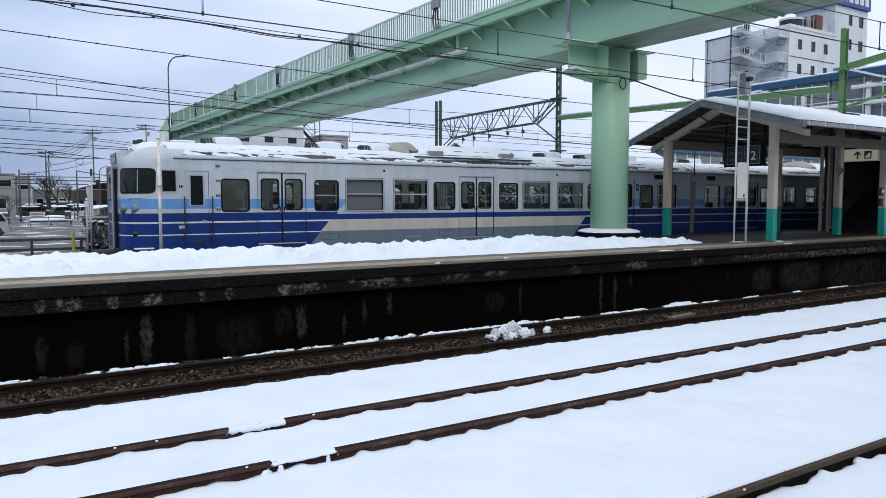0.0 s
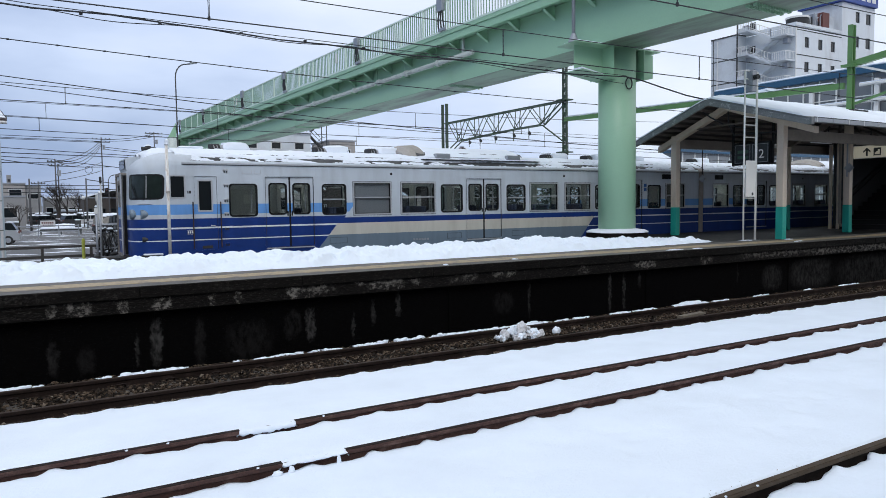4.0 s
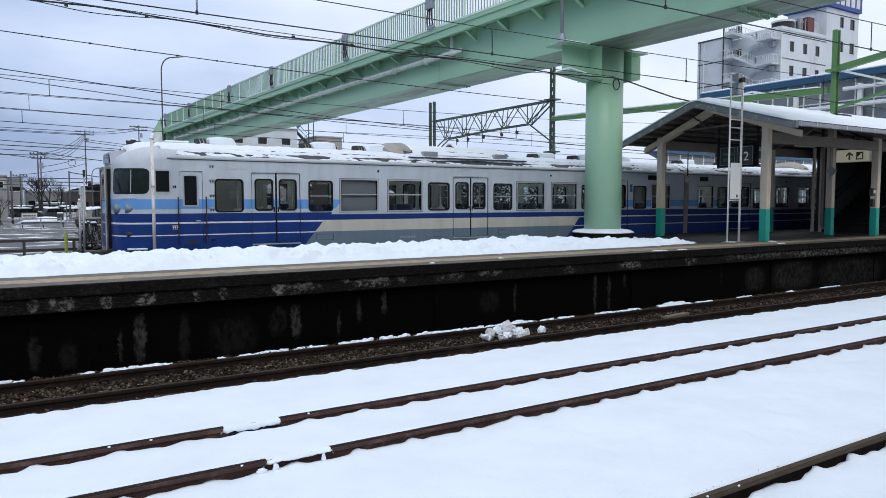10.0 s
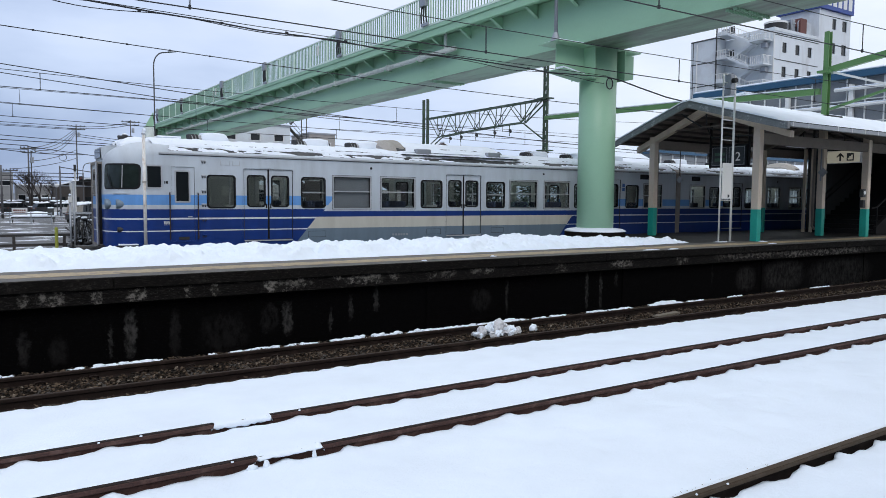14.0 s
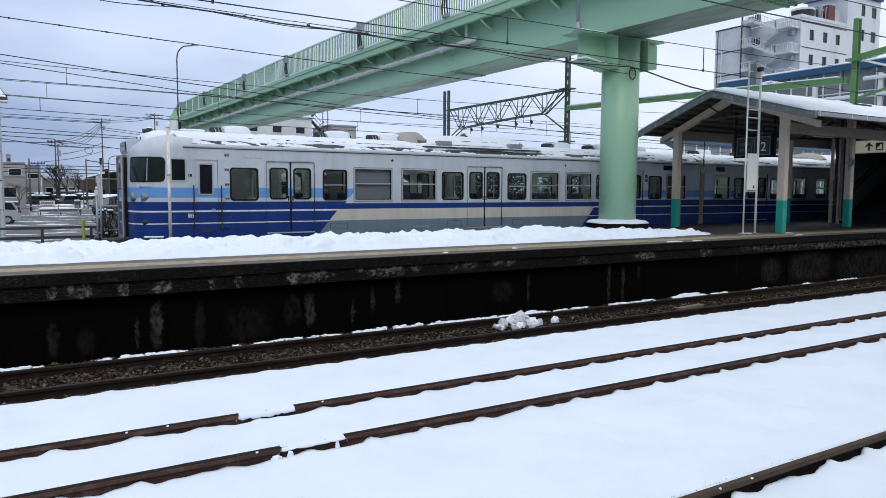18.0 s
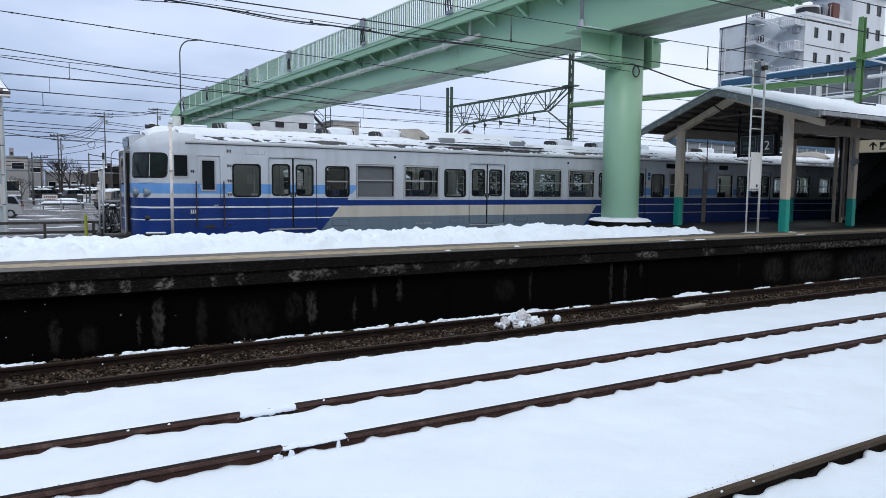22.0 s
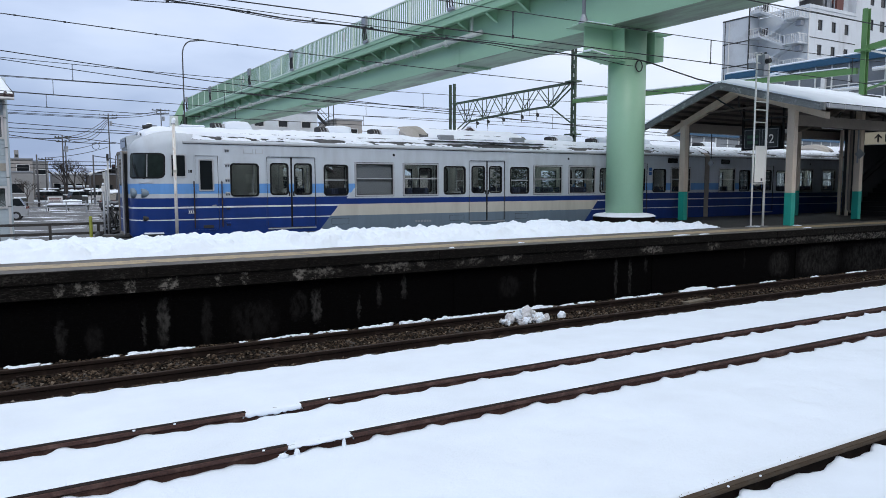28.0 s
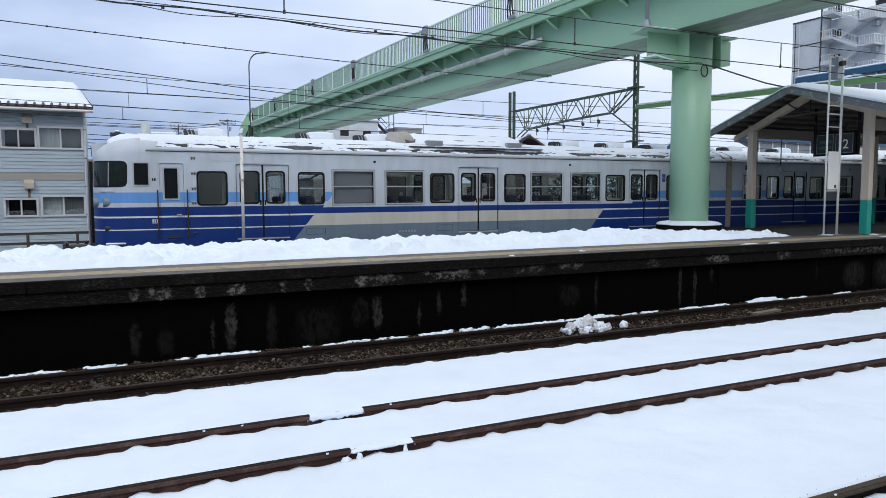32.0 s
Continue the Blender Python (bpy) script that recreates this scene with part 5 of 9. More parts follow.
CAB_BALD = [(2.6, 0.5, 0.35), (4.8, 0.8, 0.75), (7.1, 0.5, 0.5), (9.6, 1.0, 1.0), (11.0, 1.0, 0.95), (13.9, 0.7, 0.4), (16.0, 1.2, 0.45)]
MID_BALD = [(3.0, 1.5, 0.5), (7.5, 2.0, 0.6), (11.0, 2.0, 0.6), (15.5, 2.0, 0.5)]


def carriage(name, x_left, length, openings, mat, cab, label):
    car = thing(name, (x_left, 19.075, 0), label, "train", "cars of one train")
    z0, z1 = 0.95, 3.2
    xa = 1.2 if cab else 0.0
    for s in (-1, 1):
        holes = []
        if s > 0:
            openings = [("sash" if kind == "blind" else kind, a - 0.2, b - 0.2) for kind, a, b in openings]
        for kind, a, b in openings:
            if kind == "door":
                holes.append((a, b, 1.13, 2.905))
            elif kind in ("rubber", "rubber2"):
                holes.append((a, b, 1.95, 2.71))
            else:
                holes.append((a, b, 1.93, 2.77))
        if cab:
            holes.append((1.47, 2.0, 1.13, 2.91))
        part("side_panel", wall_with_holes(xa, length, z0, z1, s * SIDE, s * (SIDE - 0.06), holes), mat, car)
        part("inner_lining", wall_with_holes(2.2 if cab else xa, length - 0.1, 1.12, 3.12, s * (SIDE - 0.065), s * (SIDE - 0.085), [q for q in holes if q[0] > 2.1 or not cab]), INSIDE, car)
        for kind, a, b in openings:
            if kind == "door":
                sliding_door(car, a, b, s, mat)
            elif kind in ("rubber", "rubber2"):
                rubber_window(car, a, b, 1.95, 2.71, s, kind == "rubber2")
            else:
                sash_window(car, a, b, 1.93, 2.77, s, kind == "blind")
        # route boxes and access sign
        for bx in ((17.55, 18.05) if cab else (0.62, 1.1)),:
            rb = part("route_box", ring(bx[0], bx[1], 2.95, 3.12, 0.012, 0.02, s * (SIDE + 0.012), s * (SIDE - 0.01)), BLACK, car)
            part("route_glass", box(bx[0] + 0.015, bx[1] - 0.015, min(s * (SIDE + 0.004), s * (SIDE - 0.004)), max(s * (SIDE + 0.004), s * (SIDE - 0.004)), 2.965, 3.105), DARK_GLASS, rb)
        if cab:
            for z in (2.66, 2.52):
                part("access_sticker", box(16.64, 16.77, min(s * (SIDE + 0.003), s * SIDE), max(s * (SIDE + 0.003), s * SIDE), z, z + 0.12), STICKER, car, "blue access sticker")
        part("gutter", prism([(s * 1.47, 3.19), (s * 1.515, 3.2), (s * 1.515, 3.235), (s * 1.45, 3.24)], "x", xa, length), SILVER, car)
        part("gutter_shadow_strip", prism([(s * 1.476, 3.18), (s * 1.482, 3.18), (s * 1.482, 3.19), (s * 1.476, 3.19)], "x", xa, length), LOUVRE, car)
        if cab:
            leaf = part("crew_door", wall_with_holes(1.475, 1.995, 1.13, 2.905, s * (SIDE - 0.012), s * (SIDE - 0.05), [(1.57, 1.87, 2.09, 2.80)]), mat, car, "narrow crew door with a tall window")
            part("door_gap", ring(1.465, 2.005, 1.12, 2.915, 0.015, 0.009, s * (SIDE + 0.002), s * (SIDE - 0.03)), LOUVRE, car)
            part("door_rim", ring(1.44, 2.03, 1.11, 2.94, 0.03, 0.03, s * (SIDE + 0.014), s * (SIDE - 0.02)), mat, car)
            part("window_trim", ring(1.54, 1.90, 2.06, 2.83, 0.03, 0.035, s * (SIDE + 0.004), s * (SIDE - 0.055)), SILVER, leaf)
            pane(1.565, 1.875, 2.085, 2.805, s * (SIDE - 0.03), leaf, DARK_GLASS)
            part("door_handle", tube([(1.93, s * (SIDE + 0.03), 1.72), (1.83, s * (SIDE + 0.03), 1.72)], 0.012, 6), SILVER, leaf)
            for hx in (1.42, 2.07):
                part("grab_rail", tube([(hx, s * (SIDE + 0.04), 1.18), (hx, s * (SIDE + 0.05), 2.3)], 0.015, 6), GRAB_BROWN, car)
            wn_ = part("cab_side_window", ring(0.90, 1.27, 2.38, 2.94, 0.03, 0.035, s * (SIDE + 0.012), s * (SIDE - 0.03)), SILVER, car)
            pane(0.93, 1.24, 2.41, 2.91, s * (SIDE + 0.006), wn_, DARK_GLASS)
    roof = bmesh.new()
    bm_prism(roof, ROOF_ARCH + [(1.36, 3.2), (1.25, 3.28), (0.8, 3.43), (0, 3.5), (-0.8, 3.43), (-1.25, 3.28), (-1.36, 3.2)], "x", xa + (0.1 if cab else 0.0), length)
    part("roof", roof, TRAIN_ROOF, car, "grey carriage roof")
    for s in (-1, 1):
        part("roof_shoulder", prism([(s * 1.478, 3.2), (s * 1.448, 3.27), (s * 1.425, 3.292), (s * 1.42, 3.28), (s * 1.43, 3.262), (s * 1.46, 3.2)], "x", xa + (0.12 if cab else 0.0), length), mat, car, "silver painted roof shoulder")
    roof_snow(car, 1.1 if cab else 0.1, length - 0.1, 3.0 if cab else 8.0, CAB_BALD if cab else MID_BALD)
    # inside
    part("floor", box(xa, length, -1.41, 1.41, 1.06, 1.12), FLOOR_IN, car)
    part("inner_ceiling", box(xa, length, -1.38, 1.38, 3.12, 3.16), INSIDE, car)
    for k in range(int((length - 3.0) / 1.9)):
        for y in (-0.62, 0.62):
            part("ceiling_tube", box(2.6 + 1.9 * k, 3.8 + 1.9 * k, y - 0.03, y + 0.03, 3.075, 3.115), TUBE_LIGHT, car, "lit fluorescent tube")
    part("end_wall", wall_with_holes(-1.38, 1.38, 1.12, 3.12, 0.0, 0.05, [(-0.4, 0.4, 1.12, 2.9)]), INSIDE, car).matrix_basis = pose(length - 0.08, 0, 0, 0, 0, 90)
    part("end_panel", wall_with_holes(-1.47, 1.47, z0, 3.2, 0.0, 0.06, [(-0.45, 0.45, 1.0, 3.0)]), LOUVRE, car).matrix_basis = pose(length, 0, 0, 0, 0, 90)
    part("end_wall", wall_with_holes(-1.38, 1.38, 1.12, 3.12, 0.0, 0.05, [(-0.35, 0.35, 1.12, 2.9)]), INSIDE, car).matrix_basis = pose(2.2 if cab else 0.1, 0, 0, 0, 0, 90)
    if cab:
        part("compartment_wall", box(2.5, 4.0, 0.35, 0.39, 1.12, 3.118), INSIDE, car)
        part("wall_notice", box(3.15, 3.4, 0.335, 0.348, 2.25, 2.5), WHITE_PAINT, car)
    seat = None
    for kind, a, b in openings:
        if kind in ("sash", "blind", "rubber2"):
            for s in (-1, 1):
                for sx in (a + 0.12, b - 0.42):
                    if seat is None:
                        bm = box(0, 0.42, 0.45, 1.35, 1.3, 1.55, 0.04)
                        bm_box(bm, 0.0, 0.12, 0.45, 1.35, 1.5, 2.12, 0.03)
                        ob = part("seat", bm, SEAT, car, "dark blue upholstered seat")
                        seat = ob.data
                        rail_bm = tube([(0.06, 0.47, 2.1), (0.06, 0.47, 2.2), (0.06, 0.62, 2.2), (0.06, 0.62, 2.1)], 0.015, 6)
                        loop = part("grab_loop", rail_bm, SILVER, ob).data
                    else:
                        ob = new("seat", seat)
                        gl = new("grab_loop", loop)
                        gl.parent = ob
                        ob.parent = car
                        tagged(ob, "dark blue upholstered seat")
                    ob.matrix_basis = pose(sx, 0, 0) if s < 0 else pose(sx + 0.42, 0, 0, 0, 0, 180)
                    ob.matrix_basis = pose(sx, 0, 0) if s > 0 else pose(sx + 0.42, 0, 0, 0, 0, 180)
    for kind, a, b in openings:
        if kind == "door":
            for x in (a - 0.08, b + 0.08):
                for s in (-1, 1):
                    part("hand_pole", tube([(x, s * 1.2, 1.12), (x, s * 1.2, 3.12)], 0.017, 6), SILVER, car)
                    part("partition", box(x - 0.015, x + 0.015, min(s * 0.85, s * 1.4), max(s * 0.85, s * 1.4), 1.12, 2.0), INSIDE, car)
    # under the floor
    part("underframe", box(0.3, length - 0.2, -1.2, 1.2, 0.62, 1.05), STEEL_DARK, car)
    for bx in (2.9, length - 3.0):
        bo = part("bogie", box(bx - 1.4, bx + 1.4, -1.0, 1.0, 0.38, 0.6, 0.04), STEEL_DARK, car)
        for wx in (-1.05, 1.05):
            for s in (-1, 1):
                part("wheel", tube([(bx + wx, s * 0.5, 0.43), (bx + wx, s * 0.62, 0.43)], 0.43, 24), STEEL_DARK, bo)
    for x in (6.75, 13.0) if cab else (6.2, 12.6):
        part("side_lamp", tube([(x, -SIDE - 0.012, 3.02), (x, -SIDE, 3.02)], 0.035, 10), BLACK, car)
    return car


car_1 = carriage("railcar", 2.2, 19.5, CAB_SIDE, LIV_CAB, True, "silver, pale blue and navy railcar with cab and snowy roof")
car_2 = carriage("railcar", 21.98, 19.5, MID_SIDE, LIV_MID, False, "second silver and navy carriage standing beyond the shelter")


def cab_details(car):
    part("cab_shell", cab_skin(), LIV_CAB, car, "rounded driving cab", True)
    for s in (1, -1):
        part("windscreen_rubber", cab_patch(0.045, 0.88, 2.36, 2.955, 0.006, s), BLACK, car, "", True)
        g = part("windscreen", cab_patch(0.08, 0.85, 2.395, 2.92, 0.012, s), SCREEN_GLASS, car, "dark wraparound windscreen", True)
        part("windscreen_bar", cab_patch(0.36, 0.378, 2.3951, 2.915, 0.018, s, 0.0), VENT_GREY, g)
        part("wiper", tube([(0.36, s * 1.33, 2.35), (0.2, s * 1.24, 2.42), (0.13, s * 1.12, 2.72)], 0.012, 5), BLACK, g)
        hl = part("headlight", tube([(0.62, s * 1.27, 2.02), (0.34, s * 1.27, 2.02), (0.28, s * 1.27, 2.02)], [0.115, 0.12, 0.11], 24), HEAD_GREY, car, "round headlight in a painted housing", True)
        part("lens", tube([(0.278, s * 1.27, 2.02), (0.27, s * 1.27, 2.02)], [0.105, 0.07], 20), GLASS, hl)
        part("headlight", tube([(0.5, s * 1.06, 2.02), (0.13, s * 1.06, 2.02), (0.08, s * 1.06, 2.02)], [0.115, 0.12, 0.11], 24), HEAD_GREY, car, "round headlight in a painted housing", True)
        part("tail_light", tube([(0.5, s * 1.3, 1.43), (0.3, s * 1.33, 1.43)], [0.07, 0.055], 16), LOUVRE, car, "", True)
        part("foot_step", box(0.25, 0.7, min(s * 1.3, s * 1.48), max(s * 1.3, s * 1.48), 1.02, 1.06), LOUVRE, car)
        part("lifting_rail", tube([(0.5, s * 1.43, 2.26), (0.22, s * 1.27, 2.26)], 0.013, 5), SILVER, car)
    part("gangway_frame", ring(-0.5, 0.5, 1.0, 3.02, 0.04, 0.07, -0.10, 0.1), GANGWAY, car).matrix_basis = pose(0.07, 0, 0, 0, 0, 90)
    # Black strips drawn in for the dark recess beside the gangway frame.
    for y in (-0.512, 0.504):
        part("gangway_dark_strip", box(0.02, 0.09, y, y + 0.008, 1.06, 2.96), BLACK, car, "black strip on the side of the gangway frame")
    d = part("gangway_door", box(0.0, 0.09, -0.43, 0.43, 1.06, 2.96, 0.01), LIV_CAB, car, "gangway door in the middle of the nose")
    part("door_window", box(-0.01, -0.002, -0.27, 0.27, 2.2, 2.85), DARK_GLASS, d)
    # coupler, jumper hoses and brackets hanging on the nose
    cp = part("coupler", box(-0.5, 0.15, -0.16, 0.16, 0.74, 1.0, 0.04), STEEL_DARK, car, "dark steel coupler")
    part("coupler_head", box(-0.62, -0.5, -0.24, 0.24, 0.66, 1.08, 0.05), STEEL_DARK, cp)
    for y in (-1.1, -0.9, 0.9, 1.1):
        part("brake_cock", tube([(0.05, y, 1.02), (-0.14, y, 0.98), (-0.2, y, 0.8)], 0.04, 8), BLACK, car)
    part("buffer_skirt", box(-0.06, 0.35, -1.25, 1.25, 0.55, 0.98, 0.03), LOUVRE, car)
    part("skirt_snow", box(0.3, 0.72, -1.50, -1.32, 1.06, 1.10, 0.012), SNOW_ROOF, car)
    hb = part("headboard_box", prism([(0.10, 3.08), (0.08, 3.36), (0.2, 3.40), (0.9, 3.46), (0.9, 3.08)], "y", -0.55, 0.55), LIV_CAB, car, "destination box over the nose")
    part("display_glass", box(0.068, 0.082, -0.5, 0.5, 3.12, 3.33), DARK_GLASS, hb)
    # snow over the brow and horn, whistle and rooftop fittings
    bm = bmesh.new()
    xs, ys = steps(0.42, 1.6, 34), steps(-0.98, 0.98, 44)
    def brow(x, y):
        z = 3.36 + 0.25 * (1 - max(0, (1.05 - x) / 0.95) ** 2.6) - 0.17 * (abs(y) / 1.2) ** 2.2
        e = min(1.0, (0.98 - abs(y)) / 0.3, (x - 0.42 - 0.12 * noise.noise(Vector((y * 3, 1, 2)))) / 0.3)
        return z - 0.05 + 0.095 * max(0.0, e) ** 0.5 + 0.03 * fbm(x * 4, y * 4, 3) * max(0.0, e) - 0.12 * (e <= 0)
    part("brow_snow", grid_sheet(xs, ys, brow), SNOW_ROOF, car, "snow lying on the cab roof", True)
    part("whistle", tube([(0.66, -0.25, 3.55), (0.66, -0.25, 3.66), (0.66, -0.25, 3.70)], [0.05, 0.085, 0.06], 10), LOUVRE, car)
    part("horn", tube([(0.5, -0.32, 3.62), (0.66, -0.3, 3.64), (0.82, -0.28, 3.63)], [0.055, 0.03, 0.045], 10), LOUVRE, car)
    part("horn_snow", tube([(0.66, -0.25, 3.70), (0.66, -0.25, 3.735)], [0.075, 0.03], 10), SNOW_ROOF, car)
    part("aerial_mast", tube([(1.3, 0.1, 3.6), (1.3, 0.1, 3.68), (1.3, 0.1, 3.7), (1.3, 0.1, 3.95)], [0.2, 0.17, 0.11, 0.10], 12), PIPE, car, "pale radio aerial housing")
    # small plates, steps and mark on the side
    for z in (3.06, 2.705, 2.345, 2.01, 1.66, 1.27):
        fh = part("foothold", box(2.16, 2.275, -SIDE - 0.03, -SIDE + 0.01, z - 0.012, z + 0.028, 0.008), SILVER if z > 1.9 else LIV_CAB, car)
        part("foothold_leg", box(2.175, 2.2, -SIDE - 0.02, -SIDE + 0.01, z - 0.055, z - 0.014), LOUVRE, fh)
        part("foothold_leg", box(2.235, 2.26, -SIDE - 0.02, -SIDE + 0.01, z - 0.055, z - 0.014), LOUVRE, fh)
    part("operator_mark", box(1.31, 1.335, -SIDE - 0.005, -SIDE, 2.50, 2.565), BLACK, car)
    part("operator_mark", box(1.35, 1.39, -SIDE - 0.005, -SIDE, 2.50, 2.565), BLACK, car)
    for a in (1.29, 1.335, 1.385):
        part("class_bar", box(a, a + 0.03, -SIDE - 0.006, -SIDE, 1.545, 1.60), WHITE_PAINT, car)
    part("class_bar", box(1.28, 1.425, -SIDE - 0.006, -SIDE, 1.61, 1.618), WHITE_PAINT, car)
    part("class_bar", box(1.28, 1.425, -SIDE - 0.006, -SIDE, 1.525, 1.533), WHITE_PAINT, car)
    part("step_recess", box(1.62, 1.86, -SIDE - 0.006, -SIDE, 1.17, 1.24), LOUVRE, car)
    for k in range(6):
        part("number_bar", box(7.42 + 0.09 * k, 7.48 + 0.09 * k, -SIDE - 0.004, -SIDE, 1.15, 1.205), GALV, car, "unreadable pale lettering")
    for x0, x1 in ((2.62, 2.86), (2.92, 3.1)):
        bm = box(x0, x0 + 0.012, -SIDE - 0.008, -SIDE, 2.99, 3.09)
        bm_box(bm, x1 - 0.012, x1, -SIDE - 0.008, -SIDE, 2.99, 3.09)
        bm_box(bm, x0, x1, -SIDE - 0.008, -SIDE, 2.978, 2.99)
        part("board_holder", bm, SILVER, car)
    for x in (4.9, 8.55, 10.9):
        part("equipment_hatch", ring(x, x + 0.5, 1.16, 1.32, 0.01, 0.008, -SIDE - 0.004, -SIDE), LOUVRE, car)


cab_details(car_1)


def roof_gear():
    for x in (2.24, 5.11, 6.75, 13.36, 15.2, 17.1):
        roof_vent(car_1, x)
    for x in (1.0, 3.6, 6.3, 12.6, 15.0):
        roof_vent(car_2, x)
    part("flat_roof_box", box(1.42, 1.98, -0.22, 0.22, 3.6, 3.67, 0.01), VENT_GREY, car_1, "low box on the roof under snow")
    part("box_snow", box(1.40, 2.0, -0.25, 0.25, 3.67, 3.73, 0.03), SNOW_ROOF, car_1)
    for car, x0 in ((car_1, 1.6), (car_2, 0.3)):
        rail_ob = part("roof_conduit", tube([(x0, -1.13, 3.40), (x0 + 0.06, -1.13, 3.475), (19.2, -1.13, 3.475), (19.26, -1.13, 3.40)], 0.013, 6), LOUVRE, car, "dark conduit along the roof's edge")
        for k in range(12):
            part("saddle", box(x0 + 0.5 + 1.5 * k, x0 + 0.56 + 1.5 * k, -1.17, -1.09, 3.39, 3.482), LOUVRE, rail_ob)
    for car, x in ((car_1, 7.55), (car_2, 8.2)):
        ac = part("air_conditioner", prism([(-0.92, 3.5), (-0.9, 3.6), (-0.78, 3.70), (-0.5, 3.76), (0, 3.78), (0.5, 3.76), (0.78, 3.70), (0.9, 3.6), (0.92, 3.5)], "x", x + 0.35, x + 4.2), TRAIN_ROOF, car,
                  "long rounded roof air conditioner under snow")
        part("end_hood", bm_loft([(x, -0.8, 3.55, 0.8, 3.78), (x + 0.2, -0.95, 3.5, 0.95, 3.94), (x + 0.62, -0.98, 3.48, 0.98, 3.97)]), surface("tan_hood", (0.36, 0.335, 0.30), 0.55, 0, 20, 0.1, (0.25, 0.23, 0.2), 2.0, (0.5, 0.7)), ac)
        xs, ys = steps(x + 0.3, x + 4.4, 50), steps(-1.0, 1.0, 20)
        def h(px, py):
            e = min(1, (px - x - 0.2) / 0.5, (x + 4.5 - px) / 0.5)
            return 3.545 + 0.35 * max(0, 1 - (abs(py) / 0.98) ** 2.6) * max(0.05, e) ** 0.5 + 0.03 * fbm(px * 1.7, py * 2.5, 4)
        part("snow_cover", grid_sheet(xs, ys, h), SNOW_ROOF, ac, "", True)
        for bx in (x + 0.9, x + 3.5):
            part("louvre_box", box(bx, bx + 0.5, -1.08, -0.9, 3.5, 3.66, 0.02), GALV, ac)
        part("running_board", box(x + 0.3, x + 4.6, -1.28, -1.1, 3.45, 3.475), LOUVRE, car, "dark slatted running board")
        rnd = random.Random(int(x * 10))
        for k in range(26):
            px = x + 0.35 + 4.2 * rnd.random()
            bm = bmesh.new()
            bmesh.ops.create_icosphere(bm, subdivisions=1, radius=1.0)
            for q in bm.verts:
                q.co = Vector((px + q.co.x * rnd.uniform(0.02, 0.06), -1.2 - 0.09 * rnd.random() + q.co.y * 0.03, 3.478 + max(-0.2, q.co.z) * 0.022))
            part("snow_lump", bm, SNOW_ROOF, car, "", True)


def bm_loft(sections):
    """Arched hood through sections (x, y0, z0, y1, z1)."""
    bm = bmesh.new()
    rows = []
    for x, y0, z0, y1, z1 in sections:
        rows.append([bm.verts.new((x, y0 + (y1 - y0) * k / 10, z0 + (z1 - z0) * math.sin(math.pi * k / 10) ** 0.6)) for k in range(11)])
    for r0, r1 in zip(rows, rows[1:]):
        for k in range(10):
            bm.faces.new((r0[k], r0[k + 1], r1[k + 1], r1[k]))
    for r in rows:
        bm.faces.new(r)
    return bm


roof_gear()
tagged(part("gangway_bellows", prism([(0.995 * y + 19.075, z + 0.012) for y, z in ROOF_ARCH] + [(20.52, 0.95), (17.63, 0.95)], "x", 21.745, 21.985), BELLOWS, car_2), "grey folded gangway between carriages").matrix_basis = Matrix.Translation((-21.98, -19.075, 0))

part("bellows_snow", prism([(y, z + 0.014) for y, z in ROOF_ARCH[2:-2]] + [(0.96 * y, z + 0.065) for y, z in reversed(ROOF_ARCH[2:-2])], "x", -0.28, 0.05), SNOW_ROOF, car_2, "snow lying over the gangway")
part("gangway_pipe", tube([(-0.03, -0.54, 1.05), (-0.03, -0.54, 3.0)], 0.022, 8), SILVER, car_1)

# ---- platform shelter ----
VERGE = surface("weathered_grey_verge", (0.25, 0.255, 0.25), 0.65, 0, 30, 0.15, (0.46, 0.46, 0.45), 6.0, (0.56, 0.66), 0.25, 0.004)
# Purlins a step paler than the boarding: light on them put into colour.
PURLIN = surface("lit_brown_purlin", (0.13, 0.105, 0.088), 0.7, 0, 20, 0.15, (0.09, 0.072, 0.06), 1.5, (0.5, 0.7), 0.1)
TIE_DARK = surface("dark_brown_beam", (0.135, 0.108, 0.088), 0.65, 0, 20, 0.15, (0.08, 0.064, 0.052), 1.5, (0.5, 0.75), 0.1)
# Darker copy of CREAM: shade under the roof painted into the inner beams.
CREAM_SHADED = surface("shaded_cream_beam", (0.235, 0.195, 0.16), 0.6, 0, 20, 0.1, (0.17, 0.14, 0.12), 1.5, (0.5, 0.75), 0.1)
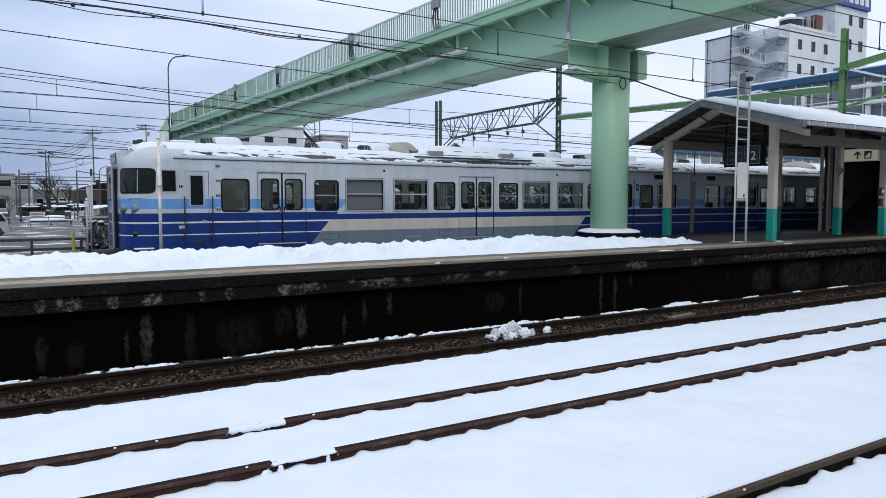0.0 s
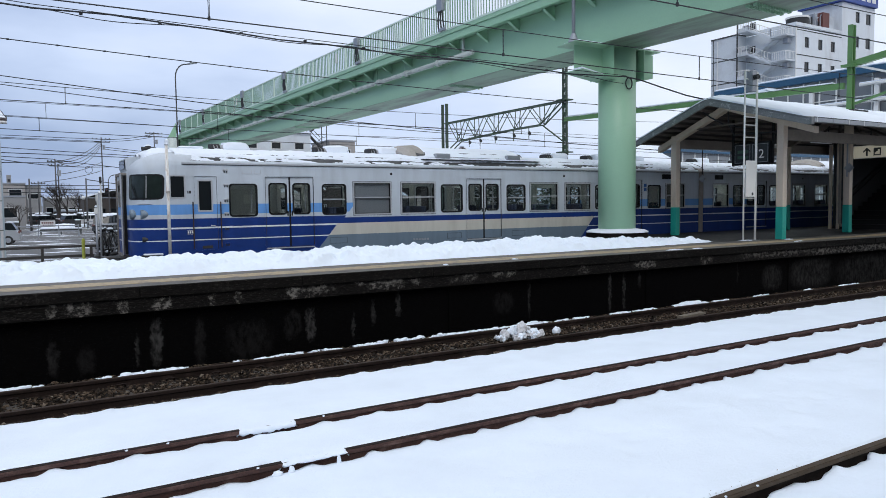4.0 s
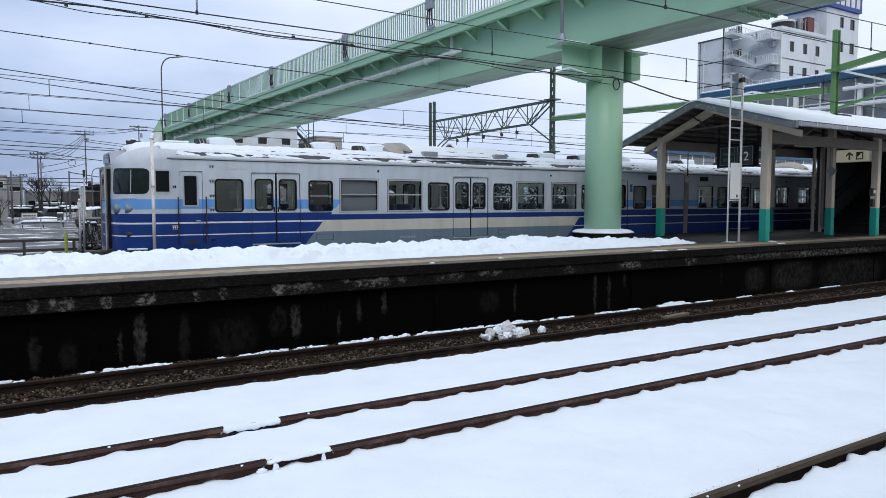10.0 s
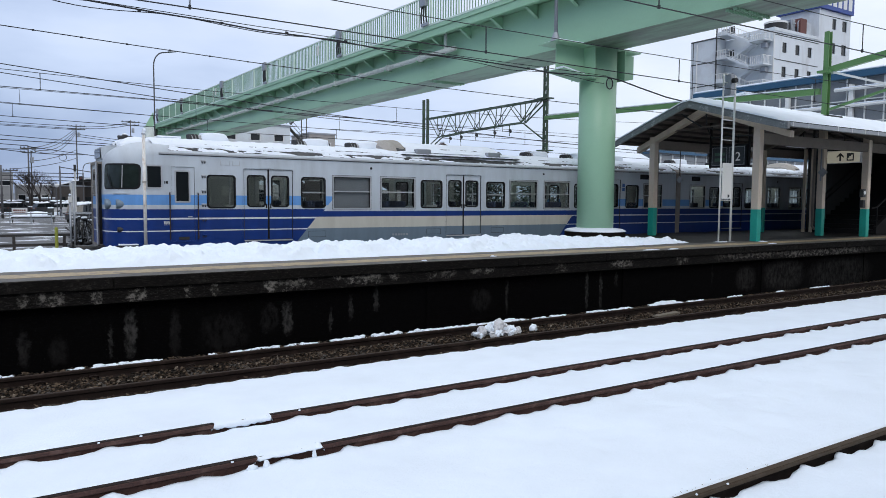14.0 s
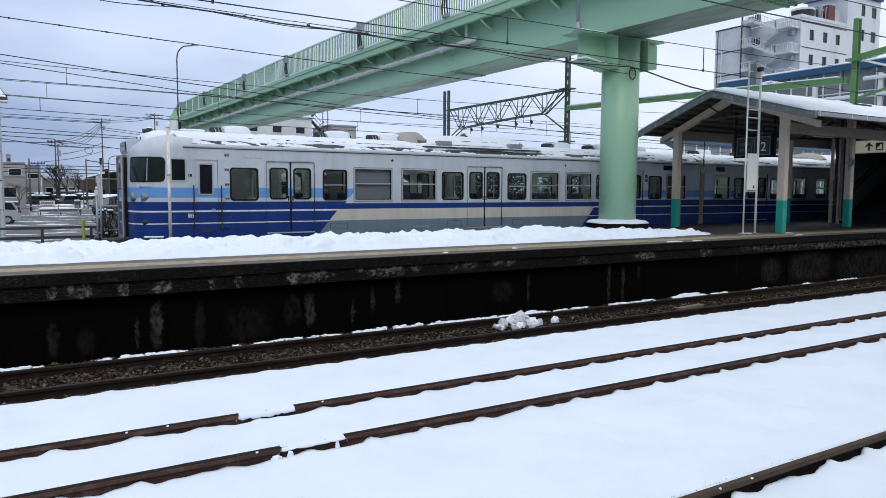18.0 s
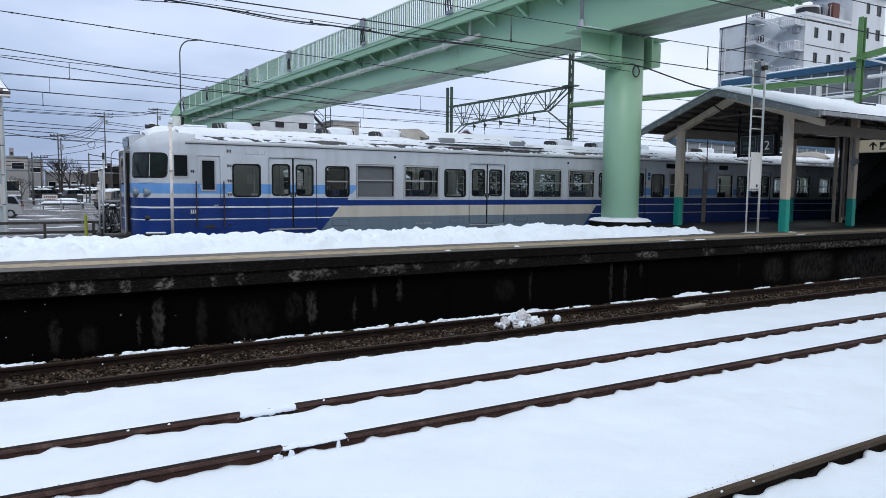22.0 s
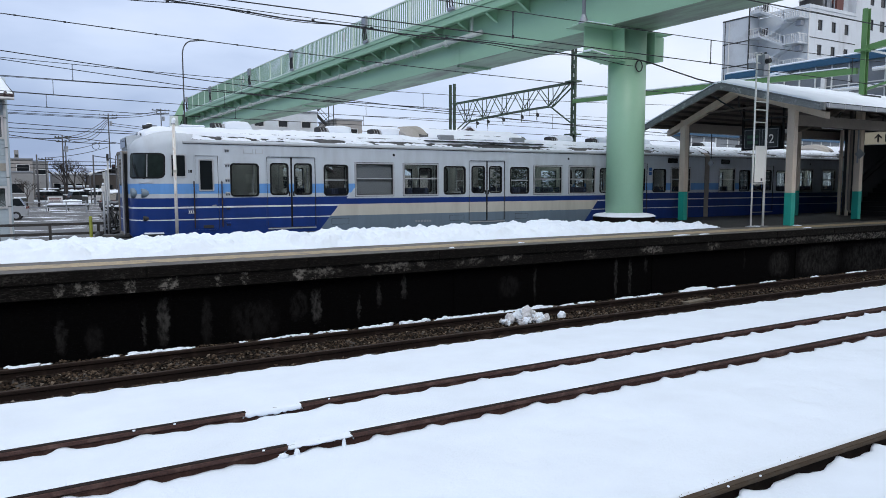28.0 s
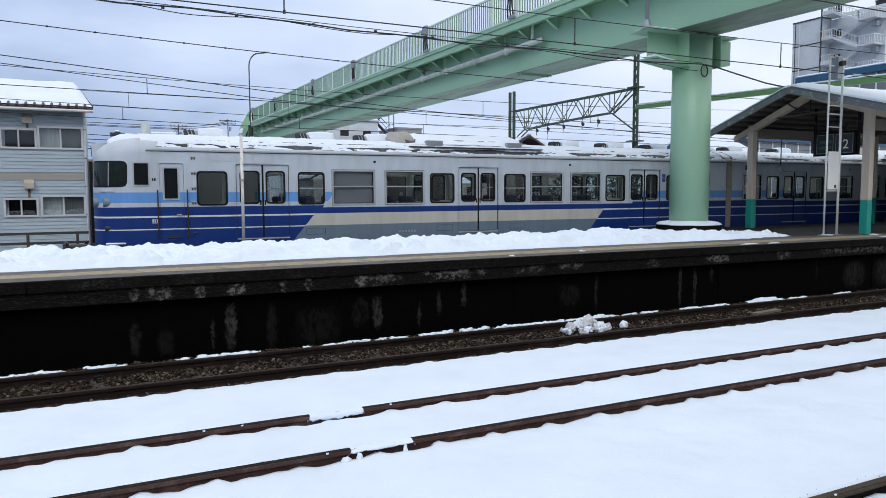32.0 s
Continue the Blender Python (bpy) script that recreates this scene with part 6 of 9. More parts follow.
def shelter():
    sh = thing("platform_shelter", (18.0, 14.3, ZP), "open gabled platform shelter with cream posts and snowy roof", "shelter")
    L = 46.0
    zr, ze_s, ze_n = 5.25 - ZP, 4.33 - ZP, 4.17 - ZP
    ys, yn = -3.2, 2.95
    part("roof_sheet", prism([(ys, ze_s), (0, zr), (yn, ze_n), (yn, ze_n - 0.05), (0, zr - 0.06), (ys, ze_s - 0.05)], "x", 0, L), ROOF_SHEET, sh, "grey corrugated roof")
    part("verge_board", prism([(ys, ze_s - 0.05), (0, zr - 0.06), (yn, ze_n - 0.05), (yn, ze_n - 0.19), (0, zr - 0.22), (ys, ze_s - 0.20)], "x", -0.03, 0.06), VERGE, sh, "grey verge board")
    for i in range(9):
        t = (i + 0.5) / 9
        for sy, zz in ((ys, ze_s), (yn, ze_n)):
            y, z = sy * (1 - t), zz + (zr - zz) * t - 0.1
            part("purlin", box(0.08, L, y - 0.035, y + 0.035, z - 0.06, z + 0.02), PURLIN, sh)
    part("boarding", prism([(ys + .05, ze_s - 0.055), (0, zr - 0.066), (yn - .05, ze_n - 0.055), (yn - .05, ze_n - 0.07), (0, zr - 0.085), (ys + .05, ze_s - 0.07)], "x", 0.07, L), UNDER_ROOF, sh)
    for k in range(8):
        x = 0.93 + 6.15 * k
        for y, zz in ((-1.84, 3.35), (2.0, 3.3)):
            post = part("post", box(x - 0.1, x + 0.1, y - 0.11, y + 0.11, 0.94, zz, 0.012), CREAM, sh, "cream painted steel post")
            part("post_foot", box(x - 0.102, x + 0.102, y - 0.112, y + 0.112, 0.0, 0.94, 0.012), TEAL, post, "teal painted foot of the post")
        # Gable rafter keeps the lit CREAM; inner rafters take the shaded copy.
        part("rafter", prism([(ys + 0.35, ze_s - 0.35), (0, zr - 0.33), (yn - 0.3, ze_n - 0.35), (yn - 0.3, ze_n - 0.17), (0, zr - 0.13), (ys + 0.35, ze_s - 0.17)], "x", x - 0.11, x + 0.11), CREAM_SHADED if k else CREAM, sh)
        part("tie_rod", tube([(x, -0.75, 3.5), (x, 1.55, 3.44)], 0.028, 8), TIE_DARK, sh)
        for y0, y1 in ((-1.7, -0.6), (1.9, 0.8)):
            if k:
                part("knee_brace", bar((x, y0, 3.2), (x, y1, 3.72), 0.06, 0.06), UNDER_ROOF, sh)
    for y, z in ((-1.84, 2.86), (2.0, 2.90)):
        part("edge_beam", box(1.035, L, y - 0.08, y + 0.08, z, z + 0.30), CREAM_SHADED, sh)
    # corner cap of the verge, conduits and lamp leads under the gable
    part("verge_cap", box(-0.03, 0.10, ys - 0.10, ys + 0.0, ze_s - 0.20, ze_s + 0.0, 0.012), VERGE, sh, "grey sheet cap at the corner of the eave")
    part("conduit", tube([(0.98, -1.73, 3.12), (0.98, -0.2, 3.14), (1.0, 0.0, 3.5), (1.0, 0.05, 4.05)], 0.02, 6), CABLE, sh)
    part("conduit", tube([(0.3, 0.55, 3.98), (0.6, 0.35, 3.72), (0.98, 0.15, 3.5), (2.6, 0.2, 3.42)], 0.022, 6), CABLE, sh)
    part("drop_pipe", tube([(1.08, 1.95, 0.05), (1.08, 1.95, 3.0)], 0.03, 8), CREAM_SHADED, sh)
    for k in range(1, 4):
        part("ridge_strut", bar((0.93 + 6.15 * k, 0.0, 3.45), (0.93 + 6.15 * k, 0.0, 3.92), 0.08, 0.08), UNDER_ROOF, sh)
        for sy in (-1, 1):
            part("roof_strut", bar((0.93 + 6.15 * k, 0.7 * sy, 3.45), (0.93 + 6.15 * k, 0.35 * sy, 3.72), 0.06, 0.06), UNDER_ROOF, sh)
    # gutter on the track side
    part("gutter", prism([(ys - 0.1, ze_s - 0.02), (ys - 0.11, ze_s - 0.13), (ys + 0.02, ze_s - 0.13), (ys + 0.02, ze_s - 0.11), (ys - 0.085, ze_s - 0.11), (ys - 0.085, ze_s - 0.02)], "x", 0.1, L), GALV, sh)
    for k in range(60):
        x = 0.2 + 0.75 * k
        part("gutter_bracket", box(x, x + 0.02, ys - 0.115, ys - 0.108, ze_s - 0.14, ze_s - 0.01), WHITE_PAINT, sh)
    for k in range(120):
        x = 0.15 + 0.11 * k
        part("roof_rib_end", box(x, x + 0.055, ys - 0.06, ys + 0.02, ze_s - 0.045, ze_s + 0.012), LOUVRE, sh)
    bm = bmesh.new()
    xs, rows = [*steps(-0.02, 0.1, 4), *steps(0.22, 14, 120), *steps(14.5, L, 40)], []
    for t in [0, 0.02, 0.06, 0.15, 0.3, 0.45, 0.5, 0.55, 0.7, 0.85, 0.94, 0.98, 1.0]:
        row = []
        for x in xs:
            y = ys + 0.02 + (yn - ys - 0.04) * t + (0.05 * fbm(x * 2, 0, 2) + 0.14 if t < 0.03 else 0)
            roof = zr + (ze_s - zr) * (-y / -ys) if y < 0 else zr + (ze_n - zr) * (y / yn)
            e = min(1, 8 * t, 8 * (1 - t), 0.12 + (x + 0.02) * 1.6) if x > -0.015 else 0.0
            row.append(bm.verts.new((x, y, roof + 0.002 + 0.14 * e ** 0.6 * (1 + 0.18 * fbm(x * 0.8, y, 3) + 0.10 * fbm(x * 3.1, y * 2.2, 6)))))
        rows.append(row)
    for r0, r1 in zip(rows, rows[1:]):
        for i in range(len(xs) - 1):
            bm.faces.new((r0[i], r0[i + 1], r1[i + 1], r1[i]))
    part("roof_snow", bm, SNOW_ROOF, sh, "smooth layer of snow on the roof", True)


shelter()

# ---- overhead line portal ----
def hung_wire(pts, r=0.011):
    return tube(pts, r, 5)


def portal():
    x = 24.38
    g = thing("catenary_portal", (x, 13.60, ZP), "green steel overhead-line portal with lattice beam across the tracks", "gantry")
    def at(y, z):
        return (0.0, y - 13.65, z - ZP)
    bm = bmesh.new()
    for sx in (-1, 1):
        bm_box(bm, 0.05 + sx * 0.09 - 0.012, 0.05 + sx * 0.09 + 0.012, -0.085, 0.085, 3.7, 7.0)
    bm_box(bm, -0.04, 0.14, -0.01, 0.01, 3.7, 7.0)
    part("near_mast", bm, MAST_GREEN, g, "green H-section mast")
    part("mast_flashing", box(-0.45, 0.45, -0.4, 0.4, 3.98, 4.12, 0.02), LOUVRE, g)
    lower = part("mast_casing", box(-0.1, 0.1, -0.11, 0.11, 0.94, 3.75, 0.012), CREAM, g, "cream casing of the mast under the shelter")
    part("casing_foot", box(-0.102, 0.102, -0.112, 0.112, 0.0, 0.94, 0.012), TEAL, lower, "teal painted foot")
    part("beam", bar(at(13.85, 6.0), at(28.2, 6.42), 0.16, 0.2), MAST_GREEN, g)
    part("beam_snow", bar(at(14.2, 6.15), at(28.0, 6.565), 0.18, 0.04), SNOW_ROOF, g)
    part("arm", bar(at(13.65, 6.68), at(9.5, 7.25), 0.16, 0.2), MAST_GREEN, g)
    part("arm_plate", box(-0.24, 0.24, -0.22, 0.2, 6.60 - ZP, 6.68 - ZP), MAST_GREEN, g)
    part("arm_brace", bar(at(13.4, 6.6), at(11.2, 5.8), 0.07, 0.07), WHITE_PAINT, g)
    part("arm_brace", bar(at(13.5, 5.35), at(10.4, 6.1), 0.08, 0.08), MAST_GREEN, g)
    part("arm_hanger", bar(at(11.25, 5.75), at(11.25, 7.0), 0.08, 0.08), MAST_GREEN, g)
    # lattice post and beam beyond the train
    for sy in (-0.12, 0.12):
        part("lattice_post_leg", bar((0.0, 28.2 - 13.65 + sy, -ZP - 0.1), (0.0, 28.2 - 13.65 + sy, 9.6 - ZP), 0.12, 0.07), GREEN_DARK, g)
    for k in range(22):
        z = 0.3 + 0.42 * k - ZP
        part("lacing_bar", box(-0.05, 0.05, 14.47, 14.63, z, z + 0.2), GREEN_DARK, g)
    for z in (7.42, 4.75):
        part("post_bracket", box(-0.3, 0.3, 14.25, 14.9, z - ZP - 0.03, z - ZP + 0.03), GREEN_DARK, g)
    top = [(28.2, 7.38), (40.0, 7.42)]
    low = [(28.3, 7.30), (30.0, 6.34), (32.3, 6.33), (34.3, 6.28), (36.3, 6.22), (38.3, 6.14), (39.2, 5.75)]
    for sx in (-0.16, 0.16):
        part("truss_chord", bar((sx, top[0][0] - 13.65, top[0][1] - ZP), (sx, top[1][0] - 13.65, top[1][1] - ZP), 0.06, 0.07), GREEN_DARK, g)
        for p, q in zip(low, low[1:]):
            part("truss_chord", bar((sx, p[0] - 13.65, p[1] - ZP), (sx, q[0] - 13.65, q[1] - ZP), 0.05, 0.06), GREEN_DARK, g)
        ups = [29.0, 31.1, 33.2, 35.3, 37.4, 39.4]
        for i, (yl, zl) in enumerate(low[1:6]):
            for yu in (ups[i], (ups[i] + ups[i + 1]) / 2, ups[i + 1]):
                part("truss_diagonal", bar((sx, yl - 13.65, zl - ZP), (sx, yu - 13.65, 7.38 - ZP), 0.035, 0.035), GREEN_DARK, g)
    part("truss_knee", bar((0, 30.0 - 13.65, 6.3 - ZP), (0, 28.3 - 13.65, 5.3 - ZP), 0.06, 0.06), GREEN_DARK, g)
    for y in (39.85, 40.35):
        part("far_post", bar((0, y - 13.65, -ZP - 0.1), (0, y - 13.65, 8.7 - ZP), 0.16, 0.12), GREEN_DARK, g)
    for y in (31.2, 32.6, 34.4, 36.0, 37.2):
        part("insulator", tube([(0, y - 13.65, 6.1 - ZP), (0.05, y - 13.65, 6.0 - ZP), (0.1, y - 13.65, 5.9 - ZP)], [0.04, 0.10, 0.05], 8), LOUVRE, g)
        part("insulator_rod", bar((0, y - 13.65, 6.3 - ZP), (0, y - 13.65, 5.7 - ZP), 0.03, 0.03), GREEN_DARK, g)
    for y in (18.5, 20.0):
        part("beam_hook", tube([at(y, 6.0), (0.1, y - 13.65, 5.75 - ZP), (0.1, y - 13.75, 5.5 - ZP)], 0.04, 6), LOUVRE, g)


portal()

# overhead wires run along the tracks; each line is a few (x, z) points of its sagging curve
def along(pts, x):
    if x <= pts[0][0]:
        a, b = pts[0], pts[1]
    elif x >= pts[-1][0]:
        a, b = pts[-2], pts[-1]
    else:
        a, b = next((p, q) for p, q in zip(pts, pts[1:]) if p[0] <= x <= q[0])
    return a[1] + (b[1] - a[1]) * (x - a[0]) / (b[0] - a[0])


def sag(low_x, low_z, k):
    return [(x, low_z + k * (x - low_x) ** 2) for x in range(-30, 61, 3)]


def overhead(y, contact, carrier, drops, label, r=0.011, x0=-30, x1=60, skew=0.0, clips=()):
    w = thing("overhead_wire", (0, y, 0), label, "wire", "overhead wires")
    def run(pts, lo, hi, rad, name):
        xs = [lo] + [p[0] for p in pts if lo < p[0] < hi] + [hi]
        return part(name, hung_wire([(x, skew * x, along(pts, x)) for x in xs], rad), CABLE, w)
    run(contact, x0, x1, r, "contact_wire")
    if carrier:
        run(carrier, x0, x1, r * 0.8, "messenger_wire")
        for d in drops:
            a, b = along(contact, d), along(carrier, d)
            dr = part("dropper", hung_wire([(d - 0.006, skew * d, a), (d - 0.009, skew * d, b), (d + 0.009, skew * d, b), (d + 0.006, skew * d, a)], 0.005), CABLE, w)
            part("clip", box(d - 0.016, d + 0.016, skew * d - 0.012, skew * d + 0.012, a - 0.02, a + 0.03), CABLE, dr)
    for x in clips:
        z = along(contact, x)
        part("clip", tube([(x - 0.03, skew * x, z), (x - 0.018, skew * x, z), (x + 0.018, skew * x, z), (x + 0.03, skew * x, z)], [0.011, 0.021, 0.021, 0.011], 6), CABLE, w)


overhead(9.74, [(1, 4.66), (13, 4.63)], sag(7.0, 5.06, 0.0010), (-3, 2.3, 7.1, 12.0, 17.0, 22.0), "pair of thin contact and carrier wires over the cleared track", 0.009)
overhead(6.27, [(6, 4.64), (9, 4.66)], sag(4.0, 5.05, 0.0010), (-4, 2.4, 7.3, 12.3, 17.2, 22), "pair of thin contact and carrier wires over the middle track", 0.009)
overhead(19.07, sag(19.0, 5.65, 0.0011), None, (), "dark feeder wire with clips above the train", 0.0115, clips=[-6 + 1.0 * i for i in range(34)])
overhead(24.0, [(0, 5.32), (4.9, 5.27), (9.1, 5.19), (30, 4.95)], sag(11.0, 5.67, 0.0012), (1.4, 6.4, 13.3, 18.4, 23.6), "pair of thin wires over the far track", 0.012)
overhead(24.4, [(0, 6.05), (4.9, 5.67), (10.8, 5.27), (16.6, 5.0), (21.2, 4.80), (30, 4.6)], None, (), "slanting dark feeder wire behind the train", 0.014)
overhead(28.6, [(0, 6.42), (5.8, 5.94), (12.9, 5.62), (24, 5.3)], None, (), "thin slanting wire over the far tracks", 0.014)
overhead(28.0, [(0, 4.88), (3.4, 4.80), (30, 4.6)], [(0, 5.33), (5.3, 5.2), (12, 5.12), (30, 5.3)], (0.8, 7.2, 12.6, 19.0, 24.5), "pair of thin wires strung beyond the tracks", 0.012)
overhead(33.0, [(0, 5.86), (6, 5.74), (30, 5.45)], [(0, 6.45), (7, 6.4), (12.5, 6.26), (30, 6.3)], (1.2, 8.0, 15.0, 21.0, 27.0), "pair of thin wires beyond the train", 0.012)
cb = thing("service_cable", (0, 15.05, 0), "thick black service cable looping between pillar and shelter", "cable")
part("cable_run", tube([(-14, -6.0, 6.9), (-4, -0.0, 6.05), (0.39, 0, 5.83), (1.69, 0, 5.87), (2.91, 0, 5.82), (4.0, 0, 5.80), (4.99, 0, 5.75), (6.08, 0, 5.76), (7.85, 0, 5.72), (10.28, 0, 5.76), (13.3, 0, 5.70), (15.36, 0, 5.79)], 0.016, 6), CABLE, cb)
part("carrier_wire", tube([(-14, -6.0, 6.95), (-4, -0.0, 6.12), (0.39, 0, 5.9), (4.99, 0, 5.83), (10.28, 0, 5.80), (15.36, 0, 5.82)], 0.008, 5), CABLE, cb)
part("cable_drop", tube([(15.36, 0, 5.79), (15.9, -0.02, 5.74), (16.67, -0.1, 5.58), (17.6, -0.3, 5.36), (18.4, -0.6, 5.2), (19.4, -0.75, 4.98)], 0.02, 6), CABLE, cb)
wave = [(-4 + 0.25 * k, 0.0, 5.86 - 0.012 * (0.25 * k) + 0.035 * math.sin(0.25 * k * 1.9) + 0.03 * noise.noise(Vector((0.25 * k * 0.8, 3.0, 1.0)))) for k in range(78)]
part("lashed_wire", tube(wave, 0.009, 5), CABLE, cb)
for x in (1.2, 2.6, 4.2, 5.6, 7.0, 9.0, 11.0, 12.4):
    part("cable_tie", tube([(x - 0.03, 0, 5.80 - 0.008 * x + 0.03), (x + 0.03, 0, 5.80 - 0.008 * x + 0.03)], 0.024, 6), CABLE, cb)

# ---- station overpass and its stair ----
PANEL_GREY = surface("grey_cladding", (0.19, 0.205, 0.22), 0.5, 0.1, 20, 0.08, None, 0.5, (0.5, 0.7), 0.05)
BLUE_TRIM = surface("blue_roof_trim", (0.018, 0.078, 0.15), 0.45, 0, 20, 0.1)
# Near-black bases put the shelter's shade into the stair colours; reused for unlit parts.
STAIR_SHADE = surface("shade_dark_stair_wall", (0.016, 0.017, 0.018), 0.6, 0, 20, 0.1)
STAIR_DARK = surface("shade_dark_stair_cladding", (0.010, 0.010, 0.011), 0.7, 0, 20, 0.15, spec=0.2)


def overpass():
    o = thing("station_overpass", (40, 0, -0.42), "covered station overpass with grey panels, white mullions and blue roof edge", "overpass")
    dz = 0.42
    part("wall", box(0, 0.15, 4, 31, 5.4 + dz, 8.95 + dz), PANEL_GREY, o)
    part("wall", box(3.8, 3.95, 4, 31, 5.4 + dz, 8.95 + dz), PANEL_GREY, o)
    part("floor", box(0.15, 3.8, 4, 31, 5.4 + dz, 5.6 + dz), STAIR_SHADE, o)
    part("roof_edge", box(-0.35, 4.3, 4, 31, 8.93 + dz, 9.27 + dz), BLUE_TRIM, o, "blue painted roof edge")
    part("roof_snow", box(-0.3, 4.25, 4, 31, 9.27 + dz, 9.40 + dz, 0.05), SNOW_ROOF, o, "snow along the roof")
    mull = None
    for i in range(15):
        y = 16.2 + 0.98 * i
        if mull is None:
            ob = part("mullion", box(-0.06, 0.0, -0.035, 0.035, 5.4 + dz, 8.93 + dz), WHITE_PAINT, o)
            mull = ob.data
        else:
            ob = new("mullion", mull)
            ob.parent = o
        ob.location = (0, y, 0)
    for z in (6.55, 7.75):
        part("transom", box(-0.05, 0.0, 16, 31, z - 0.03 + dz, z + 0.03 + dz), WHITE_PAINT, o)
    for y0, y1, z in ((18.5, 21.6, 8.32), (18.2, 24.6, 7.42), (24.5, 27.0, 7.1)):
        p = part("pipe_run", tube([(-0.35, y0, z + dz), (-0.35, y1, z + 0.02 + dz)], 0.09, 8), WHITE_PAINT, o, "white pipe along the wall")
        part("pipe_snow", box(-0.42, -0.28, y0, y1, z + 0.08 + dz, z + 0.14 + dz, 0.02), SNOW_ROOF, p)
    for y in (20.75, 24.4, 29.0):
        part("drain_pipe", box(-0.3, -0.12, y - 0.12, y + 0.12, 5.2 + dz, 8.6 + dz), WHITE_PAINT, o)
    for y in (9.0, 22.0, 30.0):
        for x in (0.6, 3.4):
            part("support_leg", box(x - 0.25, x + 0.25, y - 0.25, y + 0.25, 0, 5.4 + dz), STAIR_SHADE, o)
    # lower roof with blue edge beyond the train
    lo = thing("station_roof", (40.5, 34.0, -0.12), "low station roof with blue trim under snow", "roof")
    part("wall", box(-3.5, -0.8, 0, 0.2, 0, 4.6), PANEL_GREY, lo)
    part("roof", prism([(-0.8, 4.6), (3.0, 6.4), (6.8, 4.6), (6.8, 4.4), (3.0, 6.2), (-0.8, 4.4)], "x", -4.2, -0.6), SNOW_ROOF, lo, "snow-covered pitched roof")
    part("verge", prism([(-0.85, 4.38), (3.0, 6.18), (6.85, 4.38), (6.85, 4.15), (3.0, 5.95), (-0.85, 4.15)], "x", -4.3, -4.15), BLUE_TRIM, lo)
    for i in range(2):
        part("mullion", box(-3.4 + 1.5 * i, -3.28 + 1.5 * i, -0.06, 0.0, 0, 4.5), WHITE_PAINT, lo)


overpass()


lr = thing("lean_to_roof", (39.0, 0, 0), "small snow-covered roof below the overpass", "roof")
part("roof_sheet", bar((0, 28.8, 8.42), (0, 26.4, 8.64), 0.9, 0.06), BLUE_TRIM, lr)
part("roof_snow", bar((0, 28.8, 8.52), (0, 26.4, 8.74), 0.9, 0.12), SNOW_ROOF, lr)


def station_hall():
    h = thing("station_hall", (46.8, 40.0, -0.12), "grey panelled station hall beyond the train", "building")
    part("wall", box(0, 22, 0, 0.3, 0, 6.25), PANEL_GREY, h)
    part("side_wall", box(0, 0.3, 0.3, 8, 0, 6.25), PANEL_GREY, h)
    part("roof", box(-0.3, 22.3, -0.3, 8.2, 6.25, 6.5), BLUE_TRIM, h)
    part("roof_snow", box(-0.3, 22.3, -0.3, 8.2, 6.5, 6.7, 0.06), SNOW_ROOF, h)
    for i in range(15):
        part("mullion", box(0.4 + 1.5 * i, 0.5 + 1.5 * i, -0.06, 0.0, 0, 6.25), WHITE_PAINT, h)


station_hall()


def stair():
    st = thing("platform_stair", (27.25, 13.1, ZP), "dark covered stair rising from the platform to the overpass", "stairs")
    n, run, rise = 36, 0.33, 0.17
    prof = []
    for i in range(n):
        prof += [(i * run, i * rise), (i * run, (i + 1) * rise)]
    prof += [(n * run, n * rise), (n * run, n * rise - 0.35), (0.5, -0.02), (0.0, -0.02)]
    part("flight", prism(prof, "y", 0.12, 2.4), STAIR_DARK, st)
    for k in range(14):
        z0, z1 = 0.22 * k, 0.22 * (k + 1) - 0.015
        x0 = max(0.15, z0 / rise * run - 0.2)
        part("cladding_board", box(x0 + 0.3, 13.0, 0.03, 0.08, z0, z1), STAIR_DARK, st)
    part("side_wall", prism([(0.0, 0.0), (0.0, 1.0), (n * run, n * rise + 1.0), (n * run, n * rise - 0.2), (0.6, 0.0)], "y", 2.4, 2.5), STAIR_SHADE, st)
    part("back_wall", box(-0.1, 12.2, 2.52, 2.6, 0.0, 3.5), STAIR_SHADE, st)
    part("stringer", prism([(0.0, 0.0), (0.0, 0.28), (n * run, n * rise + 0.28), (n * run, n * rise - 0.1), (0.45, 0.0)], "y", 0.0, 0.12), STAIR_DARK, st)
    part("wall_handrail", tube([(0.0, 2.3, 0.9), (n * run, 2.3, n * rise + 0.9)], 0.025, 8), STAIR_DARK, st)
    part("handrail", tube([(-0.3, 0.06, 0.95), (0.1, 0.06, 1.0), (n * run, 0.06, n * rise + 0.95)], 0.03, 8), BLACK, st)
    for i in range(0, n, 6):
        part("handrail_post", bar((i * run + 0.1, 0.06, i * rise), (i * run + 0.1, 0.06, i * rise + 1.0), 0.04, 0.04), BLACK, st)
    for y in (2.15, 2.45):
        part("screen_post", bar((-0.55, y, 0), (-0.55, y, 3.2), 0.09, 0.09), CREAM, st)
    part("drain_pipe", tube([(-0.62, 1.95, 0.12), (-0.62, 2.05, 0.25), (-0.62, 2.05, 3.2)], 0.05, 8), CREAM_SHADED, st)


stair()

# ---- tall white building ----
WHITE_WALL = surface("white_tiled_facade", (0.66, 0.70, 0.735), 0.6, 0, 12, 0.05, (0.42, 0.42, 0.43), 0.22, (0.5, 0.8), 0.1, 0.004, (1, 1, 1), (1.8, 1.8, 0.35))
PALE_WALL = surface("pale_render", (0.61, 0.65, 0.68), 0.7, 0, 12, 0.06, (0.40, 0.40, 0.41), 0.3, (0.5, 0.8))
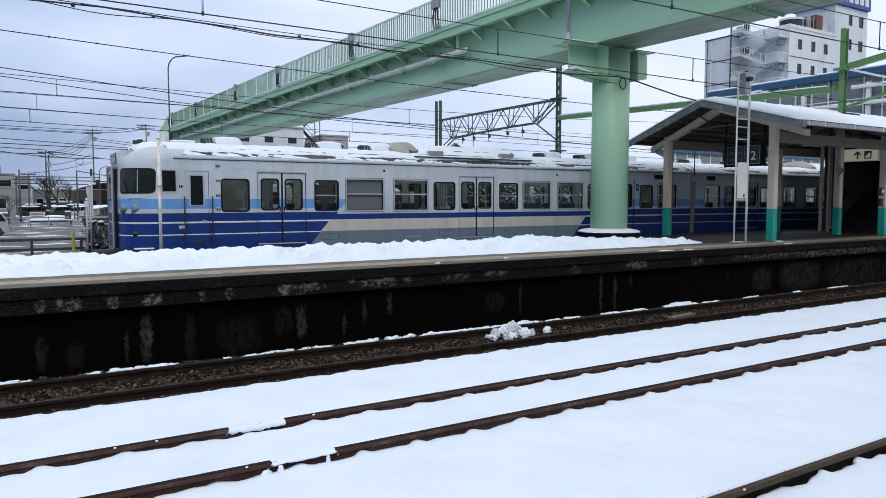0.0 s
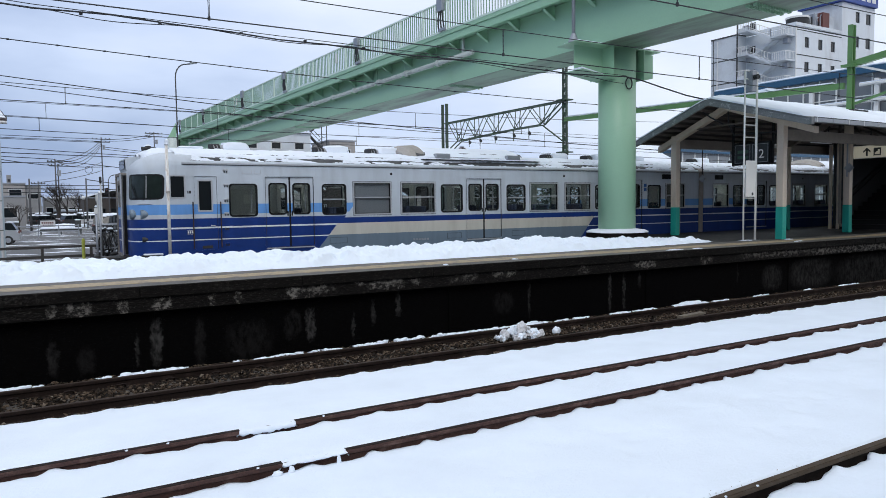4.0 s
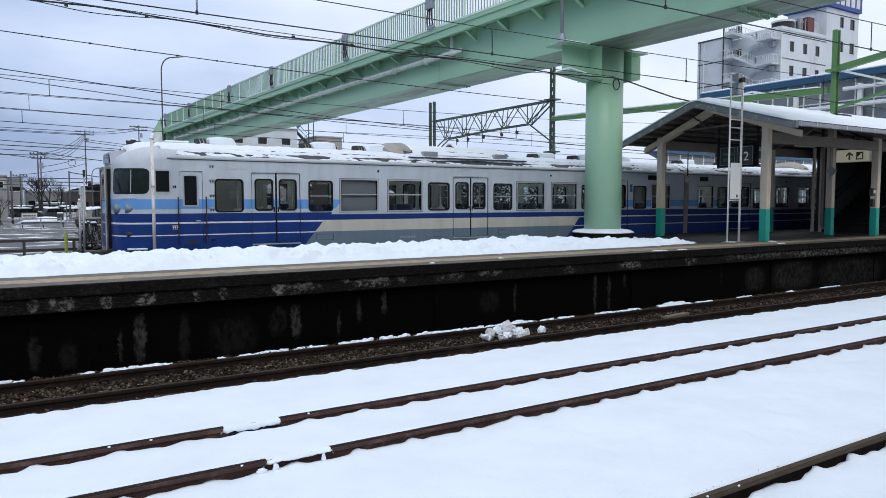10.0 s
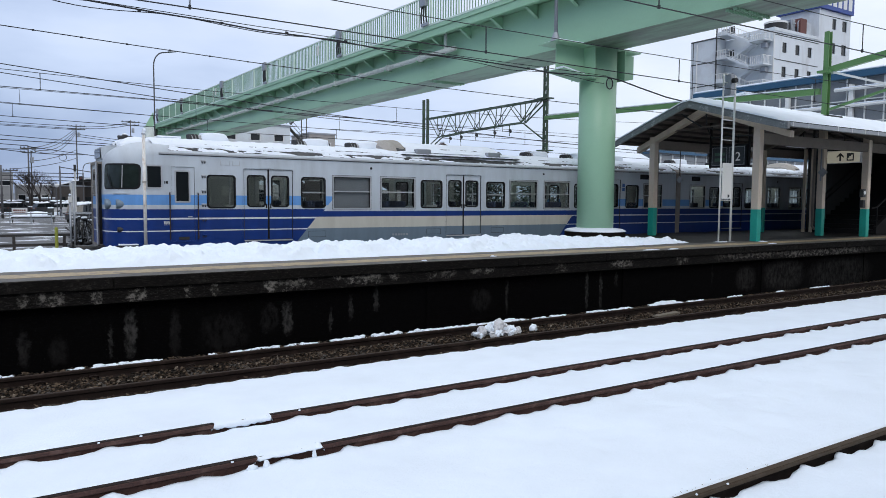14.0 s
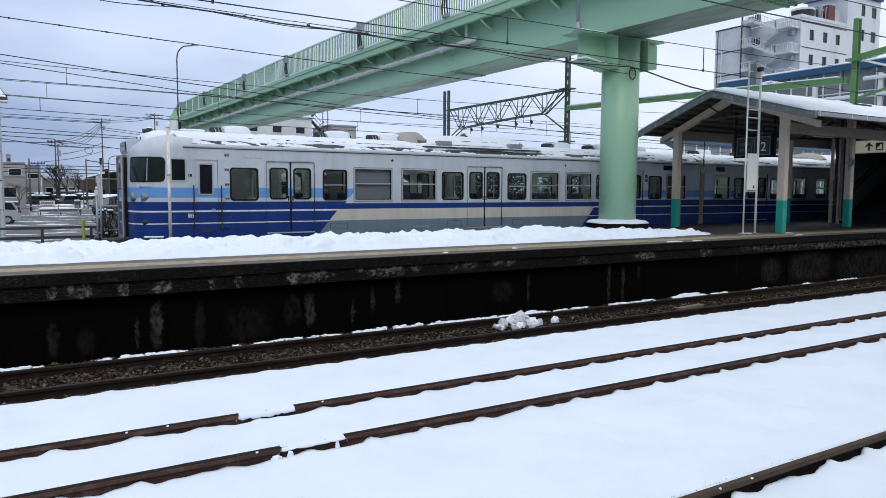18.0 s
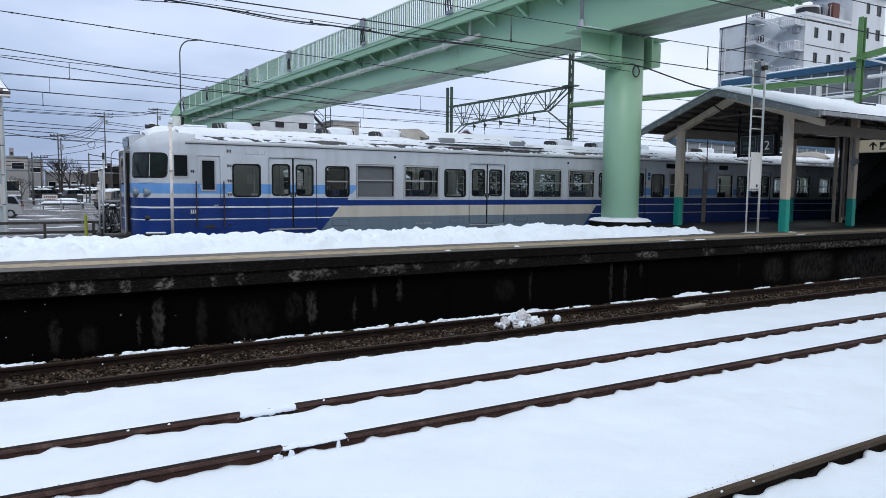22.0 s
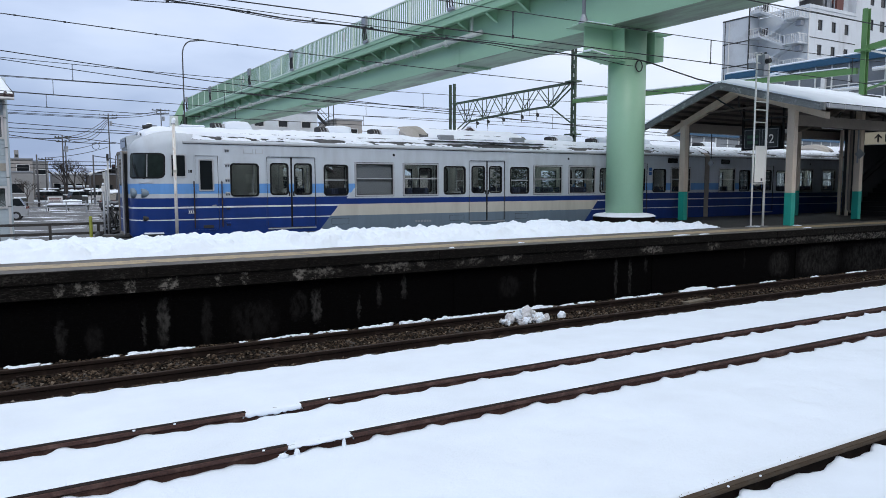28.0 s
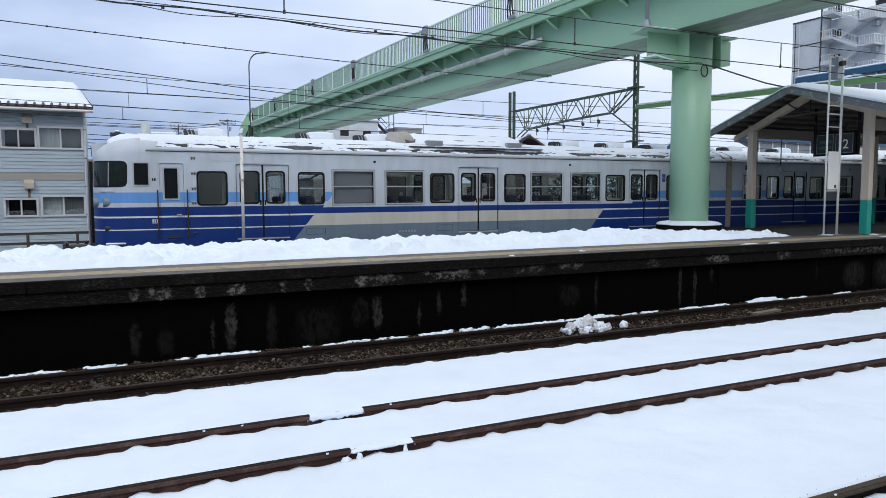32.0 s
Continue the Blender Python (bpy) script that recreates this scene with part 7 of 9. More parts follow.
SIGN_BLUE = surface("blue_sign_board", (0.02, 0.06, 0.28), 0.5, 0, 10, 0.05)
BROWN_RED = surface("rust_red_sheet", (0.16, 0.06, 0.05), 0.6, 0, 20, 0.15)


def facade_window(parent, x0, x1, z0, z1, y, wall_mat):
    w = part("window", ring(x0 - 0.06, x1 + 0.06, z0 - 0.06, z1 + 0.06, 0.02, 0.07, y - 0.05, y + 0.05), GALV, parent)
    part("pane", box(x0, x1, y + 0.02, y + 0.05, z0, z1), DARK_GLASS, w)
    part("sill", box(x0 - 0.1, x1 + 0.1, y - 0.14, y + 0.0, z0 - 0.14, z0 - 0.06), wall_mat, w)


def tall_building():
    b = thing("tall_building", (93.85, 60, -0.12), "white tiled multi-storey building with outside stairs and blue roof sign", "building")
    dz = 0.12
    cols, rows = (2.1, 5.35, 8.5), [24.92 - 3.42 * k for k in range(7)]
    holes = [(c, c + 1.05, r - 1.45 + dz, r + dz) for c in cols for r in rows]
    part("south_wall", wall_with_holes(0, 11.2, 0, 26.3 + dz, 0.0, 0.3, holes), WHITE_WALL, b)
    for c in cols:
        for r in rows:
            facade_window(b, c, c + 1.05, r - 1.45 + dz, r + dz, 0.12, WHITE_WALL)
    part("core", box(0.0, 11.2, 0.31, 14, 0, 26.2 + dz), PALE_WALL, b)
    for r in rows:
        part("floor_band", box(-0.03, 11.2, -0.03, 0.0, r + 0.8 + dz, r + 0.92 + dz), STEEL_DARK, b)
    part("parapet", box(-0.1, 11.3, -0.1, 0.25, 26.3 + dz, 26.75 + dz), WHITE_WALL, b)
    part("parapet", box(-0.1, 0.2, 0.25, 14, 26.3 + dz, 26.75 + dz), WHITE_WALL, b)
    t0, t1 = 11.2, 19.95
    thole = [(x, x + w, z - 1.6 + dz, z + dz) for x, w in ((14.8, 1.05), (17.6, 1.3)) for z in (30.0, 26.4, 22.6, 19.2)]
    part("tower_wall", wall_with_holes(t0, t1, 0, 31.0 + dz, 0.0, 0.3, thole), WHITE_WALL, b)
    for h in thole:
        facade_window(b, *h, 0.12, WHITE_WALL)
    part("tower_core", box(t0, t1, 0.31, 6.2, 0, 31.0 + dz), WHITE_WALL, b)
    sg = part("roof_sign", box(t0 - 0.6, t1 + 0.1, -0.4, 6.6, 31.05 + dz, 33.9 + dz), SIGN_BLUE, b, "blue roof sign with unreadable white marks")
    for i in range(5):
        part("sign_mark", box(12.6 + 1.45 * i, 13.6 + 1.45 * i, -0.43, -0.402, 31.6 + dz, 33.3 + dz), WHITE_PAINT, sg)
        part("sign_mark", box(t0 - 0.63, t0 - 0.602, 0.4 + 1.2 * i, 1.2 + 1.2 * i, 31.6 + dz, 33.3 + dz), WHITE_PAINT, sg)
    # plant on the lower roof
    dr = part("cooling_drum", tube([(3.7, 2.2, 26.4 + dz), (3.7, 2.2, 28.0 + dz)], 1.5, 28), LOUVRE, b)
    part("drum_rim", tube([(3.7, 2.2, 28.0 + dz), (3.7, 2.2, 28.25 + dz)], 1.6, 28), WHITE_PAINT, dr)
    for i in range(5):
        part("rooftop_unit", box(5.0 + 0.9 * i, 5.7 + 0.9 * i, 1.5 + 0.3 * (i % 2), 2.6, 26.4 + dz, 28.2 + 0.45 * (i % 3) + dz, 0.03), LOUVRE if i % 2 else GALV, b)
    for i in range(4):
        part("roof_pipe", tube([(5.3 + 0.85 * i, 1.3, 26.4 + dz), (5.3 + 0.85 * i, 1.3, 28.3 + 0.5 * (i % 2) + dz), (5.9 + 0.85 * i, 1.5, 28.6 + 0.5 * (i % 2) + dz)], 0.09, 6), GALV, b)
    part("roof_shed", box(8.4, 10.0, 1.2, 3.0, 26.4 + dz, 29.4 + dz), BROWN_RED, b)
    part("roof_shed", box(10.0, 11.2, 1.2, 3.0, 26.4 + dz, 29.0 + dz), PALE_WALL, b)
    # west wing and open stair
    part("west_wing", box(-2.05, 0.0, 7.85, 12.35, 0, 26.3 + dz), PALE_WALL, b)
    for z in (22.9, 19.5, 16.1):
        part("wing_joint", box(-2.08, -2.05, 7.9, 12.3, z + dz, z + 0.16 + dz), STEEL_DARK, b)
    part("wing_pipe", tube([(-2.15, 11.2, 2), (-2.15, 11.2, 26 + dz)], 0.09, 6), WHITE_PAINT, b)
    for k in range(7):
        z = 25.0 - 3.42 * k + dz
        part("landing", box(-2.2, 0, 0.1, 2.4, z - 0.2, z), PALE_WALL, b)
        part("landing", box(-2.2, 0, 5.9, 7.85, z + 1.55, z + 1.75), PALE_WALL, b)
        for (ya, za), (yb, zb) in (((2.4, z), (5.9, z + 1.75)),):
            fl = part("stair_flight", prism([(ya, za - 0.35), (ya, za), (yb, zb), (yb, zb - 0.35)], "x", -2.2, -1.15), PALE_WALL, b)
            for dzr in (0.25, 1.1):
                part("stair_rail", bar((-2.22, ya, za + dzr), (-2.22, yb, zb + dzr), 0.07, 0.07), WHITE_PAINT, fl)
            for q in range(9):
                part("baluster", bar((-2.22, ya + (yb - ya) * q / 8, za + (zb - za) * q / 8), (-2.22, ya + (yb - ya) * q / 8, za + (zb - za) * q / 8 + 1.1), 0.05, 0.05), WHITE_PAINT, fl)
        part("stair_flight", prism([(2.4, z - 0.35), (2.4, z), (5.9, z - 1.67), (5.9, z - 2.0)], "x", -1.1, 0), PALE_WALL, b)
        for ya, yb, zq in ((0.1, 2.4, z), (5.9, 7.8, z + 1.75)):
            bl = part("balustrade", bar((-2.22, ya, zq + 1.1), (-2.22, yb, zq + 1.1), 0.08, 0.08), WHITE_PAINT, b)
            for q in range(8):
                part("baluster", bar((-2.22, ya + (yb - ya) * q / 7, zq), (-2.22, ya + (yb - ya) * q / 7, zq + 1.1), 0.05, 0.05), WHITE_PAINT, bl)
        bl = part("balustrade", bar((-2.22, 0.12, z + 1.1), (0, 0.12, z + 1.1), 0.08, 0.08), WHITE_PAINT, b)
        for q in range(8):
            part("baluster", bar((-2.2 + 2.2 * q / 7, 0.12, z), (-2.2 + 2.2 * q / 7, 0.12, z + 1.1), 0.05, 0.05), WHITE_PAINT, bl)
        part("door", box(-0.06, 0.0, 6.3, 7.2, z + 1.75, z + 3.1), STEEL_DARK, b)
        part("landing_parapet", box(-2.2, -2.1, 6.0, 7.8, z + 1.75, z + 2.1), PALE_WALL, b)
        part("air_unit", box(-1.1, -0.3, 0.5, 1.3, z - 1.1, z - 0.4, 0.03), GALV, b)
        part("air_unit", box(-1.8, -1.2, 6.4, 7.2, z + 1.75, z + 2.5, 0.03), GALV, b)
    part("wing_edge", box(-2.1, -2.05, 11.9, 12.0, 0, 26.3 + dz), STEEL_DARK, b)
    part("wing_cap", box(-2.12, 0.0, 7.85, 12.4, 26.3 + dz, 26.5 + dz), STEEL_DARK, b)
    part("stair_post", box(-2.25, -2.1, 7.7, 7.85, 0, 28.2 + dz), STEEL_DARK, b)
    part("drain_pipe", tube([(-0.12, -0.1, 1), (-0.12, -0.1, 26 + dz)], 0.1, 6), WHITE_PAINT, b)
    part("link_block", box(8.0, 12.0, -1.5, 0.0, 0, 12.0), PALE_WALL, b)


tall_building()

# ---- town beyond the train ----
GZ = -0.12
SIDING = surface("blue_grey_siding", (0.43, 0.51, 0.56), 0.55, 0, 25, 0.05, (0.31, 0.36, 0.39), 1.2, (0.5, 0.75), 0.06, 0.002, (1, 1, 1), (0.5, 1, 2.0), 0.05)
BEIGE_BAND = surface("beige_board", (0.37, 0.345, 0.30), 0.6, 0, 20, 0.06)
BEIGE_VENT = surface("beige_vent_hood", (0.50, 0.45, 0.36), 0.6, 0, 20, 0.06)
SIDING_RUST = surface("rust_stain", (0.16, 0.12, 0.09), 0.7, 0, 20, 0.2)
ALU = surface("white_aluminium", (0.62, 0.62, 0.62), 0.4, 0.1, 30, 0.04)
TILE_BROWN = surface("brown_roof_tile", (0.05, 0.03, 0.03), 0.5, 0, 20, 0.15)
CURTAIN = surface("pale_curtain", (0.62, 0.64, 0.64), 0.8, 0, 30, 0.08, (0.45, 0.46, 0.46), 5.0, (0.45, 0.6), 0.1, 0.004, (1, 1, 1), (6, 1, 0.2))
CURTAIN_DARK = surface("grey_net_curtain", (0.19, 0.205, 0.21), 0.8, 0, 30, 0.08, (0.13, 0.14, 0.145), 5.0, (0.45, 0.6), 0.1, 0.004, (1, 1, 1), (6, 1, 0.2))
FENCE = surface("brown_steel_fence", (0.045, 0.042, 0.04), 0.6, 0.1, 40, 0.15, (0.08, 0.06, 0.05), 3.0, (0.55, 0.75))
POLE_GREY = surface("concrete_pole", (0.085, 0.085, 0.09), 0.75, 0, 30, 0.12)
BARK = surface("dark_bark", (0.05, 0.042, 0.038), 0.9, 0, 40, 0.25)
RUBBER = surface("tyre_rubber", (0.02, 0.02, 0.02), 0.8, 0, 40, 0.1)


def house():
    h = thing("house", (-0.45, 30.0, GZ), "two-storey house with blue-grey siding and snow on its tiled roof", "house")
    W, top = 13.0, 5.4 - GZ
    wins = [(-1.53, -0.13, 3.90, 4.65), (-2.72, -1.65, 3.9, 4.55), (-1.52, -0.13, 1.42, 2.12), (-2.70, -1.69, 1.42, 2.02), (-6.0, -4.4, 3.9, 4.65), (-6.0, -4.4, 1.42, 2.12)]
    wins = [(a, b, c - GZ, d - GZ) for a, b, c, d in wins]
    part("front_wall", wall_with_holes(-W, 0, 0, top, 0.0, 0.2, wins), SIDING, h)
    part("side_wall", prism([(0.2, 0), (5.5, 0), (5.5, 5.95 - GZ), (3.7, 6.5 - GZ), (0.2, top)], "x", -0.2, 0.0), SIDING, h)
    part("rear_wall", box(-W, -0.2, 5.3, 5.5, 0, 5.9 - GZ), SIDING, h)
    # Solid near-black block stands in for the darkness of unlit rooms.
    part("dark_room_fill", box(-W, -0.2, 2.2, 5.3, 0, top - 0.1), STAIR_DARK, h)
    z = 0.0
    while z < top - 0.1:
        z1 = min(top, z + 0.13)
        if not 2.73 - GZ < z < 2.98 - GZ:
            spans, x = [], -W
            for a, b, c, d in sorted(wins):
                if c - 0.03 < z1 and z < d + 0.03:
                    spans.append((x, a - 0.04))
                    x = b + 0.04
            spans.append((x, 0.02))
            for a, b in spans:
                if b - a > 0.05:
                    part("siding_board", prism([(-0.030, z + 0.010), (-0.012, z1), (0.0, z1), (0.0, z + 0.010)], "x", a, b), SIDING, h)
        z = z1
    part("band", box(-W, 0.02, -0.04, 0.0, 2.72 - GZ, 2.99 - GZ), BEIGE_BAND, h, "beige board between the storeys")
    for a, b, c, d in wins:
        w = part("window", ring(a - 0.05, b + 0.05, c - 0.05, d + 0.05, 0.01, 0.07, -0.07, 0.12), ALU, h, "sliding window in a white frame")
        m = (a + b) / 2
        part("meeting_rail", box(m - 0.025, m + 0.025, -0.03, 0.05, c, d), ALU, w)
        for p, q, y in ((a, m, 0.03), (m, b, 0.05)):
            pane(p, q, c, d, y, w)
        part("curtain", box(a, m if b - a > 1.2 else a + 0.1, 0.16, 0.18, c, d), CURTAIN, w)
        if b - a > 1.2:
            part("curtain", box(m, b, 0.16, 0.18, c, d), CURTAIN_DARK, w, "grey net curtain")
    for x, z in ((-1.87, 4.95), (-1.91, 2.58)):
        part("vent_hood", prism([(-0.02, z - GZ - 0.17), (-0.2, z - GZ - 0.17), (-0.2, z - GZ + 0.02), (-0.02, z - GZ + 0.17)], "x", x - 0.16, x + 0.16), BEIGE_VENT, h)
        part("rust_run", box(x - 0.05, x + 0.03, -0.045, -0.036, z - GZ - 0.5, z - GZ - 0.18), SIDING_RUST, h)
    dp = part("downpipe", tube([(-0.03, -0.1, 0.1), (-0.03, -0.1, top - 0.12), (-0.06, -0.22, top)], [0.045, 0.045, 0.065], 8), ALU, h)
    for k in range(5):
        part("pipe_clip", box(-0.085, 0.025, -0.15, -0.03, 0.5 + 1.05 * k, 0.53 + 1.05 * k), STEEL_DARK, dp)
    rf = bmesh.new()
    bm_prism(rf, [(-0.55, 5.36 - GZ), (3.7, 6.70 - GZ), (5.6, 6.10 - GZ), (5.6, 5.96 - GZ), (3.7, 6.56 - GZ), (-0.55, 5.22 - GZ)], "x", -W - 0.3, 0.28)
    for v in rf.verts:
        if 3 < v.co.y < 4 and v.co.x > 0:
            v.co.x = -0.30
    part("roof", rf, TILE_BROWN, h, "brown tiled roof")
    part("gutter", tube([(-W - 0.3, -0.62, 5.24 - GZ), (0.3, -0.62, 5.24 - GZ)], 0.055, 8), ALU, h)
    for k in range(50):
        x = -W - 0.2 + 0.27 * k
        part("eave_tile", tube([(x, -0.6, 5.355 - GZ), (x, -0.25, 5.50 - GZ)], 0.055, 8), TILE_BROWN, h)
    def sh(x, y):
        ridge = 6.70 - GZ - abs(y - 3.7) * 0.315
        x -= 0.0
        e = min(1, (y + 0.42) / 0.35, (0.28 - x) / 0.12)
        return ridge + 0.03 + 0.15 * max(0, e) ** 0.5 * (1 + 0.2 * fbm(x, y, 2))
    sn = grid_sheet(steps(-W - 0.3, 0.28, 60), steps(-0.42, 5.5, 24), sh)
    for v in sn.verts:
        if v.co.x > -1.2:
            v.co.x -= 0.58 * (1 - abs(v.co.y - 3.7) / 4.2) * (v.co.x + 1.2) / 1.48
    part("roof_snow", sn, SNOW_ROOF, h, "thick snow on the roof", True)


house()


def fence():
    f = thing("fence", (-12, 25.1, GZ), "dark steel two-rail fence", "fence")
    for z in (1.12, 0.82, 0.4):
        part("fence_rail", box(0, 14.3, -0.03, 0.03, z - 0.05, z + 0.03), FENCE, f)
    for i in range(11):
        part("fence_post", box(0.35 + 1.36 * i, 0.43 + 1.36 * i, -0.04, 0.04, 0, 1.15), FENCE, f)
    b = thing("bollard", (1.76, 24.9, GZ), "yellow-green marker post beside the fence", "bollard")
    part("post", tube([(0, 0, 0), (0, 0, 1.32), (0, 0, 1.36)], [0.05, 0.05, 0.03], 10), surface("lime_paint", (0.33, 0.36, 0.06), 0.5, 0, 20, 0.1), b)


fence()


def white_pole():
    p = thing("marker_pole", (2.95, 16.9, ZP), "slim white pole with a rust-streaked top on the platform", "pole")
    part("shaft", tube([(0, 0, 0), (0, 0, 2.56)], 0.036, 12), surface("streaked_white_paint", (0.76, 0.74, 0.70), 0.5, 0, 20, 0.06, (0.45, 0.29, 0.19), 3.0, (0.53, 0.66), 0.08, 0.002, (1, 1, 1), (3, 3, 0.8)), p, "", True)
    part("clamp", tube([(0, 0, 1.48), (0, 0, 1.53)], 0.048, 12), BEIGE_BAND, p)
    part("cap", tube([(0, 0, 2.56), (0, 0, 2.62)], [0.048, 0.03], 12), GALV, p)
    part("snow_tuft", tube([(0, 0, 2.58), (0.01, 0, 2.66), (0.03, 0, 2.70)], [0.042, 0.045, 0.015], 10), SNOW_ROOF, p)


white_pole()


def slim_posts():
    p = thing("slim_post_pair", (2.17, 25.0, GZ), "two slim grey posts standing side by side at the fence", "post")
    for x, h in ((0.0, 2.35), (0.11, 2.8)):
        post = part("post", tube([(x, 0, 0), (x, 0, h)], 0.034, 10), GALV, p, "", True)
        part("cap", tube([(x, 0, h), (x, 0, h + 0.05)], [0.045, 0.02], 10), SNOW_ROOF, post)
    part("reflector", box(-0.06, 0.045, -0.05, -0.035, 2.12, 2.3, 0.01), WHITE_PAINT, p, "pale plate on the shorter post")


slim_posts()


def bicycle(x, y, rz, col, up=0.0):
    b = thing("bicycle", (x, y, GZ + up), "dark city bicycle parked in a cluster", "bicycle", "parked bicycles", rz=rz)
    for wx in (-0.52, 0.52):
        w = part("wheel", tube([(wx + 0.33 * math.cos(a), 0, 0.34 + 0.33 * math.sin(a)) for a in steps(0, 2 * math.pi, 20)], 0.02, 6), RUBBER, b)
        bm = bmesh.new()
        for k in range(6):
            a = math.pi * k / 6
            bm_bar(bm, (wx - 0.32 * math.cos(a), 0, 0.34 - 0.32 * math.sin(a)), (wx + 0.32 * math.cos(a), 0, 0.34 + 0.32 * math.sin(a)), 0.008, 0.008)
        part("spokes", bm, GALV, w)
    bm = bmesh.new()
    for p, q in (((-0.52, 0.34), (-0.05, 0.32)), ((-0.05, 0.32), (-0.2, 0.8)), ((-0.52, 0.34), (-0.18, 0.7)), ((-0.05, 0.32), (0.42, 0.72)), ((-0.16, 0.6), (0.4, 0.8)), ((0.52, 0.34), (0.38, 0.98))):
        bm_tube(bm, [(p[0], 0, p[1]), (q[0], 0, q[1])], 0.018, 6)
    part("frame", bm, col, b)
    part("handlebar", tube([(0.25, -0.28, 1.02), (0.38, -0.1, 1.02), (0.38, 0.1, 1.02), (0.25, 0.28, 1.02)], 0.015, 6), GALV, b)
    part("saddle", box(-0.33, -0.1, -0.08, 0.08, 0.8, 0.88, 0.03), BLACK, b)
    bk = bmesh.new()
    for z in (0.74, 0.84, 0.96):
        bm_tube(bk, [(0.45, -0.17, z), (0.75, -0.17, z), (0.75, 0.17, z), (0.45, 0.17, z), (0.45, -0.17, z)], 0.01, 5)
    part("basket", bk, LOUVRE, b)
    part("snow", box(-0.32, -0.11, -0.07, 0.07, 0.88, 0.93, 0.02), SNOW_ROOF, b)


for i, (x, y, r) in enumerate(((2.28, 25.6, 80), (2.44, 25.3, 97), (2.6, 25.8, 70), (2.76, 25.35, 101), (2.92, 25.7, 85), (3.08, 25.4, 62), (3.2, 26.3, 110), (2.5, 26.9, 75), (2.95, 26.8, 95), (2.7, 24.6, 120), (3.3, 25.2, 60))):
    bicycle(x, y, r, (LOUVRE, BLACK, GALV, BLACK)[i % 4])
    if i in (0, 1, 2, 3, 4, 5, 7, 8):
        bicycle(x + 0.06, y - 0.1, r + 7, (BLACK, LOUVRE, GALV)[i % 3], 0.74)


def bicycle_rack():
    r = thing("bicycle_rack", (2.0, 25.6, GZ), "dark steel two-tier bicycle rack crowded with bicycles", "bicycle rack")
    for x in (0.15, 0.75, 1.35):
        for y in (-0.7, 0.7):
            part("post", box(x - 0.025, x + 0.025, y - 0.025, y + 0.025, 0, 0.74), LOUVRE, r)
    for y in (-0.7, 0.0, 0.7):
        part("cross_rail", box(0.1, 1.4, y - 0.03, y + 0.03, 0.70, 0.74), LOUVRE, r)
    for k in range(8):
        part("channel", box(0.22 + 0.15 * k, 0.27 + 0.15 * k, -0.9, 0.9, 0.742, 0.76), LOUVRE, r)


bicycle_rack()


def utility_pole(x, y, h, label, arms=2, r=0.17, wide=1.0):
    p = thing("utility_pole", (x, y, GZ), label, "utility pole", "street poles")
    part("shaft", tube([(0, 0, 0), (0, 0, h)], [r, r * 0.62], 10), POLE_GREY, p, "", True)
    for k in range(arms):
        z = h - 0.35 - 0.55 * k
        a = part("cross_arm", box((-0.95 + 0.2 * k) * wide, (0.95 - 0.1 * k) * wide, -0.07, 0.07, z - 0.07, z + 0.07), STEEL_DARK, p)
        for s in (-0.85, -0.45, 0.45, 0.85):
            part("insulator", tube([(s * wide, 0, z + 0.05), (s * wide, 0, z + 0.22)], [0.06, 0.09], 8), STEEL_DARK, a)
    if arms > 1:
        part("transformer", tube([(0.42, 0, h - 2.3), (0.42, 0, h - 1.5)], 0.24, 12), GALV, p)
        part("arm_stay", bar((0.0, 0, h - 1.2), (0.8, 0, h - 0.4), 0.04, 0.04), GALV, p)
    return p


utility_pole(14.45, 150.0, 15.9, "tall concrete utility pole with cross arms and cables", 2, 0.15, 1.7)
utility_pole(23.3, 146.0, 16.9, "tall concrete utility pole with cross arms and cables", 2, 0.15, 1.7)
utility_pole(4.87, 112.0, 9.2, "concrete utility pole with cross arms", 2, 0.13)
utility_pole(5.22, 112.3, 8.6, "plain concrete pole standing beside another", 0, 0.11)
utility_pole(1.3, 88.0, 5.6, "plain concrete pole beside the car park", 0, 0.12)
utility_pole(7.3, 95.0, 5.95, "plain concrete pole beside the car park", 0, 0.12)
utility_pole(2.93, 121.0, 6.45, "concrete utility pole with a cross arm", 1, 0.12)


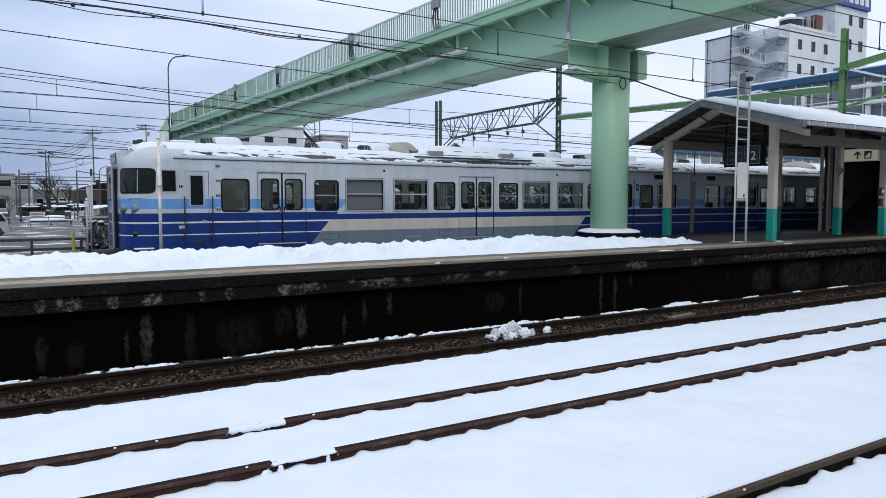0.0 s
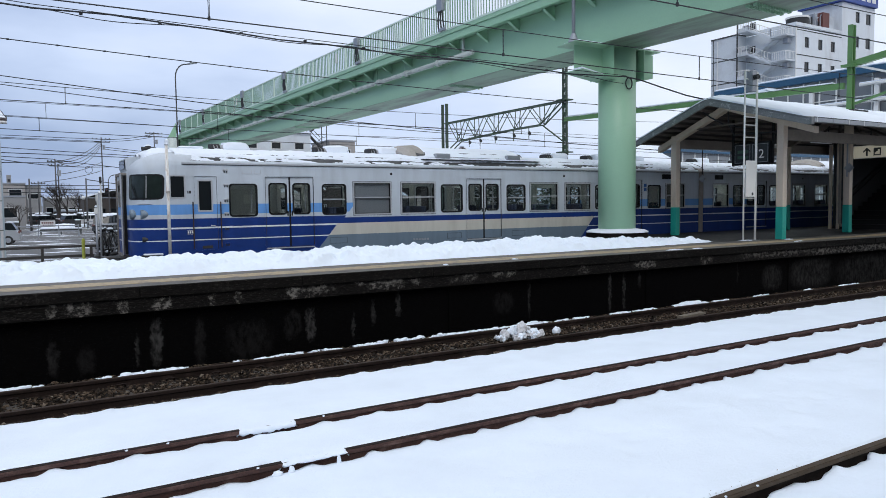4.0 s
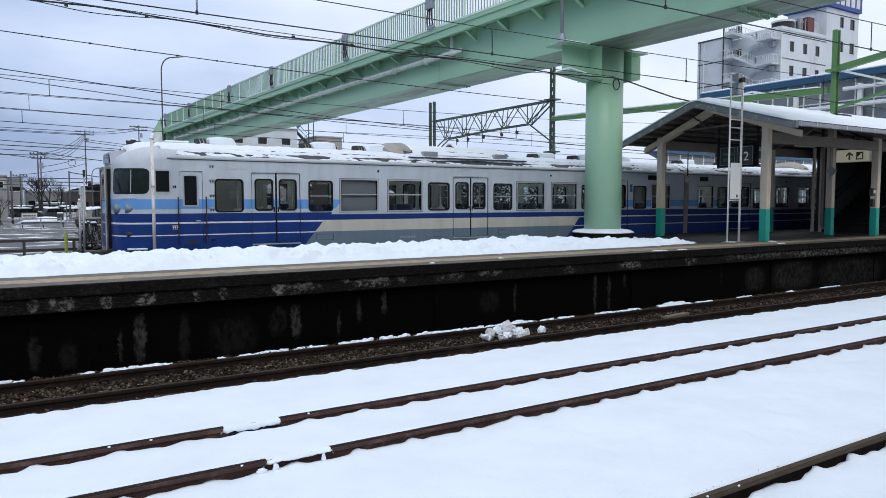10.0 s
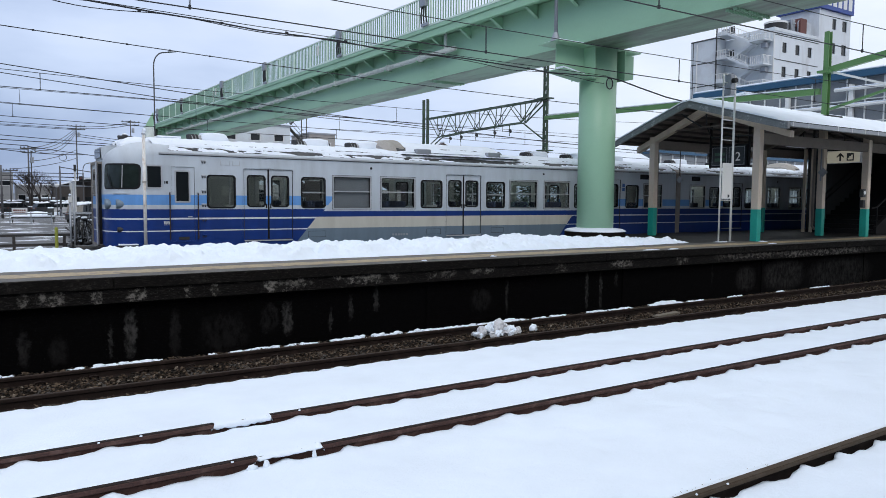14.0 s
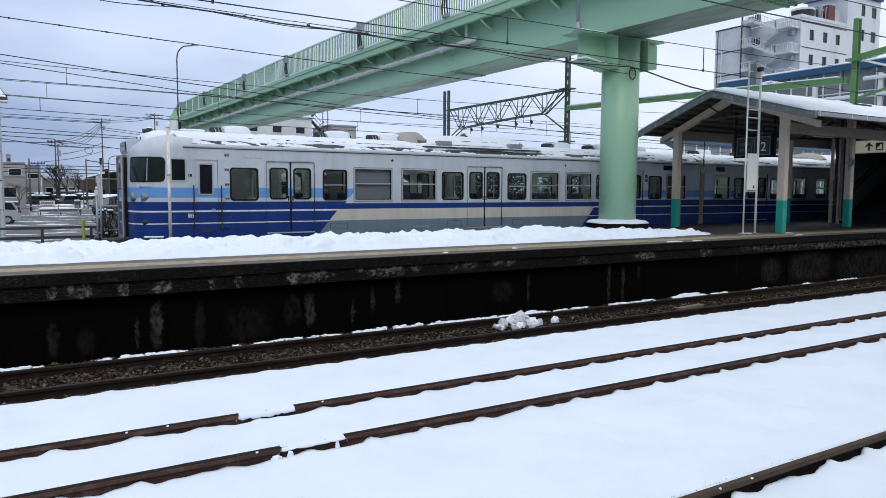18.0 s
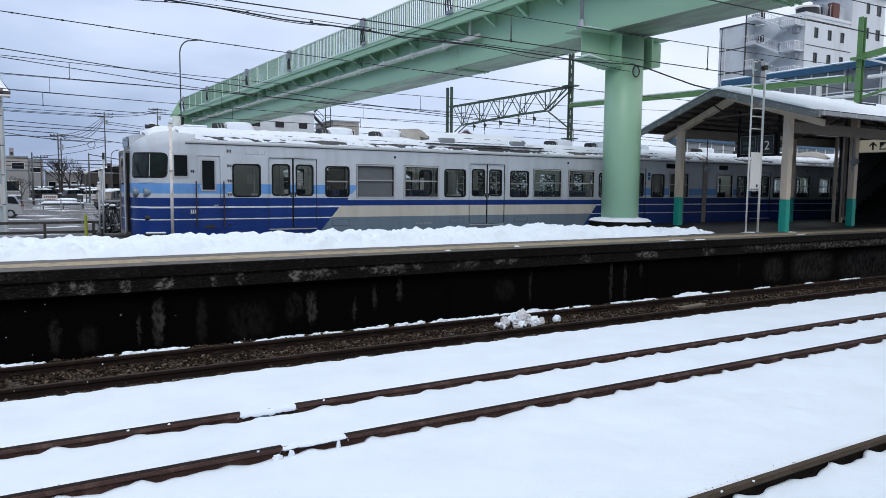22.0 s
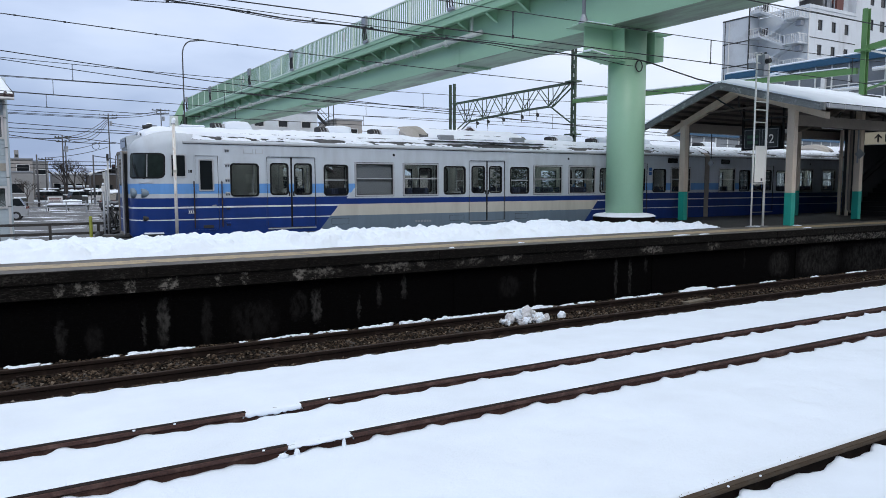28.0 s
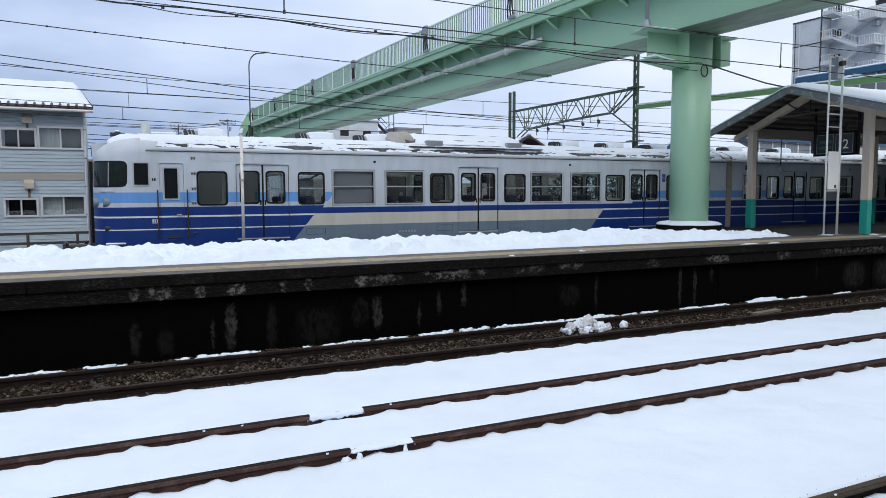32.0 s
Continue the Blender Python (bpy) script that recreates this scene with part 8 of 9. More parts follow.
def street_lines():
    s = thing("street_cables", (0, 0, 0), "bundle of street cables strung between utility poles", "cable")
    runs = [((-80, 128, 15.8), (14.45, 150, 15.4)), ((-80, 129, 15.5), (14.45, 150, 15.0)), ((-80, 128, 15.3), (14.45, 150, 14.8)), ((14.45, 150, 15.4), (23.3, 146, 16.4)), ((14.45, 150, 15.1), (23.3, 146, 15.9)), ((14.3, 150, 14.0), (60, 152, 11.0)),
            ((14.3, 150, 13.6), (60, 152, 10.4)), ((-60, 100, 12.2), (4.9, 112, 9.1)), ((4.9, 112, 9.0), (40, 118, 6.4)), ((-60, 110, 13.8), (30, 120, 9.8)), ((-60, 104, 6.3), (40, 110, 4.6)),
            ((-60, 106, 5.7), (40, 110, 4.2)), ((-60, 105, 8.8), (4.9, 112, 8.6)), ((-1.6, 100, 8.26), (11.9, 115, 8.31)), ((-60, 92, 8.2), (-1.6, 100, 8.26)), ((-30, 103, 6.4), (11.3, 110, 5.4)), ((-30, 104, 6.2), (10.4, 108, 4.85)),  ((7.3, 95, 5.7), (30, 112, 4.2)), ((2.93, 121, 6.2), (14.45, 150, 9.5)), ((22.6, 146, 16.6), (80, 146, 13.5)), ((-60, 96, 10.6), (36, 104, 8.7)), ((5.0, 112, 7.0), (14.3, 150, 11.0))]
    for a, b in runs:
        pts = [tuple(a[k] + (b[k] - a[k]) * t - (1.4 * t * (1 - t) if k == 2 else 0) for k in range(3)) for t in steps(0, 1, 8)]
        part("street_cable", tube(pts, 0.05, 5), CABLE, s)
    for k in range(4):
        pts = [(5.0 + 9.45 * t, 112 + 38 * t, 8.8 + (6.4 - 0.3 * k) * t - (3.2 + 1.6 * k) * t * (1 - t)) for t in steps(0, 1, 8)]
        part("street_cable", tube(pts, 0.05, 5), CABLE, s)
    part("cable_coil", tube([(9.5 + 0.5 * math.cos(a), 118, 8.0 + 0.5 * math.sin(a)) for a in steps(0, 2 * math.pi, 14)], 0.04, 5), CABLE, s)


street_lines()


def street_lamp(x, y, h, reach, label):
    p = thing("street_lamp", (x, y, GZ), label, "street lamp")
    pts = [(0, 0, 0), (0, 0, h - 1.2)] + [(reach * (1 - math.cos(a)) * 0.6, 0, h - 1.2 + 1.1 * math.sin(a)) for a in steps(0.25, math.pi / 2, 6)] + [(reach, 0, h)]
    part("pole", tube(pts, 0.05, 8), POLE_GREY, p, "", True)
    part("lamp_head", tube([(reach - 0.25, 0, h), (reach + 0.3, 0, h + 0.06)], [0.09, 0.05], 8), GALV, p)


street_lamp(11.36, 60.0, 13.9, 1.4, "tall grey street lamp with a curved arm behind the footbridge")
street_lamp(12.1, 118.0, 7.4, 1.0, "curved street lamp near the traffic light")


def traffic_light():
    p = thing("traffic_light", (11.2, 114.0, GZ), "traffic light on a slim pole", "traffic light")
    part("pole", tube([(0.5, 0, 0), (0.5, 0, 5.8)], 0.08, 8), POLE_GREY, p)
    part("signal_box", box(-0.05, 0.4, -0.15, 0.15, 4.1, 5.3, 0.03), BLACK, p)
    lamp_red, n, l, bs = node_mat("red_signal_lens")
    bs.inputs["Base Color"].default_value = (0.12, 0.02, 0.02, 1)
    part("red_lens", tube([(0.18, -0.16, 5.05), (0.18, -0.18, 5.05)], 0.14, 10), lamp_red, p)


traffic_light()


def signal_posts():
    for x, y, h, head in ((2.95, 33.2, 2.6, 1), (3.08, 33.0, 3.35, 0)):
        p = thing("white_post", (x, y, GZ), "slim white post with a small fitting on top", "post", "white posts")
        part("shaft", tube([(0, 0, 0), (0, 0, h)], 0.034, 8), ALU, p)
        part("head", tube([(0, 0, h), (0, 0, h + 0.28)], 0.07 if head else 0.05, 10), ALU if head else LOUVRE, p)


signal_posts()


def parked_car(x, y, rz, paint, label, snow=True, tall=1.0, group="parked cars"):
    c = thing("parked_car", (x, y, GZ), label, "car", group, rz=rz)
    side = [(-1.75, 0.28), (-1.78, 0.7), (-1.6, 0.92), (-0.95, 0.98), (0.9, 0.98), (1.62, 0.84), (1.75, 0.6), (1.72, 0.28)]
    part("body", prism(side, "y", -0.74, 0.74), paint, c)
    cabin = [(-1.62, 0.95), (-1.35, 1.42 * tall), (0.2, 1.46 * tall), (0.95, 0.97)]
    part("cabin_glass", prism(cabin, "y", -0.68, 0.68), DARK_GLASS, c)
    part("roof", prism([(-1.36, 1.40 * tall), (-1.3, 1.46 * tall), (0.15, 1.49 * tall), (0.25, 1.44 * tall)], "y", -0.66, 0.66), paint, c)
    for px in (-0.6, 0.25):
        for s in (-1, 1):
            part("pillar", bar((px, s * 0.685, 0.96), (px, s * 0.685, 1.44 * tall), 0.03, 0.08), paint, c)
    for wx in (-1.12, 1.12):
        for s in (-1, 1):
            w = part("wheel", tube([(wx, s * 0.62, 0.29), (wx, s * 0.76, 0.29)], 0.29, 18), RUBBER, c)
            part("hub", tube([(wx, s * 0.765, 0.29), (wx, s * 0.775, 0.29)], 0.17, 12), GALV, w)
    for s in (-1, 1):
        part("tail_light", box(-1.79, -1.7, s * 0.6 - 0.1, s * 0.6 + 0.1, 0.72, 0.92, 0.02), BROWN_RED, c)
        part("headlight", box(1.6, 1.74, s * 0.55 - 0.14, s * 0.55 + 0.14, 0.62, 0.76, 0.02), GALV, c)
    if snow:
        bm = bmesh.new()
        bmesh.ops.create_icosphere(bm, subdivisions=3, radius=1.0)
        for v in bm.verts:
            k = 1 + 0.15 * fbm(v.co.x * 2 + x, v.co.y * 2, v.co.z * 2)
            v.co = Vector((-0.55 + v.co.x * 0.95 * k, v.co.y * 0.66 * k, 1.44 * tall + max(-0.2, v.co.z) * 0.2 * k))
        part("roof_snow", bm, SNOW_ROOF, c, "snow heaped on the roof", True)
        part("bonnet_snow", box(0.95, 1.65, -0.6, 0.6, 0.9, 1.04, 0.06), SNOW_ROOF, c)


CAR_SILVER = surface("silver_car_paint", (0.42, 0.43, 0.45), 0.3, 0.4, 30, 0.04)
CAR_DARK = surface("dark_car_paint", (0.055, 0.058, 0.064), 0.3, 0.2, 30, 0.05)
CAR_WHITE = surface("white_car_paint", (0.55, 0.55, 0.56), 0.3, 0, 30, 0.04)
parked_car(7.2, 72.5, 65, CAR_DARK, "dark wagon with snow on its roof at the lot", True, 1.1)
parked_car(-1.6, 55.5, 175, CAR_SILVER, "silver hatchback standing at the corner of the house", False)
for i, (x, y, r, m) in enumerate(((3.1, 124, 80, CAR_DARK), (5.4, 126, 95, CAR_DARK), (7.6, 120, 85, CAR_WHITE), (9.4, 122, 80, CAR_DARK), (11.2, 123, 88, CAR_WHITE), (13.0, 121, 84, CAR_SILVER), (-1.0, 118, 80, CAR_WHITE), (6.9, 130, 84, CAR_DARK), (8.5, 131, 92, CAR_DARK), (10.1, 132, 86, CAR_WHITE), (12.0, 131, 90, CAR_DARK), (14.6, 133, 84, CAR_DARK), (4.4, 133, 84, CAR_DARK), (9.9, 112, 78, CAR_DARK), (12.6, 110, 84, CAR_DARK),
                                  (0.2, 112, 86, CAR_DARK), (2.0, 113, 92, CAR_SILVER), (5.7, 118.5, 88, CAR_DARK), (8.0, 115, 90, CAR_DARK), (11.6, 116, 84, CAR_DARK), (6.6, 106, 20, CAR_DARK), (9.2, 108.5, 95, CAR_WHITE), (10.9, 109, 88, CAR_DARK), (14.8, 113, 92, CAR_DARK), (15.6, 124, 86, CAR_WHITE), (3.4, 108, 30, CAR_DARK),
                                  (8.8, 104, 5, CAR_WHITE), (13.8, 108, 12, CAR_DARK), (16.5, 116, 70, CAR_WHITE), (6.3, 138, 80, CAR_WHITE), (-4, 122, 30, CAR_DARK), (11.0, 100, 8, CAR_SILVER))):
    parked_car(x, y, r, m, ("dark", "pale", "silver")[(CAR_DARK, CAR_WHITE, CAR_SILVER).index(m)] + " parked car covered with fresh snow", True, 1.0 if i % 3 else 1.15)


def delivery_van():
    """A boxy light van that drives by on the road beyond the tracks near the end."""
    c = thing("delivery_van", (-40.0, 79.5, GZ), "silver delivery van driving on the snowy road", "van")
    K = 0.8
    def flat(outline):
        return [(u * K, v) for u, v in outline]
    side = [(-2.1, 0.32), (-2.12, 0.9), (-2.05, 1.0), (2.0, 1.0), (2.16, 0.82), (2.18, 0.36), (2.0, 0.28), (-2.0, 0.28)]
    part("body", prism(flat(side), "y", -0.78, 0.78), CAR_SILVER, c)
    part("upper_body", prism(flat([(-2.05, 1.0), (-1.98, 1.62), (-1.85, 1.68), (0.95, 1.68), (1.1, 1.62), (1.78, 1.02)]), "y", -0.72, 0.72), CAR_SILVER, c)
    for x0, x1 in ((-1.48, -0.76), (-0.68, 0.04)):
        part("side_window", box(x0, x1, -0.735, -0.722, 1.1, 1.54, 0.02), DARK_GLASS, c)
    part("front_window", prism(flat([(0.15, 1.1), (0.15, 1.54), (0.98, 1.54), (1.5, 1.1)]), "y", -0.735, -0.722), DARK_GLASS, c)
    part("windscreen", prism(flat([(1.14, 1.6), (1.76, 1.06), (1.785, 1.06), (1.16, 1.61)]), "y", -0.64, 0.64), DARK_GLASS, c)
    part("bumper", box(1.68, 1.80, -0.76, 0.76, 0.3, 0.55, 0.03), LOUVRE, c)
    part("tail_light", box(-1.72, -1.68, -0.76, -0.6, 0.7, 1.0), BROWN_RED, c)
    part("headlight", box(1.66, 1.76, -0.72, -0.45, 0.66, 0.82, 0.02), GALV, c)
    part("roof_snow", box(-1.5, 0.7, -0.62, 0.62, 1.68, 1.75, 0.03), SNOW_ROOF, c)
    for wx in (-0.92, 0.95):
        for s in (-1, 1):
            w = part("wheel", tube([(wx, s * 0.66, 0.3), (wx, s * 0.81, 0.3)], 0.3, 18), RUBBER, c)
            part("hub", tube([(wx, s * 0.815, 0.3), (wx, s * 0.825, 0.3)], 0.16, 12), GALV, w)
    return c


van = delivery_van()


def barrier(x, y, n, label):
    b = thing("crash_barrier", (x, y, GZ), label, "barrier", "car park barriers")
    for i in range(n):
        part("barrier_post", box(i * 1.5 - 0.04, i * 1.5 + 0.04, -0.04, 0.04, 0, 1.0), GALV, b)
    for z in (0.45, 0.9):
        part("barrier_rail", box(0, (n - 1) * 1.5, -0.03, 0.03, z - 0.05, z + 0.05), GALV, b)


barrier(-6.0, 68.0, 8, "low steel barrier along the lot")
barrier(6.6, 86.0, 3, "white tubular barrier at the car park")
for i, (x, y, w) in enumerate(((-3.4, 70, 1.4), (3.6, 90, 1.8), (5.5, 101, 2.2), (10.4, 96, 1.6), (1.0, 105, 2.0), (8.6, 75.5, 1.2))):
    snow_lump((x, y, GZ + 0.02), (w, 0.7, 0.42), i * 2.2, "snow_mound", "heap of cleared snow in the car park", 3, SNOW_BANK, 0.4)


def bare_tree(x, y, h, seed, label):
    rnd = random.Random(seed)
    t = thing("bare_tree", (x, y, GZ), label, "tree", "bare trees")
    trunk, twigs = bmesh.new(), bmesh.new()
    def grow(p, d, ln, r, level):
        q = p + d * ln
        m = p + d * ln * 0.5 + Vector((rnd.uniform(-1, 1), rnd.uniform(-1, 1), 0)) * ln * 0.06
        bm_tube(trunk if level < 2 else twigs, [p, m, q], [r, r * 0.85, r * 0.66], 6 if level < 2 else 4, False)
        if level >= 5:
            return
        for k in range(rnd.choice((3, 3, 4)) if level < 4 else 2):
            ax = Vector((rnd.uniform(-1, 1), rnd.uniform(-1, 1), rnd.uniform(-0.2, 0.3))).normalized()
            nd = (d + ax * rnd.uniform(0.45, 0.85) + Vector((0, 0, 0.12))).normalized()
            grow(p + d * ln * rnd.uniform(0.6, 1.0), nd, ln * rnd.uniform(0.6, 0.8), r * 0.6, level + 1)
    grow(Vector((0, 0, -0.1)), Vector((0.03, 0, 1)), h * 0.28, h * 0.017, 0)
    part("trunk", trunk, BARK, t)
    part("crown", twigs, BARK, t, "fine leafless twigs")


bare_tree(4.95, 110.0, 9.4, 17, "bare leafless street tree with spreading twigs")
bare_tree(8.2, 126.0, 7.0, 27, "bare leafless street tree with spreading twigs")
bare_tree(5.9, 109.0, 8.4, 4, "bare leafless street tree with spreading twigs")
bare_tree(0.2, 92.0, 4.8, 9, "small bare leafless tree beside the lot")
bare_tree(2.72, 26.4, 2.3, 21, "bare leafless shrub beside the parked bicycles")
bare_tree(2.95, 27.0, 2.1, 33, "bare leafless shrub beside the parked bicycles")
bare_tree(10.0, 140.0, 7.5, 12, "bare leafless tree far off")


def far_block(name, x0, x1, y, depth, h, mat, label, storeys, per, snow=True, win_h=1.2, frac=0.32, lift=0.35):
    b = thing(name, (x0, y, GZ), label, "building")
    w = x1 - x0
    holes = []
    for s in range(storeys):
        for k in range(per):
            cx = w * (k + 0.5) / per
            z = (s + lift) * h / storeys
            holes.append((cx - frac * w / per, cx + frac * w / per, z, z + win_h))
    part("front_wall", wall_with_holes(0, w, 0, h, 0.0, 0.25, holes), mat, b)
    part("side_wall", box(0, 0.25, 0.25, depth, 0, h), mat, b)
    part("side_wall", box(w - 0.25, w, 0.25, depth, 0, h), mat, b)
    part("rear_wall", box(0.25, w - 0.25, depth - 0.2, depth, 0, h), mat, b)
    part("roof", box(-0.1, w + 0.1, -0.1, depth + 0.1, h, h + 0.18), GALV, b)
    if snow:
        part("roof_snow", box(-0.05, w + 0.05, -0.05, depth, h + 0.18, h + 0.42, 0.08), SNOW_ROOF, b)
    for h0 in holes:
        wv = part("window", ring(h0[0] - 0.06, h0[1] + 0.06, h0[2] - 0.06, h0[3] + 0.06, 0.01, 0.09, -0.04, 0.1), LOUVRE if mat is DIM else ALU, b)
        part("pane", box(h0[0], h0[1], 0.12, 0.15, h0[2], h0[3]), DARK_GLASS, wv)
    return b


TAN = surface("tan_render", (0.36, 0.34, 0.32), 0.7, 0, 15, 0.06)
DIM = surface("dark_timber_cladding", (0.06, 0.05, 0.045), 0.75, 0, 15, 0.15)
GREY_WALL = surface("weathered_grey_render", (0.27, 0.27, 0.27), 0.7, 0, 12, 0.08, (0.17, 0.17, 0.17), 0.5, (0.5, 0.8))
far_block("shop_building", -9.0, 0.95, 100, 9, 3.85, GREY_WALL, "grey rendered building beyond the car park", 1, 2, False)
ob_ = far_block("office_building", -9.0, 1.27, 125, 10, 6.2, TAN, "tan flat-roofed two-storey building", 2, 4, False)
part("rooftop_tank", box(7.9, 8.5, 2.0, 3.0, 6.38, 7.65), GREY_WALL, ob_)
part("tank_louvre", box(8.05, 8.4, 1.97, 2.0, 6.6, 7.0), LOUVRE, ob_)
far_block("office_annex", 1.27, 3.35, 125.4, 9, 5.85, GREY_WALL, "stepped annex of the tan building", 2, 1, False, 0.75, 0.36)
far_block("grey_building", -22.0, -9.6, 130, 10, 7.5, TAN, "plain two-storey building far off", 2, 4, True)
far_block("dark_house", 4.0, 9.0, 136, 8, 4.0, GREY_WALL, "dark house with snow on its wide eaves", 1, 3, True)
far_block("brown_shed", 5.3, 9.3, 131, 3, 1.85, DIM, "low brown shed behind the parked cars", 1, 4, True, 0.5, 0.2)
far_block("dark_store", 9.3, 13.3, 128, 10, 4.0, DIM, "dark timber-clad store beside the car park", 1, 2, False, 0.9, 0.12)
far_block("long_store", 13.3, 27.0, 131, 12, 4.0, DIM, "long dark shop with a snowy roof", 1, 8, False, 0.9, 0.30)
far_block("white_station_building", 19.0, 30.1, 80, 9, 10.6, PALE_WALL, "white building with a flat roof behind the footbridge", 3, 4, True, 0.75, 0.20, 0.52)
far_block("beige_block", 33.3, 36.7, 82, 6, 10.2, TAN, "small beige rooftop block", 3, 1, False)


st_roof = thing("store_roof", (9.9, 128.2, GZ + 4.2), "broad snow-covered pitched roof of the store", "roof")
part("roof_slope", prism([(-0.4, -0.06), (3.8, 1.02), (17.0, 1.08), (17.0, 1.22), (3.7, 1.2), (-0.5, 0.1)], "y", -0.5, 12.0), SNOW_ROOF, st_roof)
part("gable_end", prism([(-0.2, -0.08), (3.8, 0.98), (16.8, 1.0), (16.8, -0.08)], "y", 3.0, 11.8), DIM, st_roof)
gl = thing("globe_lamp", (7.28, 100.0, GZ), "white globe lamp on a slim post", "street lamp")
part("post", tube([(0, 0, 0), (0, 0, 3.5)], 0.05, 8), POLE_GREY, gl)
bm_g = bmesh.new()
bmesh.ops.create_icosphere(bm_g, subdivisions=2, radius=0.24)
part("globe", bm_g, ALU, gl, "", True).location = (0, 0, 3.7)


def lot_sign():
    s = thing("lot_sign", (2.05, 85.0, GZ), "white board with a red line of unreadable writing", "sign")
    part("board", box(0, 1.4, -0.05, 0, 0.43, 1.13), ALU, s)
    for k in range(6):
        part("text_bar", box(0.14 + 0.19 * k, 0.28 + 0.19 * k, -0.06, -0.052, 0.80, 0.98), BROWN_RED, s)
        part("text_bar", box(0.24 + 0.16 * k, 0.35 + 0.16 * k, -0.06, -0.052, 0.56, 0.70), BROWN_RED, s)
    for x in (0.06, 1.34):
        part("leg", bar((x, 0, 0), (x, 0, 0.43), 0.05, 0.05), ALU, s)
    g = thing("guard_rail", (1.7, 73.0, GZ), "low dark guard rail capped with snow", "barrier")
    part("beam", box(0, 3.4, -0.05, 0.05, 0.3, 0.5), STEEL_DARK, g)
    part("snow", box(0, 3.4, -0.08, 0.08, 0.5, 0.62, 0.03), SNOW_ROOF, g)
    for x in (0.1, 1.7, 3.3):
        part("post", box(x - 0.05, x + 0.05, -0.05, 0.05, 0, 0.3), STEEL_DARK, g)
    for i, (x, y, w, h) in enumerate(((9.0, 99, 1.2, 0.9), (5.9, 90, 0.6, 1.0), (-0.4, 96, 1.4, 0.8), (10.8, 88, 0.7, 1.1), (12.2, 92, 0.8, 0.8))):
        b = thing("machine_box", (x, y, GZ), "dark low machine box under a cap of snow", "box", "boxes in the lot")
        part("body", box(-w / 2, w / 2, -0.4, 0.4, 0, h, 0.04), STEEL_DARK, b)
        part("snow", box(-w / 2, w / 2, -0.4, 0.4, h, h + 0.16, 0.06), SNOW_ROOF, b)


lot_sign()


def outside_stair():
    s = thing("outside_stair", (30.3, 80.4, GZ), "steel outside stair on the white building", "stairs")
    for k in range(4):
        z = 2.2 + 2.9 * k
        for p, q in (((0.0, z), (1.5, z + 1.45)), ((1.5, z + 1.45), (0.0, z + 2.9))):
            y = 0.0 if p[0] < q[0] else 0.85
            fl = part("stair_flight", prism([(p[0], p[1]), (p[0], p[1] + 0.16), (q[0], q[1] + 0.16), (q[0], q[1])], "y", y, y + 0.75), STEEL_DARK, s)
            for dz in (0.6, 1.1):
                part("rail", bar((p[0], y, p[1] + dz), (q[0], y, q[1] + dz), 0.05, 0.05), STEEL_DARK, fl)
        part("landing", box(-0.5, 0.0, 0, 1.6, z - 0.1, z), STEEL_DARK, s)
        part("landing", box(1.5, 2.0, 0, 1.6, z + 1.35, z + 1.45), STEEL_DARK, s)
        for x, dz in ((-0.5, 0.0), (2.0, 1.45)):
            for h in (0.55, 1.1):
                part("landing_rail", bar((x, 0, z + dz + h), (x, 1.6, z + dz + h), 0.05, 0.05), STEEL_DARK, s)
    for x in (-0.5, 2.0):
        for y in (0, 1.6):
            part("leg", bar((x, y, 0), (x, y, 12.2), 0.08, 0.08), STEEL_DARK, s)


outside_stair()


def far_gable(x, y, w, h, label, mat):
    g = thing("gabled_house", (x, y, GZ), label, "house", "distant houses")
    part("walls", box(-w / 2, w / 2, 0, w * 0.8, 0, h), mat, g)
    rf = part("roof", prism([(-w / 2 - 0.5, h - 0.1), (0, h + w * 0.3), (w / 2 + 0.5, h - 0.1), (w / 2 + 0.5, h + 0.1), (0, h + w * 0.3 + 0.22), (-w / 2 - 0.5, h + 0.1)], "y", -0.5, w * 0.8 + 0.4), TILE_BROWN, g)
    part("roof_snow", prism([(-w / 2 - 0.45, h + 0.12), (-0.3, h + w * 0.3 + 0.13), (-0.2, h + w * 0.3 + 0.36), (-w / 2 - 0.4, h + 0.38)], "y", -0.3, w * 0.8 + 0.3), SNOW_ROOF, rf)
    part("roof_snow", prism([(w / 2 + 0.45, h + 0.12), (0.3, h + w * 0.3 + 0.13), (0.2, h + w * 0.3 + 0.36), (w / 2 + 0.4, h + 0.38)], "y", -0.3, w * 0.8 + 0.3), SNOW_ROOF, rf)
    part("window", box(-0.7, 0.7, -0.03, 0.0, h - 1.6, h - 0.5), DARK_GLASS, g)


far_gable(39.6, 62.0, 5.0, 6.4, "tiled house with a gabled snowy roof beyond the tracks", DIM)
far_gable(46.0, 70.0, 7.0, 5.6, "tiled house with a gabled snowy roof beyond the tracks", TAN)
for i, (x, y) in enumerate(((22, 66), (30, 68), (48, 90), (58, 84), (68, 96), (78, 110))):
    far_gable(x, y, 7.5, 3.6 + 0.5 * (i % 2), "low house under snow beyond the tracks", (TAN, DIM)[i % 2])
for i, x in enumerate((-60, -48, -36, -26, 30, 42, 56, 70)):
    far_gable(x, 170 + 6 * (i % 3), 9.0, 5.2 + 0.7 * (i % 2), "distant low house under snow", (DIM, TAN)[i % 2])


